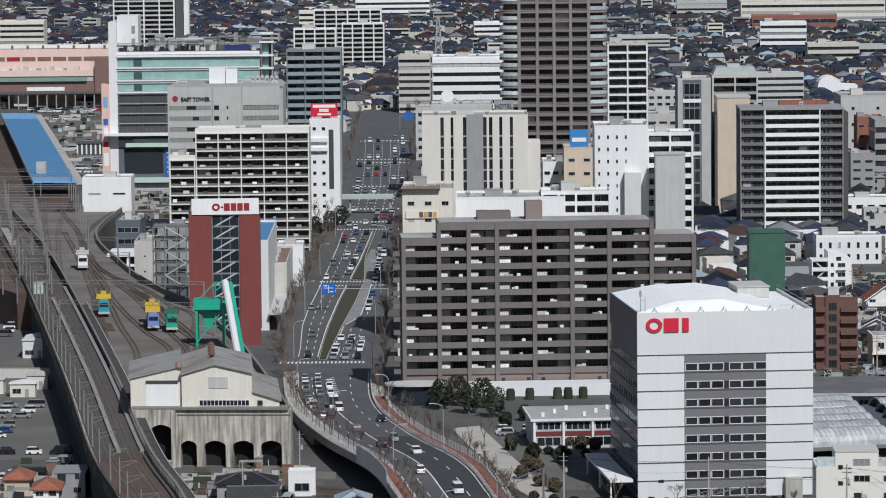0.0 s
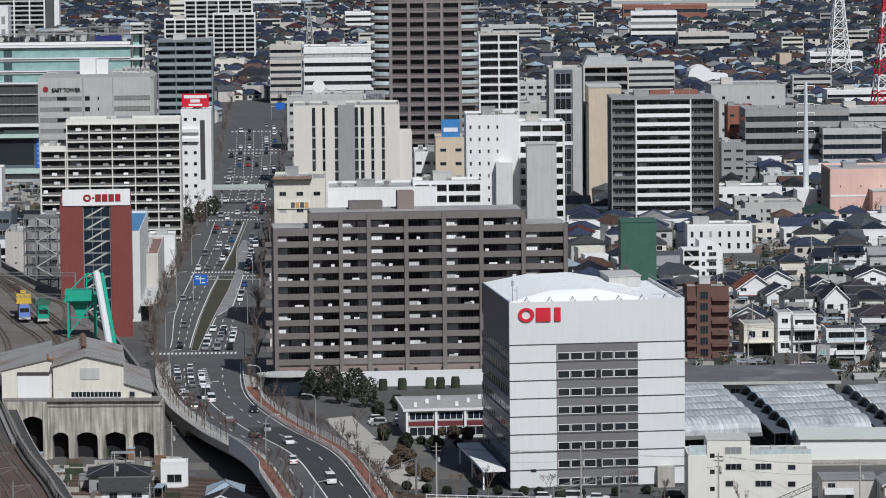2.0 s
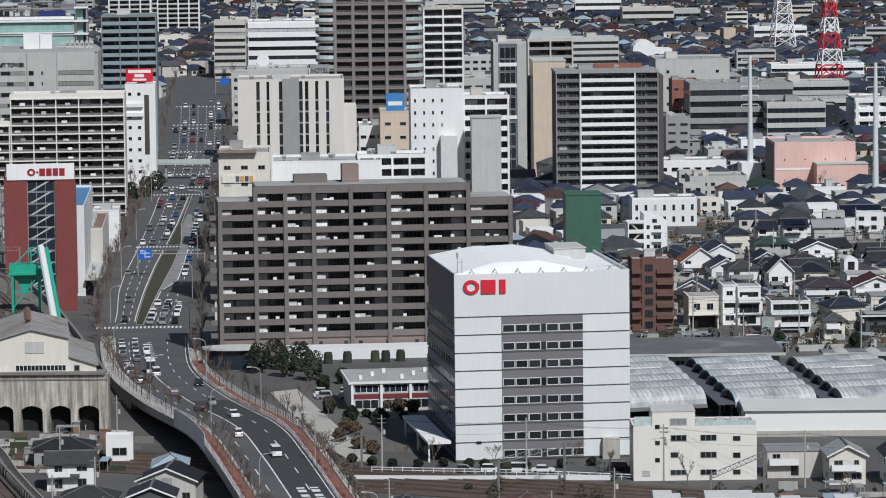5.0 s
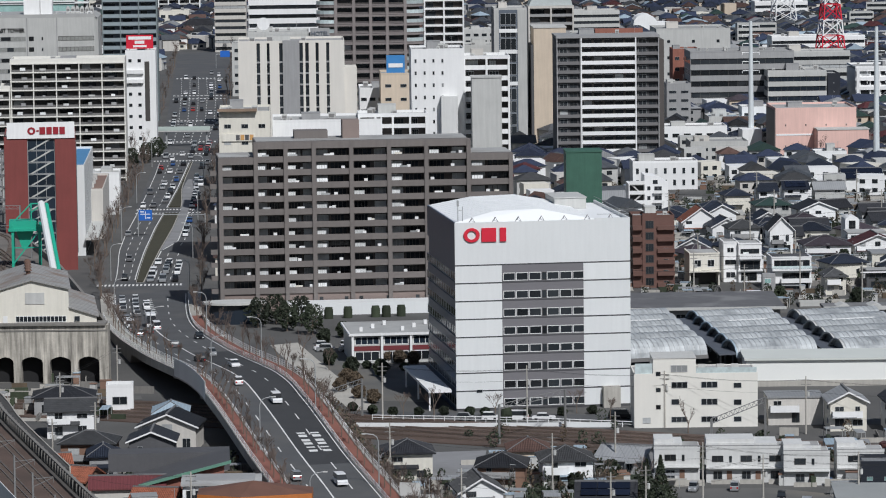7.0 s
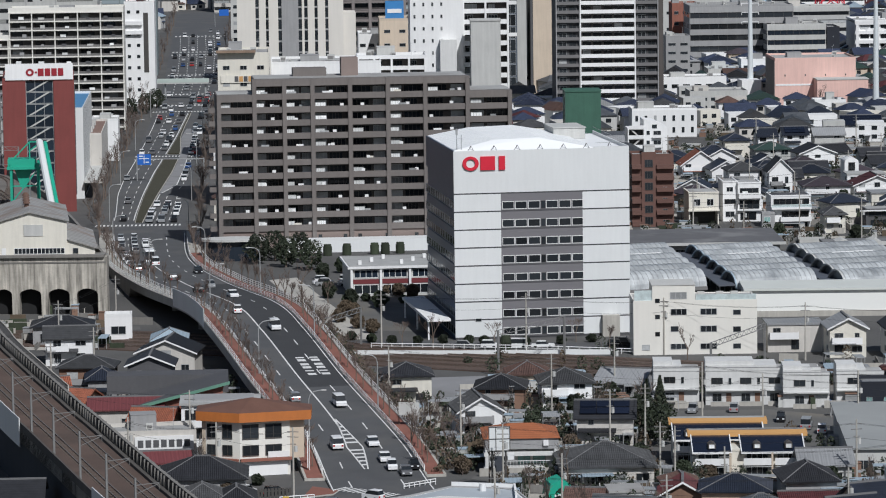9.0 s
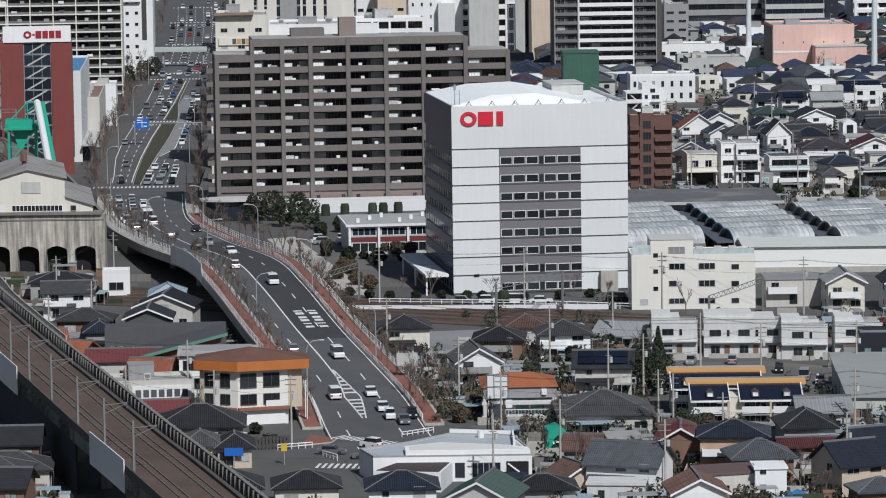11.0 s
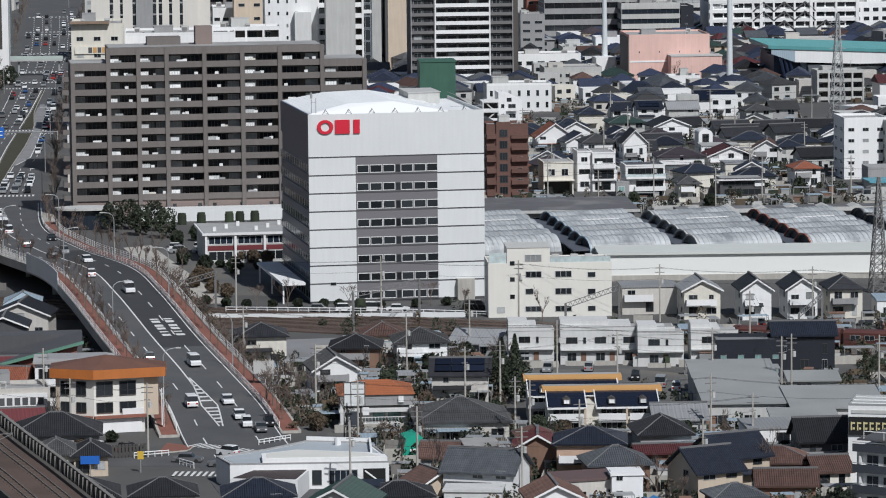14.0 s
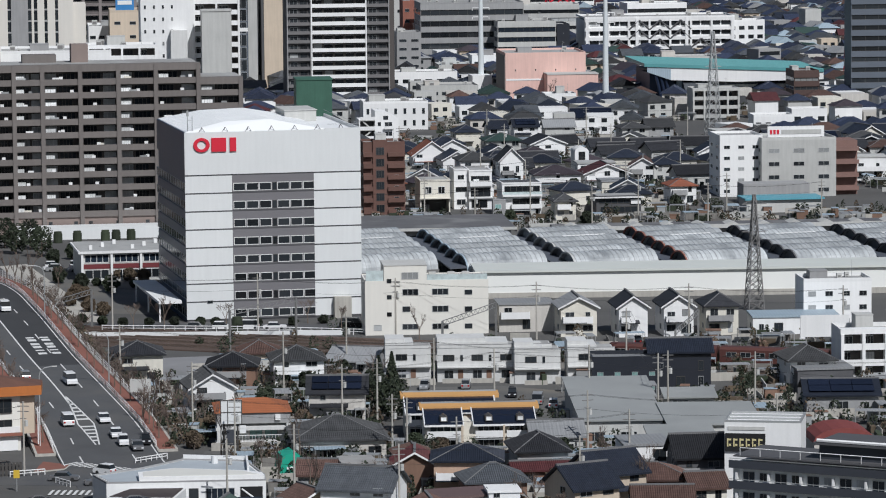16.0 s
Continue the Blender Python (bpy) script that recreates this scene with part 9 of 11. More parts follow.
# the street corner beside the crossing
cn = thing("corner_paving", -18.6, 600, 0, 0, "red-brown paved corner beside the crossing", "pavement")
part("paving", Shape().prism([(0, 0), (4.6, 2.4), (5.4, 6.0), (1.2, 9.5)], 0, 0.16), REDPAVE, cn)
part("kerb", Shape().prism([(-0.2, -0.25), (4.8, 2.2), (4.6, 2.4), (0, 0)], 0, 0.18).prism([(4.6, 2.4), (4.8, 2.2), (5.65, 6.0), (5.4, 6.0)], 0, 0.18), CONC, cn)
for x, y, rz, n in ((-3.2, 606.1, 42, 6), (-15.0, 590.0, -60, 4), (-22, 596, 20, 5)):
    fc = thing("guard_fence", x, y, 0, rz, "short white tubular guard fence at the corner", "railing")
    for k in range(n + 1):
        part("post", Shape().tube((k * 1.1, 0, 0), (k * 1.1, 0, 0.95), 0.07, n=6), WHITE, fc)
    part("rail", Shape().tube((0, 0, 0.9), (n * 1.1, 0, 0.9), 0.08, n=6), WHITE, fc)
    part("lower_rail", Shape().tube((0, 0, 0.5), (n * 1.1, 0, 0.5), 0.06, n=6), WHITE, fc)
dk = thing("slatted_fence", -26.5, 596, 0, 14, "dark slatted screen fence beside the shop", "fence")
for k in range(12):
    part("slat", Shape().box(k * 0.55, k * 0.55 + 0.4, 0, 0.08, 0, 2.1), DARKFRAME, dk)
part("rail", Shape().box(0, 6.5, 0.08, 0.16, 1.6, 1.75), DARKFRAME, dk)
for x, y, mt, lb in ((-20.6, 583.5, YELLOW, "small yellow shop sign on a post"), (-27.9, 580, SIGNBLUE, "small blue sign board on posts")):
    sp = thing("sign_post", x, y, 0, 0, lb, "sign")
    part("post", Shape().tube((0, 0, 0), (0, 0, 3.2), 0.08, n=6), STEEL, sp)
    part("board", Shape().box(-0.45 if mt is YELLOW else -1.4, 0.45 if mt is YELLOW else 1.4, -0.12, -0.02, 2.0, 3.2), mt, sp)
house(-41.2, 618.5, 8, 8, 6, 3.2, BEIGE_L, MAROON, "gable", 1.2, "low shed with a faded maroon sheet roof")
house(-44.6, 655.0, -12, 7, 7, 4.2, BEIGE, TILE_R, "gable", 1.6, "small house with a bright orange tiled roof")

house(43.4, 552.0, 14, 9.6, 7.0, 3.7, BEIGE_L, PURPLE_S, "flat", 0.4, "low house with a flat purple-brown sheet roof")
house(48.4, 550.0, 2, 4.4, 5.0, 4.5, WHITE, WHITE, "flat", 0.3, "small white box-shaped outbuilding")
house(62.6, 539.6, 10, 6.8, 6.0, 3.0, BROWN, TILE_S, "hip", 1.6, "small old house with a weathered grey roof")
house(71.0, 550.0, -4, 8.0, 7.0, 2.9, BROWN, TILE_BR, "gable", 1.6, "low brown house with a worn brown roof")
house(56.4, 578.0, 3, 8.0, 4.0, 2.9, BROWN, TILE_M, "gable", 0.8, "low shed with a red-brown sheet roof")
house(37.2, 535.4, 4, 7.2, 8.0, 4.2, WHITE, TILE_BR, "front", 1.8, "white house with a brown gable roof")
house(21.4, 556.6, 24, 5.6, 6.0, 2.7, BEIGE, TILE_BR, "front", 1.6, "beige shed with a brown tiled gable roof")
house(16.4, 542.6, 3, 8.6, 7.0, 3.5, GREY_M, TILE_D, "hip", 1.7, "low house with a brown-black hip roof")
house(11.8, 545.0, -4, 4.8, 5.0, 4.3, GREY_L, TILE_B, "flat", 0.3, "small house with a flat navy roof")
house(25.0, 586.6, 2, 2.9, 3.0, 2.3, OFFWHITE, TILE_M, "flat", 0.3, "small cream shed with a dark red roof")
house(27.0, 546.8, -8, 8.0, 5.0, 3.1, PLASTER, PLASTER, "flat", 0.3, "low white flat-roofed annex")
house(38.0, 578.6, -4, 6.4, 7.0, 4.0, BROWN, TILE_M, "front", 1.9, "brown timber house with a dull red gable roof")

# ---- the rest of the neighbourhoods ----
rng = random.Random(5)
for x0, x1, y0, y1 in ((5, 46, 768, 825), (-22, 6, 832, 872), (38, 175, 740, 925), (-50, 24, 922, 960), (140, 190, 970, 1030), (50, 64, 975, 1000), (34, 48, 995, 1012), (-60, 6, 715, 935), (60, 90, 1208, 1240), (160, 215, 1180, 1260), (118, 156, 1340, 1400)):
    keep_clear(x0, x1, y0, y1)
made = 0
for y in range(990, 1310, 13):
    for x in range(48, 262, 12):
        if x > 0.19 * y + 14 or made > 95:
            continue
        px, py = x + rng.uniform(-2, 2), y + rng.uniform(-2.5, 2.5)
        inner = 60 < px < 162 and py < 1205
        if free(px, py, 4.6) and rng.random() < (0.55 if inner else 0.9):
            put_house(rng.choice((14, 15, 16, 17, 14, 15)) if inner else rng.randrange(len(KINDS)), px, py, 6 + rng.choice((0, 0, 0, -14, 16)) + rng.uniform(-5, 5))
            made += 1
for y in range(540, 716, 12):
    for x in range(-60, 150, 11):
        if x > 0.19 * y + 6 or y > 700 - 0.45 * x or x < -0.11 * y - 6 or x > 5 or (x > -8 and y > 598):
            continue
        px, py = x + rng.uniform(-2, 2), y + rng.uniform(-2.5, 2.5)
        if free(px, py, 4.4) and road_gap(px, py) > 8 and via_gap(px, py) > 12 and made < 230:
            put_house(rng.choice((2, 7, 8, 13, 0, 4, 12, 7)), px, py, rng.choice((0, 0, 8, -10)) + rng.uniform(-6, 6))
            made += 1

w3 = block("apartment_house", 124.2, 750, 13.2, 9, 9.0, 1, WHITE, 3, 4, "white three-storey flats with roof clutter", win=(0.45, 0.36), clutter=3, side=False)
w4 = balcony_block("apartment_house", 118.5, 676, 12, 9, 3, 2.8, 3, 1, WHITE, WHITE, "white flats with balconies beside a billboard", base=0.3, side=False, clutter=1)
bb = thing("billboard", 118, 716, 0, 0, "large blank white billboard on steel posts", "billboard")
part("board", Shape().box(0, 9, 0, 0.3, 3.0, 7.0), WHITE, bb)
part("post", Shape().box(1, 1.3, 0.3, 0.6, 0, 6.5).box(7.6, 7.9, 0.3, 0.6, 0, 6.5), STEEL_D, bb)


def yard_clutter(name, label, x0, x1, y0, y1, count, seed, slope=0.2):
    """Garden walls, hedges, car ports and sheds between the houses, past counting."""
    r = random.Random(seed)
    s = Shape()
    for _ in range(count):
        y = r.uniform(y0, y1)
        x = r.uniform(x0, min(x1, slope * y))
        if road_gap(x, y) < 5 or via_gap(x, y) < 8 or not free(x, y, -1.0):
            continue
        rz = radians(r.choice((0, 90, 4, -8, 86)) + r.uniform(-4, 4))
        c, q = math.cos(rz), math.sin(rz)
        n0 = len(s.v)
        k = r.random()
        if k < 0.42:
            ln = r.uniform(3, 9)
            s.box(-ln / 2, ln / 2, -0.08, 0.08, 0, r.uniform(0.8, 1.6), r.choice((0, 0, 1, 2)))
        elif k < 0.6:
            ln = r.uniform(1.5, 5)
            s.box(-ln / 2, ln / 2, -0.4, 0.4, 0, r.uniform(0.8, 1.8), r.choice((3, 3, 4)))
        elif k < 0.75:
            w, d, h = r.uniform(1.5, 3), r.uniform(1.5, 3), r.uniform(1.8, 2.6)
            s.box(-w, w, -d / 2, d / 2, h, h + 0.12, r.choice((5, 6, 7)))
            for a, b in ((-w, -d / 2), (w - 0.1, -d / 2), (-w, d / 2 - 0.1), (w - 0.1, d / 2 - 0.1)):
                s.box(a, a + 0.1, b, b + 0.1, 0, h, 6)
        elif k < 0.88:
            w, d, h = r.uniform(0.6, 1.4), r.uniform(0.6, 1.2), r.uniform(1.4, 2.3)
            s.box(-w, w, -d, d, 0, h, r.choice((2, 6, 8))).box(-w - 0.1, w + 0.1, -d - 0.1, d + 0.1, h, h + 0.12, r.choice((5, 7, 8)))
        else:
            w, d = r.uniform(1.5, 4), r.uniform(1.5, 3.5)
            s.box(-w, w, -d, d, 0, 0.035, r.choice((0, 9, 9)))
        s.v[n0:] = [(x + a * c - b * q, y + a * q + b * c, z) for a, b, z in s.v[n0:]]
    place(name, s.mesh(name, [CONC, CONC_D, GREY_L, LEAF, LEAF_B, SHEET, STEEL, BLUEGREY, BROWN, LOT]), label=label, category="clutter", kind="stuff")


yard_clutter("yard_clutter", "garden walls, hedges, car ports and sheds", -62, 130, 535, 715, 2600, 3)
yard_clutter("yard_clutter", "walls and sheds between the houses behind the market", 40, 250, 935, 1300, 2800, 4)
yard_clutter("yard_clutter", "walls, racks and boxes beside the railway", 66, 160, 715, 800, 260, 6)
yard_clutter("yard_clutter", "kiosks, planters and walls on the station square", -190, -140, 1345, 1540, 420, 8)
yard_clutter("yard_clutter", "walls, sheds and hedges round the station parking lot", -300, -200, 1640, 2085, 420, 9)
yard_clutter("yard_clutter", "racks and boxes below the depot wall", -125, -50, 770, 830, 200, 7)


def garden_shrubs(name, label, x0, x1, y0, y1, count, seed, slope=0.2):
    """Small shrubs and dry bushes between the houses, past counting."""
    r = random.Random(seed)
    s = Shape()
    for _ in range(count):
        y = r.uniform(y0, y1)
        x = r.uniform(x0, min(x1, slope * y))
        if road_gap(x, y) < 3 or via_gap(x, y) < 8 or not free(x, y, -0.6):
            continue
        rad, h, mt = r.uniform(0.5, 1.5), r.uniform(1.2, 3.6), r.choice((0, 0, 0, 1, 2))
        s.tube((x, y, 0), (x, y, h * 0.6), 0.08, 0.05, 4, m=2)
        for _ in range(70):
            a, u = r.uniform(0, 6.28), r.uniform(-1, 1)
            q = rad * math.sqrt(1 - u * u) * r.uniform(0.5, 1.0)
            c = Vector((x + math.cos(a) * q, y + math.sin(a) * q, h * 0.55 + u * h * 0.45))
            d = Vector((r.uniform(-1, 1), r.uniform(-1, 1), r.uniform(-0.3, 1))).normalized()
            uu = d.orthogonal().normalized() * (r.uniform(0.12, 0.3) if mt < 2 else 0.03)
            vv = d.cross(uu).normalized() * r.uniform(0.15, 0.35)
            s.poly([c - uu, c - vv * 0.6, c + uu, c + vv], mt)
    place(name, s.mesh(name, [LEAF, LEAF_B, TWIG]), label=label, category="shrubs", kind="stuff")


garden_shrubs("garden_shrubs", "dark shrubs and dry bushes in the gardens", -62, 130, 535, 715, 2400, 31)
garden_shrubs("garden_shrubs", "shrubs between the houses behind the market", 44, 250, 938, 1300, 1500, 32)
garden_shrubs("garden_shrubs", "bushes along the railway and the market wall", -60, 160, 715, 800, 150, 33)

# ---- the far city: rows of small houses past counting ----


def far_city(name, x_of, y0, y1, count, seed, label):
    rng = random.Random(seed)
    s = Shape()
    walls = [OFFWHITE, GREY_L, BEIGE_L, GREY_M, WHITE, GREY_M, BEIGE, GREY_D]
    roofs = [TILE_N, TILE_D, TILE_N, TILE_B, TILE_S, TILE_BR, TILE_S, SHEET, BLUEGREY, TILE_N, TILE_GN, TILE_N, TILE_G, TILE_S, TILE_N, TILE_B, TILE_P, TILE_S, TILE_N, TILE_G, TILE_BR, TILE_N, TILE_M, TILE_N]
    mats = walls + roofs + [GLASS, ROOFDECK]
    done = 0
    while done < count:
        y = math.sqrt(rng.uniform(y0 * y0, y1 * y1))
        a, b = x_of
        x = y * rng.uniform(a, b)
        x, y = round(x / 11.5) * 11.5 + rng.uniform(-2, 2), round(y / 13) * 13 + rng.uniform(-2, 2)
        done += 1
        if road_gap(x, y) < 10 or (1440 < y < 1600 and x < -150) or (1560 < y < 2106 and x < -150 - (y - 1560) * 0.17 and x > -212 - (y - 1560) * 0.24) or (y < 1500 and (via_gap(x, y) < 14 or not free(x, y, 4.4) or (x < -85 and y > 1060))):
            continue
        if 58 < x < 164 and y < 1210:
            continue
        if y < 1500:
            USED.append((x, y, 4.4))
        w, d, h = rng.uniform(6.5, 11), rng.uniform(6.5, 9.5), rng.choice((3.2, 5.6, 5.8, 6.0))
        rz = radians(6 + rng.choice((0, 0, 90, -12, 20)) + rng.uniform(-4, 4))
        c, q = math.cos(rz), math.sin(rz)
        wm, rm = rng.randrange(len(walls)) if y > 1440 else rng.choice((0, 1, 2, 4, 4, 4)), len(walls) + rng.randrange(len(roofs))
        n0 = len(s.v)
        s.box(-w / 2, w / 2, -d / 2, d / 2, 0, h, wm)
        kind = rng.random()
        if kind < 0.013 and y > 1440:
            # a long pale block of flats with rows of openings
            ln, fl = rng.uniform(9, 20), rng.choice((2, 3, 3, 4))
            s.box(-ln / 2, ln / 2, -d / 2, d / 2, 0, fl * 3.0 + 0.6, rng.choice((0, 1, 2, 3)))
            for q2 in range(fl):
                s.box(-ln / 2 + 0.6, ln / 2 - 0.6, -d / 2 - 0.06, -d / 2, q2 * 3.0 + 1.3, q2 * 3.0 + 2.7, len(mats) - 2)
            s.box(-ln / 2 + 0.3, ln / 2 - 0.3, -d / 2 + 0.3, d / 2 - 0.3, fl * 3.0 + 0.6, fl * 3.0 + 0.7, len(mats) - 1)
        elif kind < (0.15 if y > 1440 else 0.26):
            s.box(-w / 2, w / 2, -d / 2, d / 2, h, h + 0.4, wm)
        elif kind < 0.6:
            s.extrude_y([(-w / 2 - 0.6, h - 0.2), (w / 2 + 0.6, h - 0.2), (0, h + 2.3)], -d / 2 - 0.6, d / 2 + 0.6, rm)
        else:
            o, t = 0.6, max(0.3, w / 2 - d / 2)
            p = [(-w / 2 - o, -d / 2 - o, h - 0.1), (w / 2 + o, -d / 2 - o, h - 0.1), (w / 2 + o, d / 2 + o, h - 0.1), (-w / 2 - o, d / 2 + o, h - 0.1)]
            a1, b1 = (-t, 0, h + 2.0), (t, 0, h + 2.0)
            s.poly([p[0], p[1], b1, a1], rm).poly([p[1], p[2], b1], rm).poly([p[2], p[3], a1, b1], rm).poly([p[3], p[0], a1], rm)
        for k in range(2 if h < 4 else 4):
            xx, zz = -w / 2 + 0.8 + (k % 2) * w * 0.45, 0.9 + (k // 2) * 2.7
            s.box(xx, xx + 1.7, -d / 2 - 0.05, -d / 2, zz, zz + 1.3, len(mats) - 2)
        s.v[n0:] = [(x + px * c - py * q, y + px * q + py * c, pz) for px, py, pz in s.v[n0:]]
    ob = place(name, s.mesh(name, mats), label=label, category="houses", kind="stuff")
    return ob


far_city("far_houses", (-0.16, 0.20), 1440, 2300, 4200, 11, "crowded far houses with dark tiled and coloured roofs")
far_city("far_houses", (-0.15, 0.135), 2300, 4300, 8500, 12, "hazy distant houses with dark roofs")
far_city("town_houses", (0.0, 0.19), 1090, 1440, 1500, 13, "tightly packed town houses with dark roofs and pale walls")
far_city("town_houses", (-0.06, 0.03), 1000, 1440, 400, 14, "small houses between the taller blocks")

# ---- more of the town centre and the distance ----
for x, y, w, d, h, wall, fl, bays, style, label in (
    (-354, 2331, 26, 16, 37, OFFWHITE, 11, 6, "bands", "long pale apartment building far off"), 
    (-149, 2290, 17, 12, 9, OFFWHITE, 2, 4, "punched", "cream row of shops at the end of the avenue"), (-104, 2031, 16, 16, 29, BEIGE_L, 8, 3, "bands", "beige far building beside the avenue"),
    (103, 2604, 30, 14, 22, WHITE, 5, 6, "bands", "white far apartment slab"), (106, 3051, 110, 30, 20, OFFWHITE, 4, 14, "ribbon", "long pale factory on the far plain"), (110, 2930, 62, 24, 14, BRICK, 2, 9, "ribbon", "long red-roofed far hall"),
    (22, 1949, 16, 12, 14, GREY_L, 4, 4, "punched", "grey office building far off"), (169, 1905, 45, 14, 11, WHITE, 3, 10, "bands", "long white low apartment building"), (127, 2470, 32, 14, 14, BEIGE_L, 3, 7, "bands", "pale low far building"),
    (-200, 3233, 60, 20, 18, WHITE, 4, 10, "bands", "long white far school building"), (-230, 3020, 47, 16, 17, OFFWHITE, 4, 9, "bands", "pale far apartment row"), (130, 2523, 49, 22, 10, GREY_L, 2, 8, "ribbon", "plain grey warehouse far off"),
    (233, 1311, 14, 12, 36, GREY_B, 10, 2, "bands", "dark blue-grey slim tower"), (230, 1573, 15, 12, 15, WHITE, 4, 4, "punched", "small white building far off"), (-130, 1440, 16, 20, 26, GREY_L, 7, 3, "punched", "grey building beside the avenue"),
    (-80, 1700, 22, 20, 22, GREY_L, 6, 4, "punched", "grey office building along the avenue"), (-62, 1800, 24, 18, 26, GREY_L, 7, 5, "bands", "white office building along the avenue"), (-58, 1300, 22, 16, 20, GREY_L, 5, 4, "punched", "grey building behind the cream tower"),
    (-131, 1640, 14, 20, 24, WHITE, 6, 3, "bands", "white building at the avenue corner"), (-140, 1760, 18, 16, 18, BEIGE_L, 5, 4, "punched", "beige shop building by the avenue"), (20, 1560, 22, 16, 24, OFFWHITE, 7, 5, "bands", "cream far apartment building"),
    (60, 1480, 18, 14, 22, WHITE, 6, 4, "punched", "white far building with square windows"), (62, 1620, 26, 16, 18, GREY_M, 5, 5, "ribbon", "grey far office block"), (150, 1660, 30, 16, 18, GREY_L, 5, 6, "bands", "pale grey far office block"),
    (205, 1700, 26, 16, 16, WHITE, 4, 6, "bands", "white far clinic block"), (120, 1480, 18, 12, 8, WHITE, 2, 4, "punched", "low white annex building"), (185, 1440, 20, 14, 9, GREY_L, 3, 5, "punched", "low grey hall behind the sports hall"),
    (-20, 1700, 20, 16, 30, GREY_L, 9, 4, "bands", "grey far apartment tower"), (75, 2000, 26, 14, 20, GREY_L, 6, 6, "bands", "white far apartment slab with balconies"), (-60, 2250, 30, 14, 20, OFFWHITE, 6, 7, "bands", "cream far apartment slab"),
    (10, 2600, 34, 14, 14, GREY_L, 5, 8, "bands", "white far school block"), (-90, 2800, 30, 14, 16, WHITE, 4, 7, "bands", "white distant apartment row"), (60, 3200, 40, 16, 16, GREY_L, 4, 8, "bands", "grey distant apartment row"),
    (190, 2250, 30, 14, 12, WHITE, 3, 7, "bands", "low white distant block"), (250, 2000, 26, 14, 14, OFFWHITE, 4, 6, "bands", "cream apartment block far off"),
):
    block("far_building", x, y, w, d, h, R + random.uniform(-4, 4), wall, fl, bays, label, win=(0.6 if style == "punched" else 1, 0.45), style=style, clutter=1, side=False)

for x, y, w, fl, bays, rail, label in ((-301.5, 2449, 38, 17, 4, GREY_L, "white far apartment tower with a grid of balconies"), (-189, 2435, 26, 9, 4, GREY_L, "pale far apartment house with balconies"), (-159.5, 2438, 26, 10, 4, GREY_L, "pale far apartment house with stacked balconies"), (-182.3, 2514, 43, 12, 6, GREY_L, "long pale far apartment house with balconies")):
    balcony_block("apartment_block", x, y, w, 14, fl, 2.9, bays, R, WHITE, rail, label, rail_h=1.0, fin_w=0.8, per_bay=False, clutter=2)
pl = thing("pillar_tower", -261, 2452, 0, R, "white stair tower beside far balconies", "tower")
part("wall", Shape().box(3.0, 6.0, 0, 12, 0, 52), WHITE, pl)
part("glass_bay", Shape().box(-2.2, 3.0, 1.0, 12, 0, 52), GREY_D, pl)

# the pale pink mall behind the parking lot
PALEPINK = mat("pale_pink_render", (0.72, 0.54, 0.48), 0.85, 0.08, 6.0, streak=0.08)
MALLBROWN = mat("brown_mall_tile", (0.20, 0.125, 0.105), 0.85, 0.15, 4.0)
ml = thing("shopping_mall", -335, 2110, 0, R, "pale pink shopping mall with parking decks and terraces", "mall")
OCC.append((-340, -255, 2090, 2160))
part("wall", Shape().box(0, 74, 0, 40, 0, 31.0), PALEPINK, ml)
part("parapet", Shape().box(0, 74, -0.3, 0.3, 31.0, 33.0), WHITE, ml)
for k in range(9):
    part("deck_opening", Shape().box(1.5 + k * 8.2, 8.6 + k * 8.2, -0.12, -0.02, 24.2, 26.4), DARKRED if k == 2 else BROWN, ml)
    part("parapet_post", Shape().box(4 + k * 8.2, 5.2 + k * 8.2, -0.5, -0.3, 31.0, 32.6), MALLBROWN, ml)
part("terrace", Shape().box(0, 66, -14, -0.02, 12, 18.5), GREY_L, ml)
part("terrace_wall", Shape().box(0, 66, -14.6, -14, 16.8, 20.0), PALEPINK, ml)
part("green_eave", Shape().extrude_y([(0, 14.2), (62, 14.2), (62, 16.2), (0, 16.2)], -17.5, -14.7), mat("dull_green_eave", (0.20, 0.31, 0.27), 0.6, 0.15), ml, "dull green metal eave")
part("brown_front", Shape().box(0, 66, -16, -14.1, 8.5, 14.2), MALLBROWN, ml)
part("brown_wing", Shape().box(66.2, 74, -17, -0.05, 0, 26.5), MALLBROWN, ml, "brown tiled end wing")
part("white_panel", Shape().box(30, 50, -16.15, -16.02, 9.2, 11.2), WHITE, ml)
part("arcade_roof", Shape().box(0, 72, -24, -17.1, 7.8, 8.5), GREY_D, ml)
for k in range(14):
    part("arcade_column", Shape().box(1 + k * 5, 1.6 + k * 5, -23.5, -22.9, 0, 7.8), GREY_M, ml)
for k in range(16):
    part("terrace_shed", Shape().box(2 + k * 3.6, 2 + k * 3.6 + 1.2 + (k * 7 % 5) * 0.4, -9, -6, 18.5, 20.2 + (k * 5 % 4) * 0.5), (WHITE, GREY_M, PALEPINK, GREY_L)[k % 4], ml)

dm = thing("round_hall", 113, 2095, 0, R, "white hall with a rounded gable front", "hall")
part("wall", Shape().extrude_y([(0, 0), (20.8, 0), (20.8, 9), (12.5, 9.5)] + [(6.2 + 6.2 * math.cos(math.pi * k / 8), 8.6 + 5.2 * math.sin(math.pi * k / 8)) for k in range(9)], 0, 16), WHITE, dm)
window(dm, 10, 4, 9, 1.6, 0, GLASS, FRAME, 4)

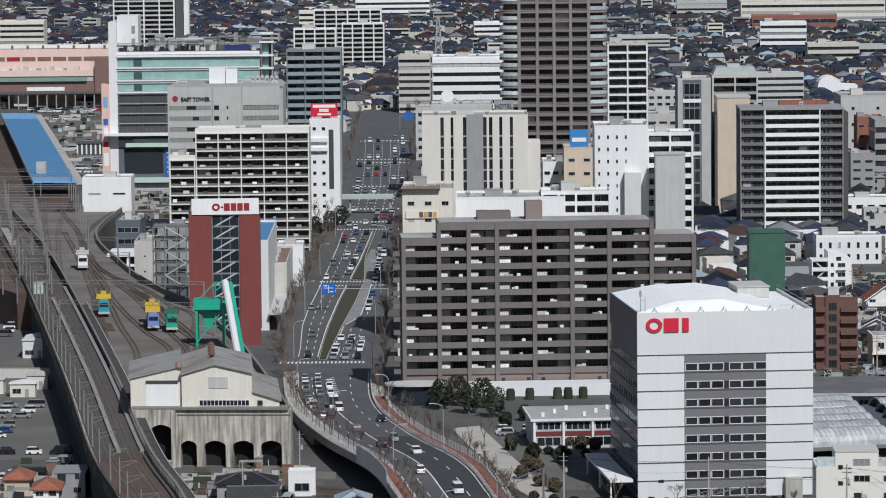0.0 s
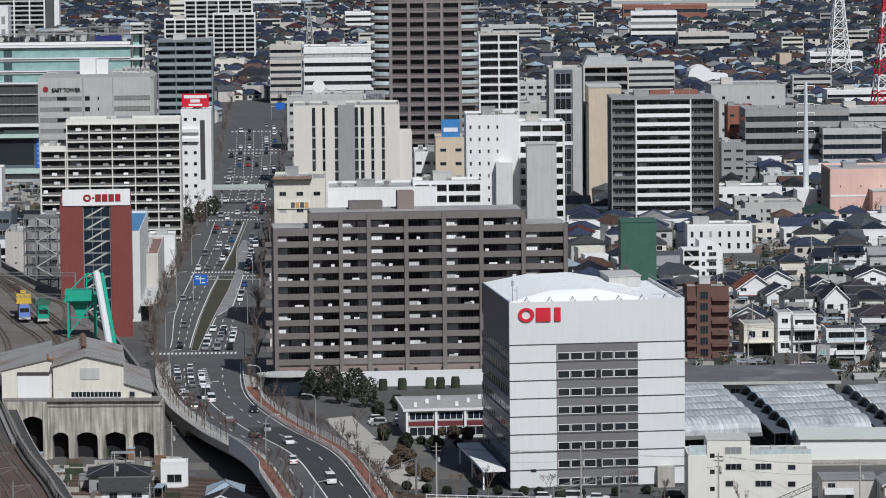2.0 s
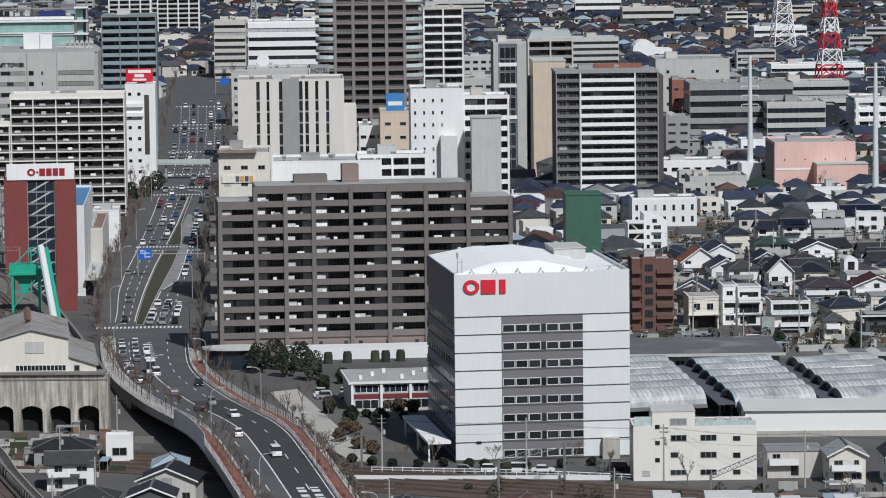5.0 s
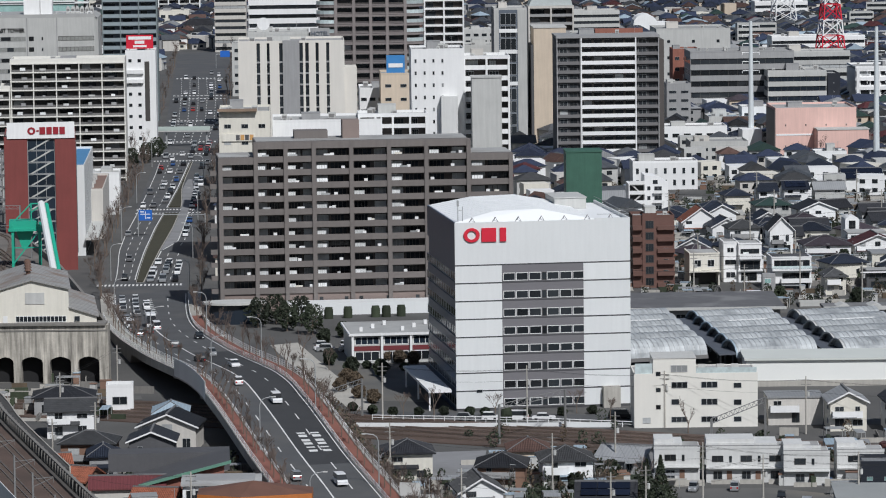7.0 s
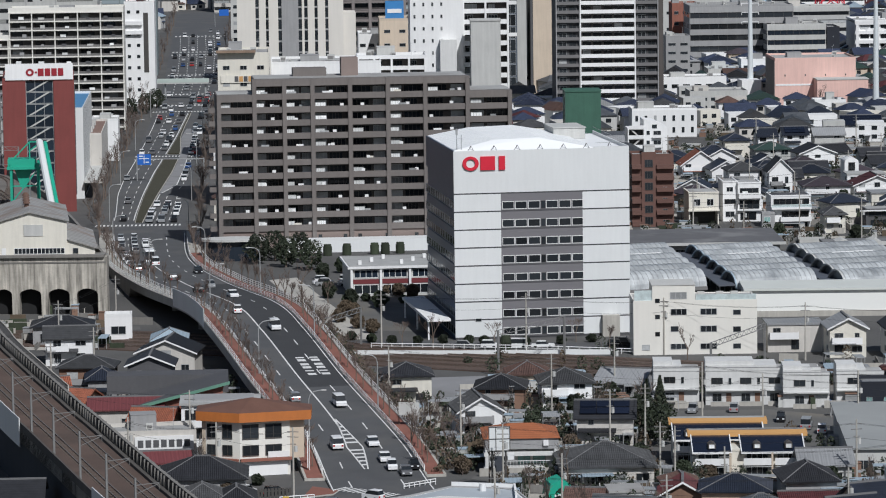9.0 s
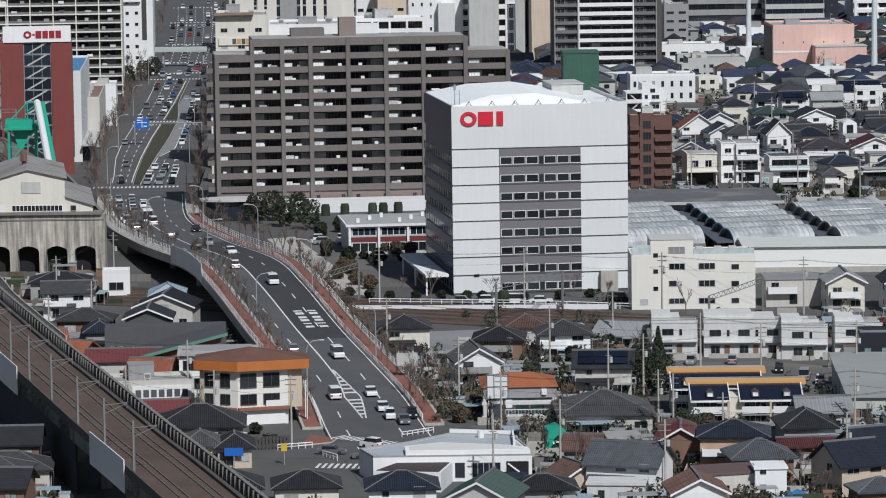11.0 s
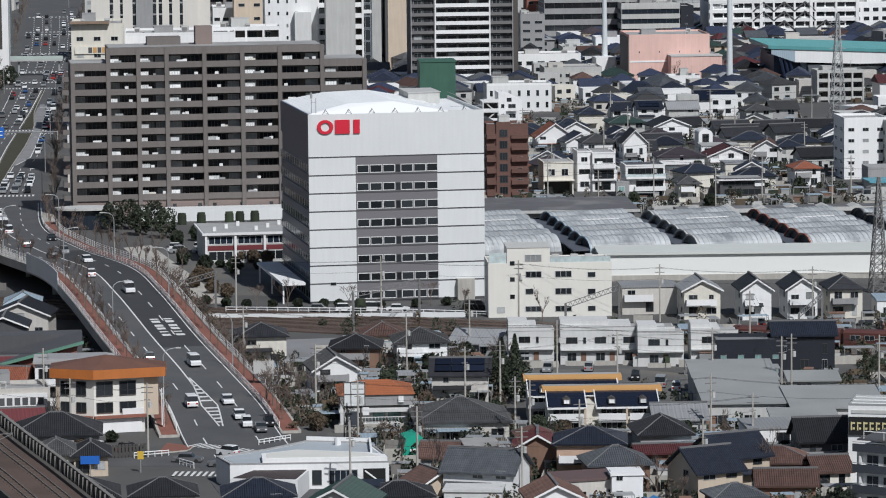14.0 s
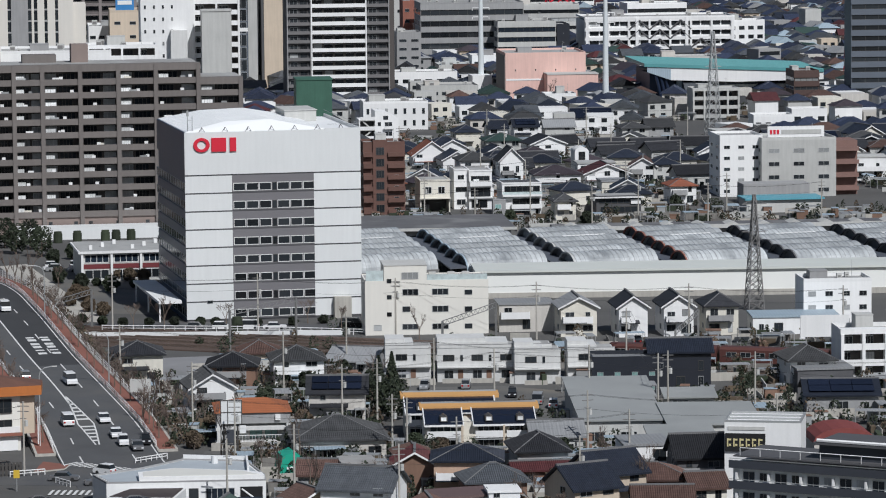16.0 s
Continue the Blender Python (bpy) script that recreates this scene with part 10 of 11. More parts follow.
# station: fan of tracks on the raised deck, blue platform roof, white block
place("station_deck", Shape().prism([(-160, 1075), (-148, 1075), (-173, 1205), (-186, 1300), (-186, 1400), (-258, 1840), (-380, 1840), (-270, 1400), (-216, 1200)], 0, 9.95).mesh("station_deck", BALLAST), label="rust-brown raised station yard full of tracks", category="railway", kind="structure")
for k in range(9):
    a, b, c = (-160 + k * 1.3, 1090, 10), (-200 + k * 3.6, 1240, 10), (-285 + k * 10, 1500, 10)
    track(curve([a, b, c, (c[0] - 62, 1800, 10)], 3), 0, 0.05)
for x, y, w, l, mt in ((-205, 1265, 3.0, 60, CONC), (-228, 1300, 3.6, 90, CONC), (-190, 1290, 4.0, 70, YARDC), (-236, 1390, 5, 200, CONC), (-183, 1215, 2.2, 50, CONC)):
    place("platform", Shape().prism([(x, y), (x + w, y), (x + w - l * 0.2, y + l), (x - l * 0.2, y + l)], 9.9, 11.0).mesh("platform", mt), label="pale concrete platform strip between tracks", category="platform", kind="structure")
bc = thing("platform_roof", 0, 0, 0, 0, "long blue sheet-metal roof of the station platform", "platform roof")
samples = curve([(x, y, 15) for x, y in ((-194, 1399), (-212, 1499), (-230, 1600), (-266, 1800))], 10)
half = len(samples)
for name, a, b, mt in (("end_panel", 0, 3, BLUE_L), ("roof", 2, half - 4, BLUE_R), ("end_panel", half - 5, half, BLUE_L)):
    part(name, ribbon(samples[a:b], -7.5, 0.0, 0.0, 0.5), mt, bc)
    part(name, ribbon(samples[a:b], 0.0, 7.5, -0.2, 0.3), mt, bc)
part("gutter", ribbon(samples, 7.6, 10.6, -0.9, -0.3), CONC, bc, "pale walkway beside the roof")
part("fascia", ribbon(samples, -7.7, -7.5, -0.6, 0.6), STEEL, bc)
part("roof_box", Shape().box(-206, -202.5, 1437, 1441, 15, 19.5), GREY_L, bc, "grey lift housing on the roof")
for i in range(0, half, 3):
    p, n = samples[i]
    for o in (-5, 5):
        part("post", Shape().box(p[0] + n[0] * o - 0.2, p[0] + n[0] * o + 0.2, p[1] + n[1] * o - 0.2, p[1] + n[1] * o + 0.2, 9.9, 15.0), STEEL_D, bc)
sblk = block("station_building", -176, 1336, 16.6, 14, 21, R, WHITE, 3, 2, "white station block with slit openings", win=(0.5, 0.1), clutter=1, side=False)
fb = thing("footbridge", -107, 1435, 0, -1, "pale green steel footbridge over the avenue", "bridge")
part("deck", Shape().box(0, 31, 0, 3.2, 5.4, 5.9), GREY_L, fb)
part("railing", Shape().box(0, 31, -0.05, 0.05, 5.9, 7.1).box(0, 31, 3.15, 3.25, 5.9, 7.1), mat("pale_green_steel", (0.45, 0.52, 0.48), 0.5, 0.1), fb)
for xx in (1, 15, 29.5):
    part("pier", Shape().box(xx, xx + 0.6, 1.2, 1.9, 0, 5.4), STEEL, fb)

# ---- railway things ----


def mast(x, y, z, rz, reach=3.2, h=7.0):
    e = thing("catenary_mast", x, y, z, rz, "grey catenary mast with cantilever arms", "mast", "catenary masts")
    part("post", Shape().tube((0, 0, 0), (0, 0, h), 0.2, 0.15, 6), GALV, e)
    part("arm", Shape().tube((0, 0, h - 1.0), (-reach, 0, h - 0.8), 0.07, n=4).tube((0, 0, h - 2.2), (-reach, 0, h - 0.9), 0.06, n=4).tube((-reach, 0, h - 0.8), (-reach, 0, h - 1.7), 0.04, n=4), STEEL_D, e)
    return e


GALV = mat("dull_galvanised", (0.25, 0.25, 0.245), 0.55, 0.15, 2.0, metal=0.2)
proto = None
for i, (p, n) in enumerate([q for q in via if 520 < q[0][1] < 1190][::5]):
    for side in (-1,):
        m = pose(p[0] + n[0] * 4.6 * side, p[1] + n[1] * 4.6 * side, 10.1, 0, 0, math.degrees(math.atan2(n[1], n[0])) + (0 if side > 0 else 180))
        if proto is None:
            proto = mast(m.translation.x, m.translation.y, 10.1, math.degrees(math.atan2(n[1], n[0])))
            proto.matrix_basis = m
        else:
            copy_thing(proto, m)
for k in range(40):
    y = 1050 + k * 12 + random.uniform(-6, 6)
    x = -152 - (y - 1050) * 0.19 - random.uniform(-8, 26)
    copy_thing(proto, pose(x, y, 9.95, 0, 0, 10 + 180 * (k % 2)))


def gantry(x0, y0, x1, y1, z, h, label="lattice portal gantry over the tracks"):
    """Two lattice posts and a trussed beam."""
    ln = math.hypot(x1 - x0, y1 - y0)
    e = thing("portal_gantry", x0, y0, z, math.degrees(math.atan2(y1 - y0, x1 - x0)), label, "gantry", "gantries over the tracks")
    for xx in (0, ln):
        part("post", Shape().box(xx - 0.17, xx + 0.17, -0.17, 0.17, 0, h), GALV, e)
    s = Shape().tube((0, 0, h), (ln, 0, h), 0.085, n=4).tube((0, 0, h - 0.9), (ln, 0, h - 0.9), 0.085, n=4)
    n = int(ln / 1.2)
    for k in range(n):
        a, b = ln * k / n, ln * (k + 1) / n
        s.tube((a, 0, h - 0.9 if k % 2 else h), (b, 0, h if k % 2 else h - 0.9), 0.05, n=4)
    part("beam", s, GALV, e)


gantry(14, 733, 27, 752, 0.2, 7.5)
gantry(52, 712, 64, 738, 0.2, 7.5)
gantry(-20, 750, -12, 770, 0.2, 7.5)
gantry(92, 694, 100, 722, 0.2, 7.5)
gantry(-146, 1034, -104, 1028, 10, 8)
gantry(-136, 985, -96, 975, 10, 8)
gantry(-165, 1115, -133, 1108, 10, 8)
gantry(-172, 1160, -142, 1155, 10, 8)
for k in range(11):
    y = 1075 + 27 * k
    gantry(-178 - 0.215 * (y - 1075) - 8, y, -150 - 0.16 * (y - 1075), y - 3, 9.95, 6.6 + (k % 3) * 0.8)
for k in range(12):
    y = 1085 + 26 * k
    s = Shape()
    for o in (-5, -1.5, 2, 6, 10):
        x0, x1 = -166 - 0.19 * (y - 1085) + o, -166 - 0.19 * (y - 1059) + o
        s.tube((x0, y, 15.4), (x1, y + 26, 15.4), 0.05, n=3).tube((x0, y, 16.3), (x1, y + 26, 16.3), 0.05, n=3)
    place("contact_wire", s.mesh("contact_wire", GALV), label="pale overhead contact wires above the station tracks", category="cable", group="overhead cables")
for k in range(6):
    gantry(-215 - 6 * k, 1222 + 30 * k, -182 - 5 * k, 1218 + 30 * k, 9.95, 7.4 + (k % 2))
for k in range(9):
    gantry(-186 - 5.2 * k, 1200 + 26 * k, -156 - 4.2 * k, 1197 + 26 * k, 9.95, 8 + (k % 3) * 0.7)


def rail_car(x, y, rz, body_mat, top_mat, z, label, length=9.0, cab=2.2):
    e = thing("work_train", x, y, z, rz, label, "railway vehicle")
    part("frame", Shape().box(-1.4, 1.4, 0, length, 0.6, 1.2), STEEL_D, e)
    part("cab", Shape().extrude_y([(-1.4, 1.2), (1.4, 1.2), (1.35, 3.6), (1.0, 3.95), (-1.0, 3.95), (-1.35, 3.6)], 0, length * 0.55), body_mat, e)
    part("superstructure", Shape().box(-1.3, 1.3, length * 0.55, length, 1.2, 3.4).box(-1.9, 1.9, length * 0.5, length * 1.25, 4.0, 4.35).box(-1.9, -1.8, length * 0.5, length * 1.25, 4.35, 5.3).box(1.8, 1.9, length * 0.5, length * 1.25, 4.35, 5.3).box(-0.7, 0.7, length * 0.6, length * 1.1, 4.35, 5.6).box(-1.9, 1.9, length * 0.5, length * 0.52, 4.35, 5.3), top_mat, e)
    part("bumper", Shape().box(-1.45, 1.45, -0.3, 0, 0.55, 1.1), GREY_L, e)
    window(e, -1.15, 2.4, 2.3, 1.0, -0.02, GLASS, DARKFRAME, 1)
    for yy in (1.5, length - 1.5):
        for xx in (-0.75, 0.62):
            s = Shape().tube((xx, yy, 0.45), (xx + 0.13, yy, 0.45), 0.43, n=12)
            part("wheel", s, RAIL, e)
    return e


rail_car(-128.9, 1017, 8, mat("cyan_paint", (0.02, 0.30, 0.42), 0.45, 0.12), YELLOW, 10.28, "yellow and cyan railway work vehicle in the yard")
rail_car(-112.5, 985, 8, mat("periwinkle_paint", (0.16, 0.25, 0.62), 0.45, 0.12), YELLOW, 10.28, "yellow and blue railway work train in the yard")
rail_car(-114.0, 997, 8, mat("cyan_paint", (0.02, 0.30, 0.42)), YELLOW, 10.28, "yellow work train unit behind the blue one")
rail_car(-107.4, 981, 8, CRANEGREEN, GREEN_W, 10.28, "green and white railway work vehicle")
rail_car(-150.0, 1137, 9, WHITE, GREY_L, 10.28, "white railway vehicle on the curved track")

cr = thing("gantry_crane", -98.2, 952, 10.0, 4, "green steel loading crane with a pale conveyor tube", "crane")
for xx, yy in ((0, 0), (6.4, 0), (0, 7), (6.4, 7)):
    part("leg", Shape().box(xx - 0.3, xx + 0.3, yy - 0.3, yy + 0.3, 0, 10.5), CRANEGREEN, cr)
part("platform", Shape().box(-1.0, 7.6, -0.6, 8, 9.0, 9.6).box(-0.8, 6.0, 0, 6, 9.6, 11.4), CRANEGREEN, cr)
s = Shape()
for a, b in (((0.5, 1, 11.4), (4.5, 1, 15.5)), ((4.5, 1, 11.4), (4.5, 1, 15.5)), ((7.4, 1, 11.4), (7.4, 1, 16.0)), ((4.5, 1, 15.5), (7.4, 1, 15.5)), ((4.5, 1, 13.4), (7.4, 1, 15.5)), ((0, 0, 1), (6.4, 0, 9)), ((0, 0, 5), (6.4, 0, 5))):
    s.tube(a, b, 0.2, n=4)
part("bracing", s, CRANEGREEN, cr)
part("hopper", Shape().extrude_y([(2.2, 4.5), (3.4, 4.5), (5.0, 8.8), (0.8, 8.8)], 1.5, 5), CRANEGREEN, cr)
part("conveyor_tube", Shape().tube((6.9, 1.5, 15.5), (10.4, -26, 0.8), 0.85, n=10), WHITE_P, cr, "pale conveyor tube")
part("conveyor_frame", Shape().tube((8.2, 1.5, 15.2), (11.7, -26, 0.6), 0.55, n=6), CRANEGREEN, cr)

rt = thing("train", 82, 706.4, 0.26, -21.8, "dark red commuter train on the ground railway", "train")
for k in range(3):
    part("carriage", Shape().extrude_y([(-1.45, 1.0), (1.45, 1.0), (1.45, 3.3), (1.0, 3.75), (-1.0, 3.75), (-1.45, 3.3)], k * 20.4, k * 20.4 + 19.8).swap(), mat("train_maroon", (0.095, 0.036, 0.03), 0.5, 0.15), rt)
    part("bogie", Shape().box(k * 20.4 + 2, k * 20.4 + 5, -1.1, 1.1, 0.15, 1.0).box(k * 20.4 + 15, k * 20.4 + 18, -1.1, 1.1, 0.15, 1.0), STEEL_D, rt)
    for j in range(7):
        window(rt, k * 20.4 + 1.2 + j * 2.6, 2.0, 1.9, 0.9, -1.46, GLASS, FRAME, 1)

# ---- towers and pylons ----


def lattice(name, x, y, h, base, mats, label, rz=10, arms=0, bays=10):
    e = thing(name, x, y, 0, rz, label, "pylon")
    for b in range(bays):
        z0, z1 = h * b / bays, h * (b + 1) / bays
        r0, r1 = base / 2 * (1 - 0.86 * b / bays), base / 2 * (1 - 0.86 * (b + 1) / bays)
        s = Shape()
        c0 = [(-r0, -r0, z0), (r0, -r0, z0), (r0, r0, z0), (-r0, r0, z0)]
        c1 = [(-r1, -r1, z1), (r1, -r1, z1), (r1, r1, z1), (-r1, r1, z1)]
        t = max(0.09, base * 0.02)
        for i in range(4):
            j = (i + 1) % 4
            s.tube(c0[i], c1[i], t * 1.4, n=4).tube(c0[i], c1[j], t, n=4).tube(c0[j], c1[i], t, n=4).tube(c1[i], c1[j], t, n=4)
        part("lattice_section", s, mats[b % len(mats)], e)
    for k in range(arms):
        z = h * (0.68 + 0.12 * k)
        part("cross_arm", Shape().tube((-2.6, 0, z), (2.6, 0, z), 0.1, n=4).tube((-2.6, 0, z), (0, 0, z + 0.9), 0.07, n=4).tube((2.6, 0, z), (0, 0, z + 0.9), 0.07, n=4), mats[0], e)


lattice("red_white_tower", 180, 1741, 62, 13, [RED, WHITE], "tall red and white lattice transmission tower", bays=9)
lattice("lattice_tower", 198, 2162, 60, 13, [WHITE], "tall white lattice tower", bays=10)
lattice("lattice_pylon", 119.4, 781, 23, 3.2, [STEEL_D], "slim grey lattice pylon among the houses", arms=3, bays=12)
lattice("lattice_pylon", 168.6, 1184, 33, 4.5, [STEEL], "grey lattice pylon behind the school", arms=3, bays=12)
lattice("lattice_pylon", -82, 1990, 50, 8, [STEEL], "grey lattice pylon in the far town", arms=3, bays=12)
lattice("construction_crane", 246, 1392, 34, 2.4, [RED, WHITE], "red and white tower crane", bays=12)


def monopole(x, y, h):
    e = thing("power_pole", x, y, 0, R, "tall pale tubular power pylon with short arms", "pylon", "tubular pylons")
    part("shaft", Shape().tube((0, 0, 0), (0, 0, h), 1.15, 0.55, 12), mat("pale_blue_steel", (0.62, 0.66, 0.67), 0.5, 0.08), e)
    for k in range(6):
        z = h - 1.5 - k * 3.2
        part("arm", Shape().tube((-3.2 + 0.25 * (k % 3), 0, z), (3.2 - 0.25 * (k % 3), 0, z), 0.16, n=5).tube((-3.0, 0, z - 0.9), (-3.0, 0, z), 0.12, n=5).tube((3.0, 0, z - 0.9), (3.0, 0, z), 0.12, n=5), WHITE, e)


monopole(117.4, 1408, 44.2)
monopole(148.1, 1288, 48)

# ---- street furniture ----


def utility_pole(x, y, h, rz, first=[None]):
    if first[0] is None:
        e = thing("utility_pole", 0, 0, 0, 0, "grey concrete utility pole with crossarms and transformer", "pole", "utility poles")
        part("post", Shape().tube((0, 0, 0), (0, 0, 11), 0.19, 0.12, 7), CONC, e)
        part("crossarm", Shape().box(-0.9, 0.9, -0.06, 0.06, 10.2, 10.32).box(-0.9, 0.9, -0.06, 0.06, 9.4, 9.52).box(-0.5, 0.5, -0.06, 0.06, 8.3, 8.4), STEEL_D, e)
        part("transformer", Shape().tube((0.45, 0, 7.2), (0.45, 0, 8.1), 0.28, n=8), GREY_L, e)
        first[0] = e
        e.matrix_basis = pose(x, y, 0, 0, 0, rz)
    else:
        copy_thing(first[0], pose(x, y, 0, 0, 0, rz))
    return Vector((x, y, 10.3))


def wire(a, b, sag=0.7, offs=(-0.8, 0, 0.8), drop=(0, 0, -2.0)):
    s = Shape()
    side = (b - a).cross(Vector((0, 0, 1))).normalized()
    for o, dz in zip(offs, drop):
        pts = [a.lerp(b, k / 6) + side * o + Vector((0, 0, dz - sag * 4 * (k / 6) * (1 - k / 6))) for k in range(7)]
        for u, v in zip(pts, pts[1:]):
            s.tube(u, v, 0.022, n=3)
    place("power_cable", s.mesh("power_cable", CABLE), label="thin black overhead power cables between poles", category="cable", group="overhead cables")


LINES = [[(-6, 690), (22, 676), (47, 664), (72, 652), (98, 640), (120, 630)], [(6, 640), (30, 634), (56, 650), (84, 643)], [(12, 600), (36, 600), (66, 600), (94, 592)], [(20, 572), (44, 576), (70, 580)], [(-20, 600), (-32, 606), (-46, 612)],
         [(-38, 640), (-60, 655), (-66, 700)], [(-60, 720), (-70, 760), (-62, 800)], [(-8, 768), (20, 762), (46, 752), (72, 742), (100, 735), (128, 728)], [(46, 1000), (70, 1003), (95, 1006), (120, 1000)], [(66, 960), (92, 962), (118, 958), (140, 960)],
         [(88, 1060), (115, 1065), (142, 1060), (170, 1062)], [(70, 1120), (100, 1122), (130, 1118)], [(48, 930), (76, 932), (104, 934), (132, 936), (160, 940)], [(100, 1180), (130, 1182), (160, 1178)], [(10, 560), (34, 552), (60, 556)], [(34, 700), (36, 640), (38, 596)], [(84, 700), (82, 640)]]
for line in LINES:
    pts = [utility_pole(x, y, 11, random.uniform(-20, 20)) for x, y in line]
    for a, b in zip(pts, pts[1:]):
        wire(a, b)


def street_lamp(p, n, off, side, first=[None]):
    x, y = p[0] + n[0] * off, p[1] + n[1] * off
    m = pose(x, y, p[2] + 0.15, 0, 0, math.degrees(math.atan2(n[1], n[0])) + (180 if side > 0 else 0))
    if first[0] is None:
        e = thing("street_lamp", 0, 0, 0, 0, "grey steel street lamp with a curved arm", "street lamp", "lamps along the avenue")
        s = Shape().tube((0, 0, 0), (0, 0, 8.0), 0.13, 0.09, 7)
        pts = [(0, 0, 8.0), (0.25, 0, 8.8), (0.9, 0, 9.3), (2.2, 0, 9.5)]
        for a, b in zip(pts, pts[1:]):
            s.tube(a, b, 0.08, n=6)
        part("post", s, STEEL, e)
        part("lamp_head", Shape().box(2.1, 2.9, -0.16, 0.16, 9.4, 9.58), GREY_L, e)
        e.matrix_basis = m
        first[0] = e
    else:
        copy_thing(first[0], m)


for i, yy in enumerate((640, 668, 700, 735, 770, 805, 842, 880, 925, 968, 1010, 1060, 1110, 1165, 1220, 1280, 1350)):
    p, n = min(road_line, key=lambda q: abs(q[0][1] - yy))
    street_lamp(p, n, (p[3] + 0.6) * (1 if i % 2 else -1), 1 if i % 2 else -1)

sgn = thing("road_sign", -80.0, 1120, 0, -3, "blue overhead direction sign on a gantry", "road sign")
part("post", Shape().tube((0, 0, 0), (0, 0, 6.5), 0.15, n=8), STEEL, sgn)
part("arm", Shape().tube((0, 0, 6.2), (19, 0, 6.2), 0.12, n=6), STEEL, sgn)
part("far_post", Shape().tube((19, 0, 0), (19, 0, 6.5), 0.15, n=8), STEEL, sgn)
part("panel", Shape().box(0.2, 4.0, -0.2, -0.1, 4.6, 7.6), SIGNBLUE, sgn)
part("panel_bar", Shape().box(0.7, 3.5, -0.23, -0.2, 6.3, 6.5).box(2.0, 2.2, -0.23, -0.2, 5.0, 7.2).box(0.7, 1.7, -0.23, -0.2, 6.9, 7.2).box(2.5, 3.5, -0.23, -0.2, 5.2, 5.5), WHITE, sgn)
bs = thing("road_sign", -1.0, 655, 0, -10, "grey back of a wide road sign on two posts", "road sign")
part("post", Shape().tube((0, 0, 0), (0, 0, 6.4), 0.1, n=6), STEEL, bs)
part("panel", Shape().box(-3.2, 0.3, -0.12, 0, 4.0, 6.2), GREY_L, bs)

pv = thing("pavilion", -50.5, 917, 0, 3, "dark glazed entrance pavilion with a thin white roof", "pavilion")
part("roof", Shape().prism([(7 + 7.6 * math.cos(2 * math.pi * k / 20), 3.5 + 4.2 * math.sin(2 * math.pi * k / 20)) for k in range(20)], 4.6, 5.1), GREY_L, pv)
part("glass", Shape().prism([(7 + 6.2 * math.cos(2 * math.pi * k / 20), 3.7 + 3.2 * math.sin(2 * math.pi * k / 20)) for k in range(20)], 0, 4.6), GLASS_BLUE, pv)

# ---- vehicles ----
PAINTS = [mat("car_white", (0.78, 0.78, 0.78), 0.3, 0.03), mat("car_silver", (0.42, 0.43, 0.44), 0.3, 0.03, metal=0.5), mat("car_black", (0.015, 0.015, 0.017), 0.25, 0.05), mat("car_blue", (0.03, 0.08, 0.22), 0.3, 0.05), mat("car_red", (0.35, 0.03, 0.03), 0.3, 0.05), mat("car_grey", (0.13, 0.13, 0.135), 0.3, 0.05)]
WORDS = ["white", "silver", "black", "blue", "red", "dark grey"]
LAMP_R = mat("tail_lamp", (0.4, 0.02, 0.02), 0.3, 0.05)
LAMP_W = mat("head_lamp", (0.7, 0.72, 0.74), 0.2, 0.05)
CARS = {}


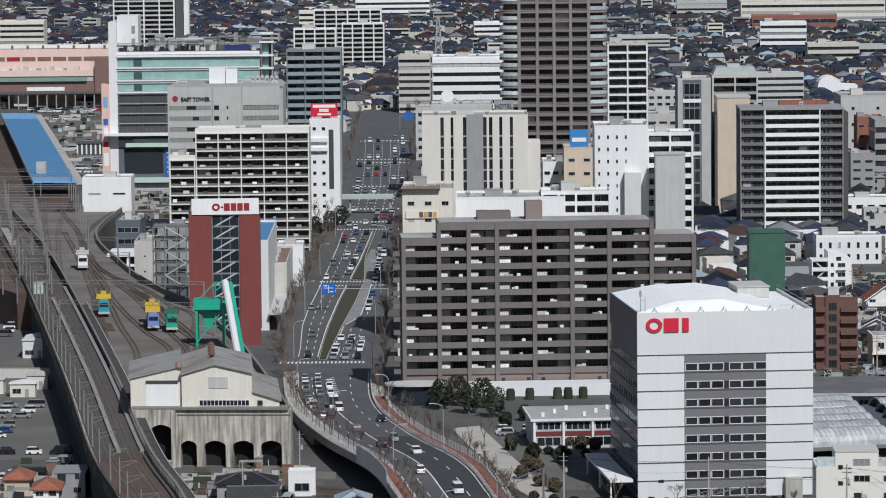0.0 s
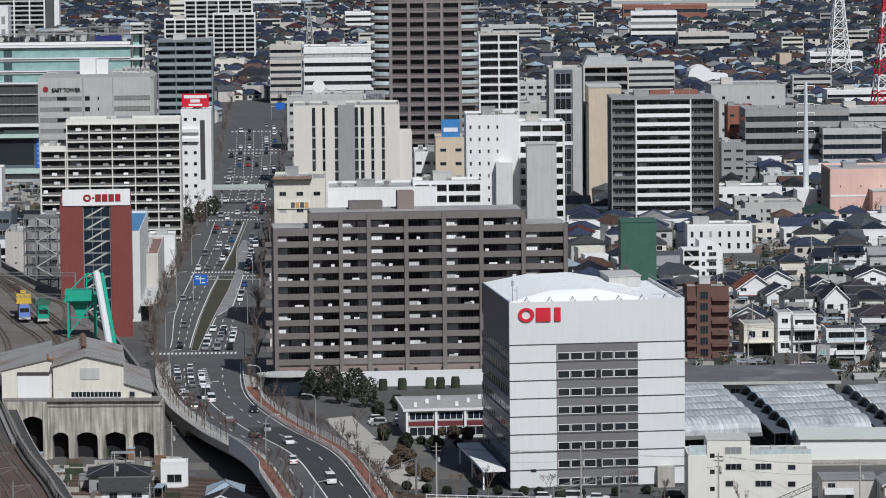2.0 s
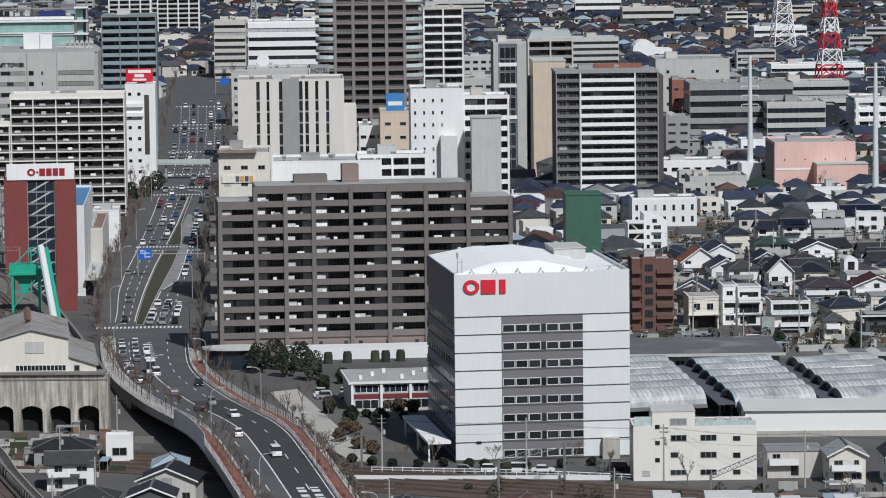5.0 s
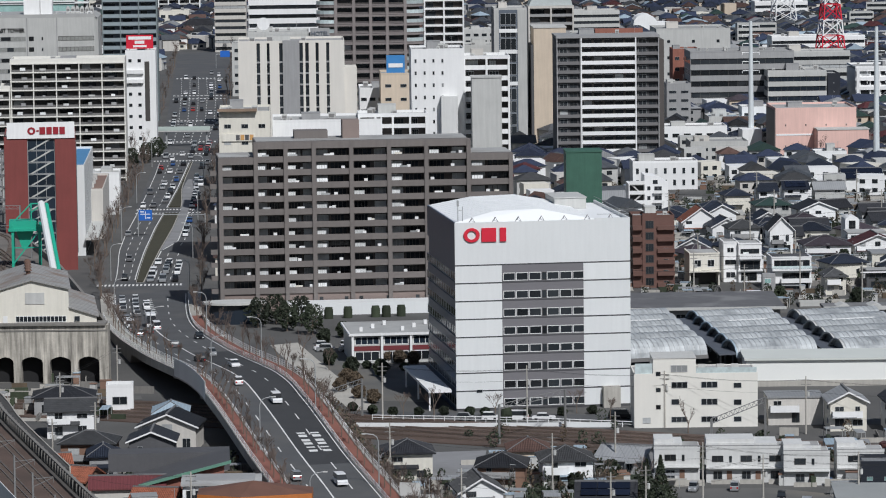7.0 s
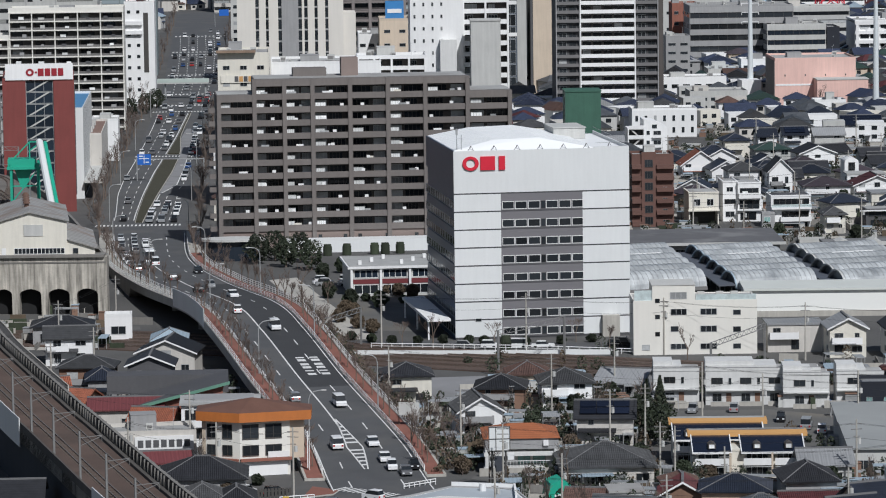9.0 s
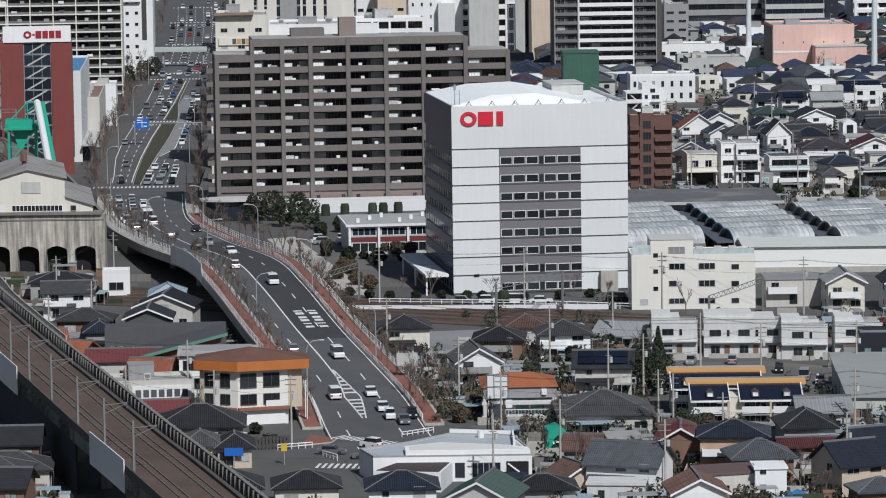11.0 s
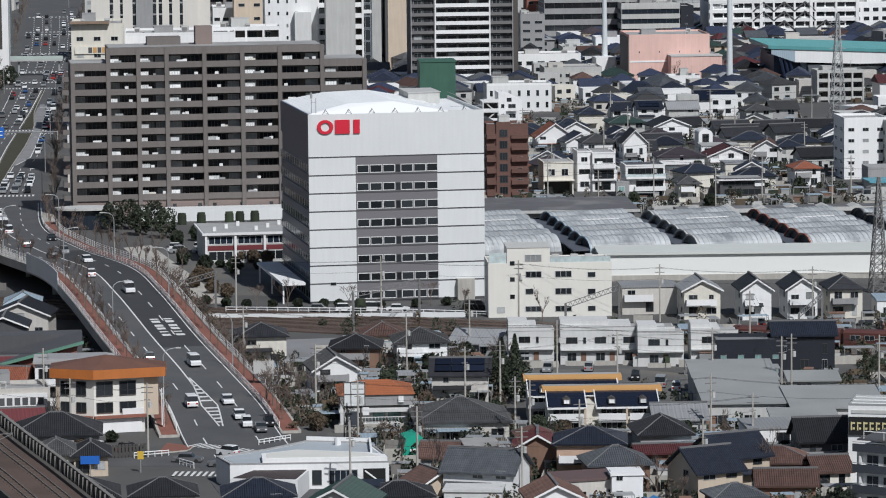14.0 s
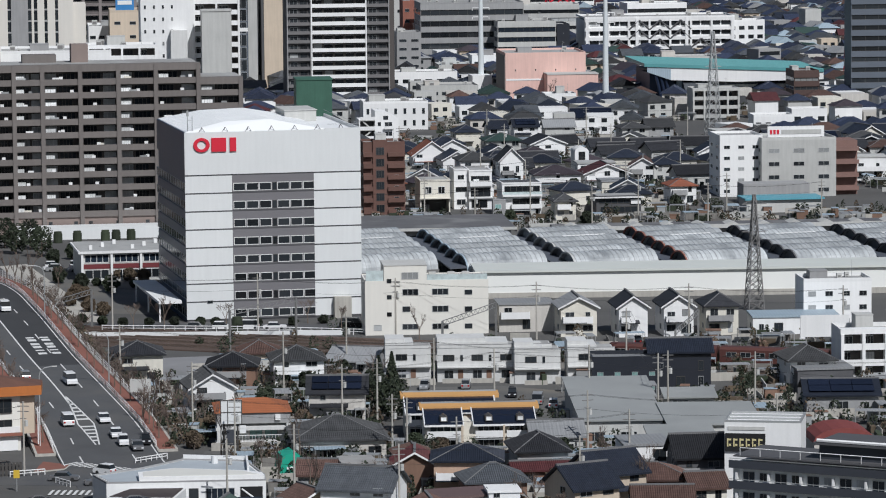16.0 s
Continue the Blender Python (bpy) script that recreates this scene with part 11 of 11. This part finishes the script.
def car(kind, colour, x, y, z, rz):
    m = pose(x, y, z, 0, 0, rz)
    key = (kind, colour, y > 900)
    if key in CARS:
        return copy_thing(CARS[key], m)
    L, W, H, hood, boot = {"saloon": (4.5, 1.72, 1.42, 1.1, 0.8), "kei": (3.4, 1.48, 1.68, 0.55, 0.05), "van": (4.8, 1.78, 1.95, 0.5, 0.05), "truck": (6.5, 2.1, 2.9, 0.1, 0.05)}[kind]
    e = thing("car" if kind != "truck" else "truck", 0, 0, 0, 0, "%s %s on the road" % (WORDS[colour], {"saloon": "saloon car", "kei": "small boxy car", "van": "passenger van", "truck": "box truck"}[kind]), "car" if kind != "truck" else "truck", "vehicles")
    b = 0.78 if kind == "saloon" else 0.95
    body = [(-L / 2, 0.25), (L / 2, 0.25), (L / 2, b - 0.15), (L / 2 - 0.15, b), (L / 2 - hood, b + 0.08), (-L / 2 + boot, b + 0.05), (-L / 2, b - 0.05)]
    shell = Shape().extrude_y(body, -W / 2, W / 2)
    c0, c1 = L / 2 - hood, -L / 2 + boot
    glassp = [(c0 - 0.05, b + 0.04), (c1 + 0.05, b + 0.04), (c1 + 0.3, H - 0.07), (c0 - 0.65, H - 0.07)][::-1]
    part("cabin_glass", Shape().extrude_y(glassp, -W / 2 + 0.08, W / 2 - 0.08), GLASS, e)
    roof = Shape() if y < 900 else shell
    roof.extrude_y([(c1 + 0.2, H - 0.08), (c0 - 0.6, H - 0.08), (c0 - 0.8, H), (c1 + 0.4, H)], -W / 2 + 0.1, W / 2 - 0.1)
    far = y > 900
    if far:
        for xx in (L / 2 - 0.85, -L / 2 + 0.8):
            shell.tube((xx, -W / 2 - 0.01, 0.31), (xx, W / 2 + 0.01, 0.31), 0.31, n=8, m=1)
    part("body", shell, [PAINTS[colour], RUBBER], e)
    if y < 900:
        part("roof", roof, PAINTS[colour], e)
    if kind == "truck":
        part("box", Shape().box(-L / 2, L / 2 - 1.9, -W / 2 - 0.02, W / 2 + 0.02, 0.9, 3.0), PAINTS[0], e)
    wm = Shape().tube((0, -0.1, 0), (0, 0.1, 0), 0.31, n=10).mesh("wheel", RUBBER)
    if not far:
        for xx in (L / 2 - 0.85, -L / 2 + 0.8):
            for yy in (-W / 2 + 0.08, W / 2 - 0.08):
                place("wheel", wm, e, (xx, yy, 0.31))
    if y > 900:
        e.matrix_basis = m
        CARS[key] = e
        return e
    part("head_lamp", Shape().box(L / 2 - 0.1, L / 2 + 0.02, -W / 2 + 0.1, -W / 2 + 0.45, b - 0.35, b - 0.15).box(L / 2 - 0.1, L / 2 + 0.02, W / 2 - 0.45, W / 2 - 0.1, b - 0.35, b - 0.15), LAMP_W, e)
    part("tail_lamp", Shape().box(-L / 2 - 0.02, -L / 2 + 0.1, -W / 2 + 0.05, -W / 2 + 0.35, b - 0.4, b - 0.1).box(-L / 2 - 0.02, -L / 2 + 0.1, W / 2 - 0.35, W / 2 - 0.05, b - 0.4, b - 0.1), LAMP_R, e)
    e.matrix_basis = m
    CARS[key] = e
    return e


vr = random.Random(21)


def random_car(x, y, z, rz):
    car(vr.choice(("saloon", "saloon", "kei", "van", "kei")), vr.choice((0, 0, 0, 0, 0, 1, 1, 1, 2, 2, 2, 5, 5, 0, 0, 1, 2, 3, 4)), x, y, z, rz)


def on_road(y, lane, toward, kind=None, colour=None):
    i = min(range(len(fine_line)), key=lambda k: abs(fine_line[k][0][1] - y))
    p, n = fine_line[i]
    q = fine_line[min(i + 2, len(fine_line) - 1)][0]
    rz = math.degrees(math.atan2(q[1] - p[1], q[0] - p[0])) + (180 if toward else 0)
    o = lane * p[3]
    x, yy = p[0] + n[0] * o, p[1] + n[1] * o
    if kind:
        car(kind, colour, x, yy, p[2] + 0.08, rz)
    else:
        random_car(x, yy, p[2] + 0.08, rz)


for y, lane, tw, k, c in ((672, 0.25, True, "van", 0), (641, 0.3, True, "saloon", 0), (629, 0.35, True, "saloon", 0), (622, 0.4, True, "kei", 0), (618, 0.62, True, "saloon", 5), (622, 0.85, True, "kei", 2), (640, -0.5, False, "van", 0), (676, -0.75, False, "kei", 1), (745, 0.2, True, "van", 0),
                          (768, -0.4, False, "kei", 0), (800, 0.2, True, "saloon", 0), (815, -0.35, False, "saloon", 2), (826, 0.25, True, "kei", 1), (850, -0.3, False, "saloon", 5), (905, -0.2, True, "truck", 0), (870, 0.7, True, "saloon", 2)):
    on_road(y, lane, tw, k, c)
y = 880.0
while y < 968:
    for lane in (-0.78, -0.42, -0.12):
        if vr.random() < 0.62:
            on_road(y + vr.uniform(-1.5, 1.5), lane, False)
    y += 8.2


def in_lane(x_of, y, toward):
    """A car in a lane whose x follows from y."""
    rz = math.degrees(math.atan2(4.0, x_of(y + 2) - x_of(y - 2))) + (180 if toward else 0)
    random_car(x_of(y), y, 0.09, rz)


def between_kerbs(a_of, b_of, f):
    return lambda y: a_of(y) * (1 - f) + b_of(y) * f


for y0, y1, step, chance, a_of, b_of, lanes, toward in ((1008, 1052, 8.0, 0.62, median_e, kerb_e, (0.17, 0.5, 0.83), True), (1110, 1185, 9.5, 0.6, apron_e, kerb_e, (0.5,), True), (1205, 1365, 9.0, 0.55, apron_e, kerb_e, (0.35, 0.75), True),
                                                       (1012, 1180, 22, 0.22, kerb_w, median_w, (0.17, 0.5, 0.83), False), (1205, 1365, 15, 0.42, kerb_w, median_w, (0.17, 0.5, 0.83), False), (1375, 1455, 10, 0.4, kerb_w, kerb_e, (0.12, 0.26, 0.42, 0.6, 0.74, 0.88), True), (1460, 1860, 17, 0.26, kerb_w, kerb_e, (0.1, 0.26, 0.42, 0.58, 0.74, 0.9), True)):
    y = y0
    while y < y1:
        for f in lanes:
            if vr.random() < chance:
                in_lane(between_kerbs(a_of, b_of, f), y + vr.uniform(-1.5, 1.5), toward if y < 1370 else f > 0.5)
        y += step
# parked cars
for x0, y0, nx, ny, dx, dy, rz, fill in ((-156, 868, 5, 3, 5.4, 8.0, 4, 0.9), (-150, 900, 4, 3, 5.6, 9.0, 0, 0.9), (-140, 806, 5, 2, 5.6, 6.0, -4, 0.9), (-124, 800, 2, 2, 5.6, 5.0, -6, 1.0), (-168, 1060, 2, 4, 6.0, 9.0, 0, 0.7), (-128, 843, 3, 1, 5.6, 4, 0, 0.9), (-22, 868, 2, 3, 5.5, 3.2, 10, 0.9), (46.6, 679.5, 2, 1, 6.8, 4, 80, 1.0), (60.6, 668.4, 1, 1, 3, 4, 84, 1.0), (64.2, 660.5, 1, 1, 3, 4, 80, 1.0), (66.4, 655.2, 1, 1, 3, 4, 80, 1.0), (69.0, 686.5, 1, 1, 3, 4, 4, 1.0), (-268, 1780, 7, 3, 6.0, 26, 0, 0.7), (-295, 1930, 8, 2, 5.6, 22, 88, 0.7), (-298, 1995, 9, 2, 4.6, 24, 6, 0.75), (-300, 2060, 10, 2, 4.2, 14, 3, 0.8), (-225, 1640, 3, 3, 6, 20, 0, 0.7), (8, 764, 8, 1, 5.0, 5, -6, 0.25), (62, 956, 4, 1, 6, 5, 4, 0.8), (78, 733, 9, 1, 6.2, 4, 80, 0.6), (-27.5, 603, 2, 1, 4.2, 5, 30, 1.0), (-14.0, 592, 1, 1, 7, 5, -8, 1.0), (-8.4, 588, 1, 1, 7, 5, 8, 1.0), (-7.6, 597.2, 1, 1, 7, 5, -40, 1.0), (110, 930, 6, 1, 8, 4, 4, 0.6)):
    for i in range(nx):
        for j in range(ny):
            if vr.random() < fill:
                random_car(x0 + i * dx + vr.uniform(-0.3, 0.3), y0 + j * dy + vr.uniform(-0.3, 0.3), 0.02, rz + vr.choice((0, 180)) + vr.uniform(-3, 3))

# ---- trees and shrubs ----


def bare_tree(seed, h, spread):
    """A leafless tree: trunk, limbs that fork, and a haze of thin twigs."""
    r = random.Random(seed)
    trunk, twig = Shape(), Shape()

    def grow(p, d, ln, rad, depth):
        q = p + d * ln
        (trunk if depth < 2 else twig).tube(p, q, rad, rad * 0.65, 5 if depth < 2 else 3)
        if depth >= 5:
            return
        for _ in range(3 if depth < 3 else 2):
            nd = (d + Vector((r.uniform(-1, 1), r.uniform(-1, 1), r.uniform(-0.15, 0.75))) * spread).normalized()
            grow(p + d * ln * r.uniform(0.55, 1.0), nd, ln * r.uniform(0.55, 0.8), max(0.027, rad * 0.55), depth + 1)

    grow(Vector((0, 0, 0)), Vector((0, 0, 1)), h * 0.36, h * 0.018, 0)
    e = thing("bare_tree", 0, 0, 0, 0, "leafless street tree with fine brown twigs", "tree", "bare trees")
    part("trunk", trunk, BARK, e)
    part("crown", twig, TWIG, e)
    return e


BARE = [bare_tree(s, h, sp) for s, h, sp in ((1, 7.0, 0.45), (2, 8.5, 0.5), (3, 6.0, 0.6), (4, 9.5, 0.55))]
placed = set()


def put_tree(kinds, x, y, z=0.0, scale=1.0):
    k = vr.randrange(len(kinds))
    e = kinds[k]
    m = pose(x, y, z, 0, 0, vr.uniform(0, 360))
    if e.name not in placed:
        placed.add(e.name)
        e.matrix_basis = m
        return e
    return copy_thing(e, m)


for i in range(0, len(road_line), 2):
    p, n = road_line[i]
    if 615 < p[1] < 1420:
        for side in (-1, 1):
            if vr.random() < (0.8 if p[1] < 960 else 0.5):
                o = (p[3] + (1.6 if p[1] < 960 else 3.2) + vr.uniform(-0.3, 0.3)) * side
                put_tree(BARE if p[1] > 960 else BARE[:1] + BARE[2:3], p[0] + n[0] * o, p[1] + n[1] * o, p[2] + 0.1)
for x, y in ((-18, 752), (-14, 748), (-26, 852), (-20, 838), (-2, 640), (2, 632), (5, 626), (6, 648), (3, 660), (-4, 676), (-8, 690), (10, 607), (16, 598), (22, 604), (14, 668), (30, 660), (38, 676), (-46, 655), (-34, 606), (120, 1340), (128, 1338), (136, 1338), (146, 1338), (155, 1336), (53, 552), (56, 546), (50, 556), (34, 566), (22, 566), (18, 580), (66, 578), (70, 560), (12, 636), (4, 652), (8, 642), (0, 668), (-6, 684), (-3, 660), (1, 645), (4, 636), (-9, 702), (-12, 716), (14, 768), (30, 772), (-4, 770), (2, 766), (36, 760), (50, 745)):
    put_tree(BARE, x, y)


def evergreen(seed, h, r0, mt, label, cone=False):
    """Trunk, limbs and a crown of many small leaf clumps with gaps."""
    r = random.Random(seed)
    e = thing("evergreen_tree", 0, 0, 0, 0, label, "tree", "evergreen trees")
    s = Shape().tube((0, 0, 0), (0, 0, h * 0.55), h * 0.03, h * 0.015, 6)
    for _ in range(7):
        a = r.uniform(0, 6.28)
        z = h * r.uniform(0.2, 0.5)
        s.tube((0, 0, z), (math.cos(a) * r0 * 0.7, math.sin(a) * r0 * 0.7, z + h * 0.22), h * 0.012, 0.02, 4)
    part("trunk", s, BARK, e)
    s = Shape()
    for _ in range(1500):
        t = r.random()
        a = r.uniform(0, 6.28)
        if cone:
            rad = r0 * (1 - t) * r.uniform(0.6, 1.0)
            c = Vector((math.cos(a) * rad, math.sin(a) * rad, h * (0.12 + 0.88 * t)))
        else:
            u = r.uniform(-0.95, 1)
            lump = 0.78 + 0.22 * math.sin(3 * a + seed) * math.cos(4 * u)
            rad = r0 * math.sqrt(max(0, 1 - u * u)) * lump * r.uniform(0.7, 1.0)
            c = Vector((math.cos(a) * rad, math.sin(a) * rad, h * 0.5 + u * h * 0.47 * lump))
        d = Vector((r.uniform(-1, 1), r.uniform(-1, 1), r.uniform(-0.3, 1))).normalized()
        uu = d.orthogonal().normalized() * r.uniform(0.12, 0.32)
        vv = d.cross(uu).normalized() * r.uniform(0.15, 0.35)
        s.poly([c - uu, c - vv * 0.6, c + uu, c + vv])
    part("crown", s, mt, e)
    return e


EVER = [evergreen(1, 7.5, 3.4, LEAF, "dense dark evergreen tree"), evergreen(2, 4.0, 1.8, LEAF, "round dark evergreen shrub"), evergreen(3, 8.5, 2.0, LEAF, "narrow conical dark conifer", True), evergreen(4, 3.0, 1.7, LEAF_B, "brown winter shrub with dry leaves"), evergreen(5, 1.8, 1.1, LEAF, "low clipped green bush")]
for k in EVER:
    k["label"] = k["label"] + " in the ground"
big, mid_, con, dry, low = [[k] for k in EVER]
for kinds, spots in ((big, ((-34, 918), (-28, 914), (-31, 905), (-25, 898), (36, 655), (39, 645), (-38, 912))), (mid_, ((-18, 892), (-14, 880), (-22, 880), (-12, 862), (-20, 846), (-15, 832), (-9, 828), (26, 678), (33, 692), (28, 622), (40, 608), (62, 600), (-44, 640), (18, 655), (96, 1016), (110, 1030), (130, 980), (86, 950), (104, 945), (8, 586), (50, 590), (92, 612), (60, 566), (32, 566), (-10, 860))),
                     (con, ((37.5, 662), (40, 666))), (dry, ((-8, 850), (-5, 848), (-2, 846), (-14, 815), (-17, 806), (-13, 796), (-10, 789), (-16, 820), (32, 686), (44, 608), (86, 590), (24, 640), (28, 648), (6, 620), (9, 636), (70, 590), (46, 572), (-30, 598), (140, 1338), (150, 1336))),
                     (low, ((-12, 840), (-8, 836), (-4, 836), (-16, 838), (12, 770), (16.2, 763), (9, 771), (20, 768), (27, 769), (33, 771), (-6, 772), (-1, 771), (4, 772), (38, 766), (-10, 775), (-14, 779), (10, 630), (14, 622), (-26, 612), (44, 602), (56, 604), (98, 606), (30, 590), (26, 596), (70, 566)))):
    for x, y in spots:
        put_tree(kinds, x, y)
scrub = Shape()
sr = random.Random(77)
for p, n in [q for q in curve(ROAD, 1.0) if 622 < q[0][1] < 800]:
    for _ in range(16):
        o = p[3] + sr.uniform(3.6, 6.4)
        c = Vector((p[0] + n[0] * o, p[1] + n[1] * o + sr.uniform(-0.5, 0.5), max(0.0, p[2] * 0.75) + sr.uniform(0.1, 1.5)))
        d = Vector((sr.uniform(-1, 1), sr.uniform(-1, 1), sr.uniform(-0.3, 1))).normalized()
        uu = d.orthogonal().normalized() * sr.uniform(0.12, 0.3)
        vv = d.cross(uu).normalized() * sr.uniform(0.15, 0.4)
        scrub.poly([c - uu, c - vv * 0.6, c + uu, c + vv], sr.choice((0, 1, 1, 2)))
place("bank_scrub", scrub.mesh("bank_scrub", [LEAF, LEAF_B, TWIG]), label="dry scrub on the bank beside the footway", category="shrubs", kind="stuff")
for k in range(6):
    s = Shape().prism([(1.05 * math.cos(2 * math.pi * i / 12), 0.8 * math.sin(2 * math.pi * i / 12)) for i in range(12)], 0, 2.2).prism([(0.9 * math.cos(2 * math.pi * i / 12), 0.7 * math.sin(2 * math.pi * i / 12)) for i in range(12)], 2.2, 2.7)
    place("clipped_hedge", s.mesh("clipped_hedge", LEAF), None, ((-22, -17.5, -11, -8.5, -5, 16.0)[k], (927, 928, 929, 929, 930, 763)[k], 0), label="tall clipped dark green hedge block", category="hedge", group="clipped hedges")

# lots and side streets
LEVEL = [0.02]
for name, pts, mt, label in (("parking_lot", [(-20, 795), (2, 790), (4, 832), (-8, 870), (-26, 880)], LOT, "grey asphalt forecourt of the office"), ("parking_lot", [(38, 646), (78, 640), (84, 664), (60, 682), (40, 682)], LOT, "grey asphalt parking lot behind the flats"), ("parking_lot", [(-170, 835), (-113, 835), (-125, 899), (-160, 1090), (-200, 1090)], LOT, "asphalt parking lot beside the viaduct"), ("parking_lot", [(-205, 1590), (-172, 1600), (-240, 2000), (-300, 2000)], LOT, "wide asphalt parking lot behind the station"),
                             ("side_street", [(-14, 770), (50, 760), (160, 738), (160, 745), (50, 768), (-14, 778)], ASPHALT, "narrow asphalt street along the railway"), ("side_street", [(-28, 590), (6, 584), (6, 592), (-28, 602)], ASPHALT, "narrow asphalt street crossing the main road"), ("parking_lot", [(46, 926), (180, 930), (180, 958), (46, 950)], LOT, "grey yard behind the market"), ("parking_lot", [(-9, 704), (2, 689), (9.5, 692), (11.5, 727), (-9.5, 724)], PALEPAVE, "pale empty yard beside the railway"), ("side_street", [(-34, 880), (-20, 800), (-14, 780), (-9, 780), (-13, 800), (-28, 884)], CONC, "pale side road beside the flyover"),
                             ("side_street", [(96.9, 636), (101.2, 636), (107.6, 690), (103.4, 690)], LOT, "narrow pale street between workshops")):
    LEVEL[0] += 0.006
    place(name, Shape().prism(pts, -0.2, LEVEL[0]).mesh(name, mt), label=label, category="lot" if "lot" in name else "street", kind="structure")
fence = [(-10, 766), (20, 760), (40, 753)]
rw = thing("railway_wall", 0, 0, 0, 0, "low pale concrete wall along the railway street", "wall")
for (a, b), (c, d) in zip(((-16, 757.4), (6, 755.0)), ((6, 755.0), (36, 753.6))):
    part("wall_stretch", Shape().prism([(a, b), (c, d), (c, d + 0.3), (a, b + 0.3)], 0, 0.95), WHITE_P, rw)
ff = thing("railway_fence", 0, 0, 0, 0, "white railing wall along the railway", "fence")
for (a, b), (c, d) in zip(fence, fence[1:]):
    ln = math.hypot(c - a, d - b)
    n = int(ln / 2)
    for k in range(n):
        x, y = a + (c - a) * k / n, b + (d - b) * k / n
        part("post", Shape().box(x - 0.06, x + 0.06, y - 0.06, y + 0.06, 0, 1.2), WHITE, ff)
    part("rail", Shape().tube((a, b, 1.1), (c, d, 1.1), 0.09, n=5).tube((a, b, 0.6), (c, d, 0.6), 0.06, n=5), WHITE, ff)

# sheds, wall and vans beside the viaduct
lw = thing("lot_wall", -158, 972, 0, 0, "pale concrete block wall across the parking lot", "wall")
part("wall", Shape().box(0, 25, 0, 0.4, 0, 2.4), BEIGE_L, lw)
part("coping", Shape().box(-0.1, 25.1, -0.08, 0.48, 2.4, 2.55), CONC, lw)
for x, y, w, d, h, roof, label in ((-149.5, 1012, 6.4, 12, 4.6, WHITE_P, "pale site office on the parking lot"), (-141.5, 936, 6, 4, 3.2, WHITE, "white container shed on the parking lot"), (-149, 942, 5, 5, 3.4, GREY_L, "small carport with a pale roof"), (-139.5, 950, 5, 5, 3.4, GREY_L, "small open carport beside the lot")):
    sh = thing("shed", x, y, 0, 2, label, "shed")
    part("wall", Shape().box(0, w, 0, d, 0, h), roof if h > 4 else OFFWHITE, sh)
    part("roof", Shape().extrude_y([(-0.3, h), (w + 0.3, h), (w + 0.3, h + 0.15), (w / 2, h + 0.7), (-0.3, h + 0.15)], -0.3, d + 0.3), roof, sh)
    window(sh, 0.6, 0.9, w * 0.35, 1.2, 0, GLASS, FRAME, 1)
    part("door", Shape().box(w * 0.6, w * 0.6 + 0.9, -0.06, 0, 0, 2.0), GREY_M, sh)
cp = thing("access_tower", -129.0, 1028, 0, 0, "slim pale green access shaft beside the viaduct", "shaft")
part("shaft", Shape().box(-26, -23.6, 45, 47.4, 0, 13), mat("pale_green_panel", (0.50, 0.64, 0.56)), cp)
part("cap", Shape().box(-26.2, -23.4, 44.8, 47.6, 13, 13.3), CONC, cp)
fl2 = thing("slatted_building", -232, 1745, 0, R, "low black and white slatted building behind the station", "building")
part("wall", Shape().box(0, 30, 0, 10, 0, 5), DARKFRAME, fl2)
for k in range(15):
    part("slat", Shape().box(k * 2, k * 2 + 0.7, -0.2, -0.02, 0.3, 4.6), WHITE, fl2)
part("roof", Shape().box(-0.5, 30.5, -0.6, 10.4, 5, 5.5), GREY_D, fl2)

# tree rows, crossings and houses of the far avenue
for k in range(16):
    y = 1450 + k * 38
    xc = -83.5 - (y - 1433) * 0.043
    for side, o in ((-1, 13.2), (1, 13.0)):
        put_tree(BARE[1:2] + BARE[3:4], xc + side * (o + (y - 1450) * 0.0022) + vr.uniform(-0.8, 0.8), y + vr.uniform(-8, 8))
for k in range(14):
    y = 1025 + k * 22
    put_tree(BARE, -86.2 - (y - 1025) * 0.03 + vr.uniform(-1.2, 1.2), y)
for x, y, h in ((-118, 1450, 4), (-101, 1900, 4)):
    sg = thing("road_sign", x + 4, y, 0, R, "blue direction sign board over the avenue", "road sign", "road signs")
    part("post", Shape().tube((0, 0, 0), (0, 0, 7), 0.14, n=6), STEEL, sg)
    part("arm", Shape().tube((0, 0, 6.6), (6, 0, 6.6), 0.1, n=5), STEEL, sg)
    part("board", Shape().box(2, 6.6, -0.2, -0.1, 5.2, 8.2), SIGNBLUE, sg)
wc = thing("town_hall_house", -127, 2150, 0, R, "pale building with a dark hip roof closing the avenue", "building")
part("wall", Shape().box(0, 18, 0, 10, 0, 8), WHITE, wc)
part("roof", Shape().extrude_y([(-0.8, 8), (18.8, 8), (14, 11.5), (4, 11.5)], -0.8, 10.8), TILE_D, wc)
for k in range(3):
    window(wc, 2 + k * 5.4, 1.2, 3.2, 3.6, 0, GLASS, DARKFRAME, 2)

for x, y in ((-101, 1392), (-97, 1388), (-92, 1391), (-99, 1372), (-94, 1368), (-98, 1345), (-103, 1380)):
    put_tree(BARE[3:4] if x % 2 else big, x, y)
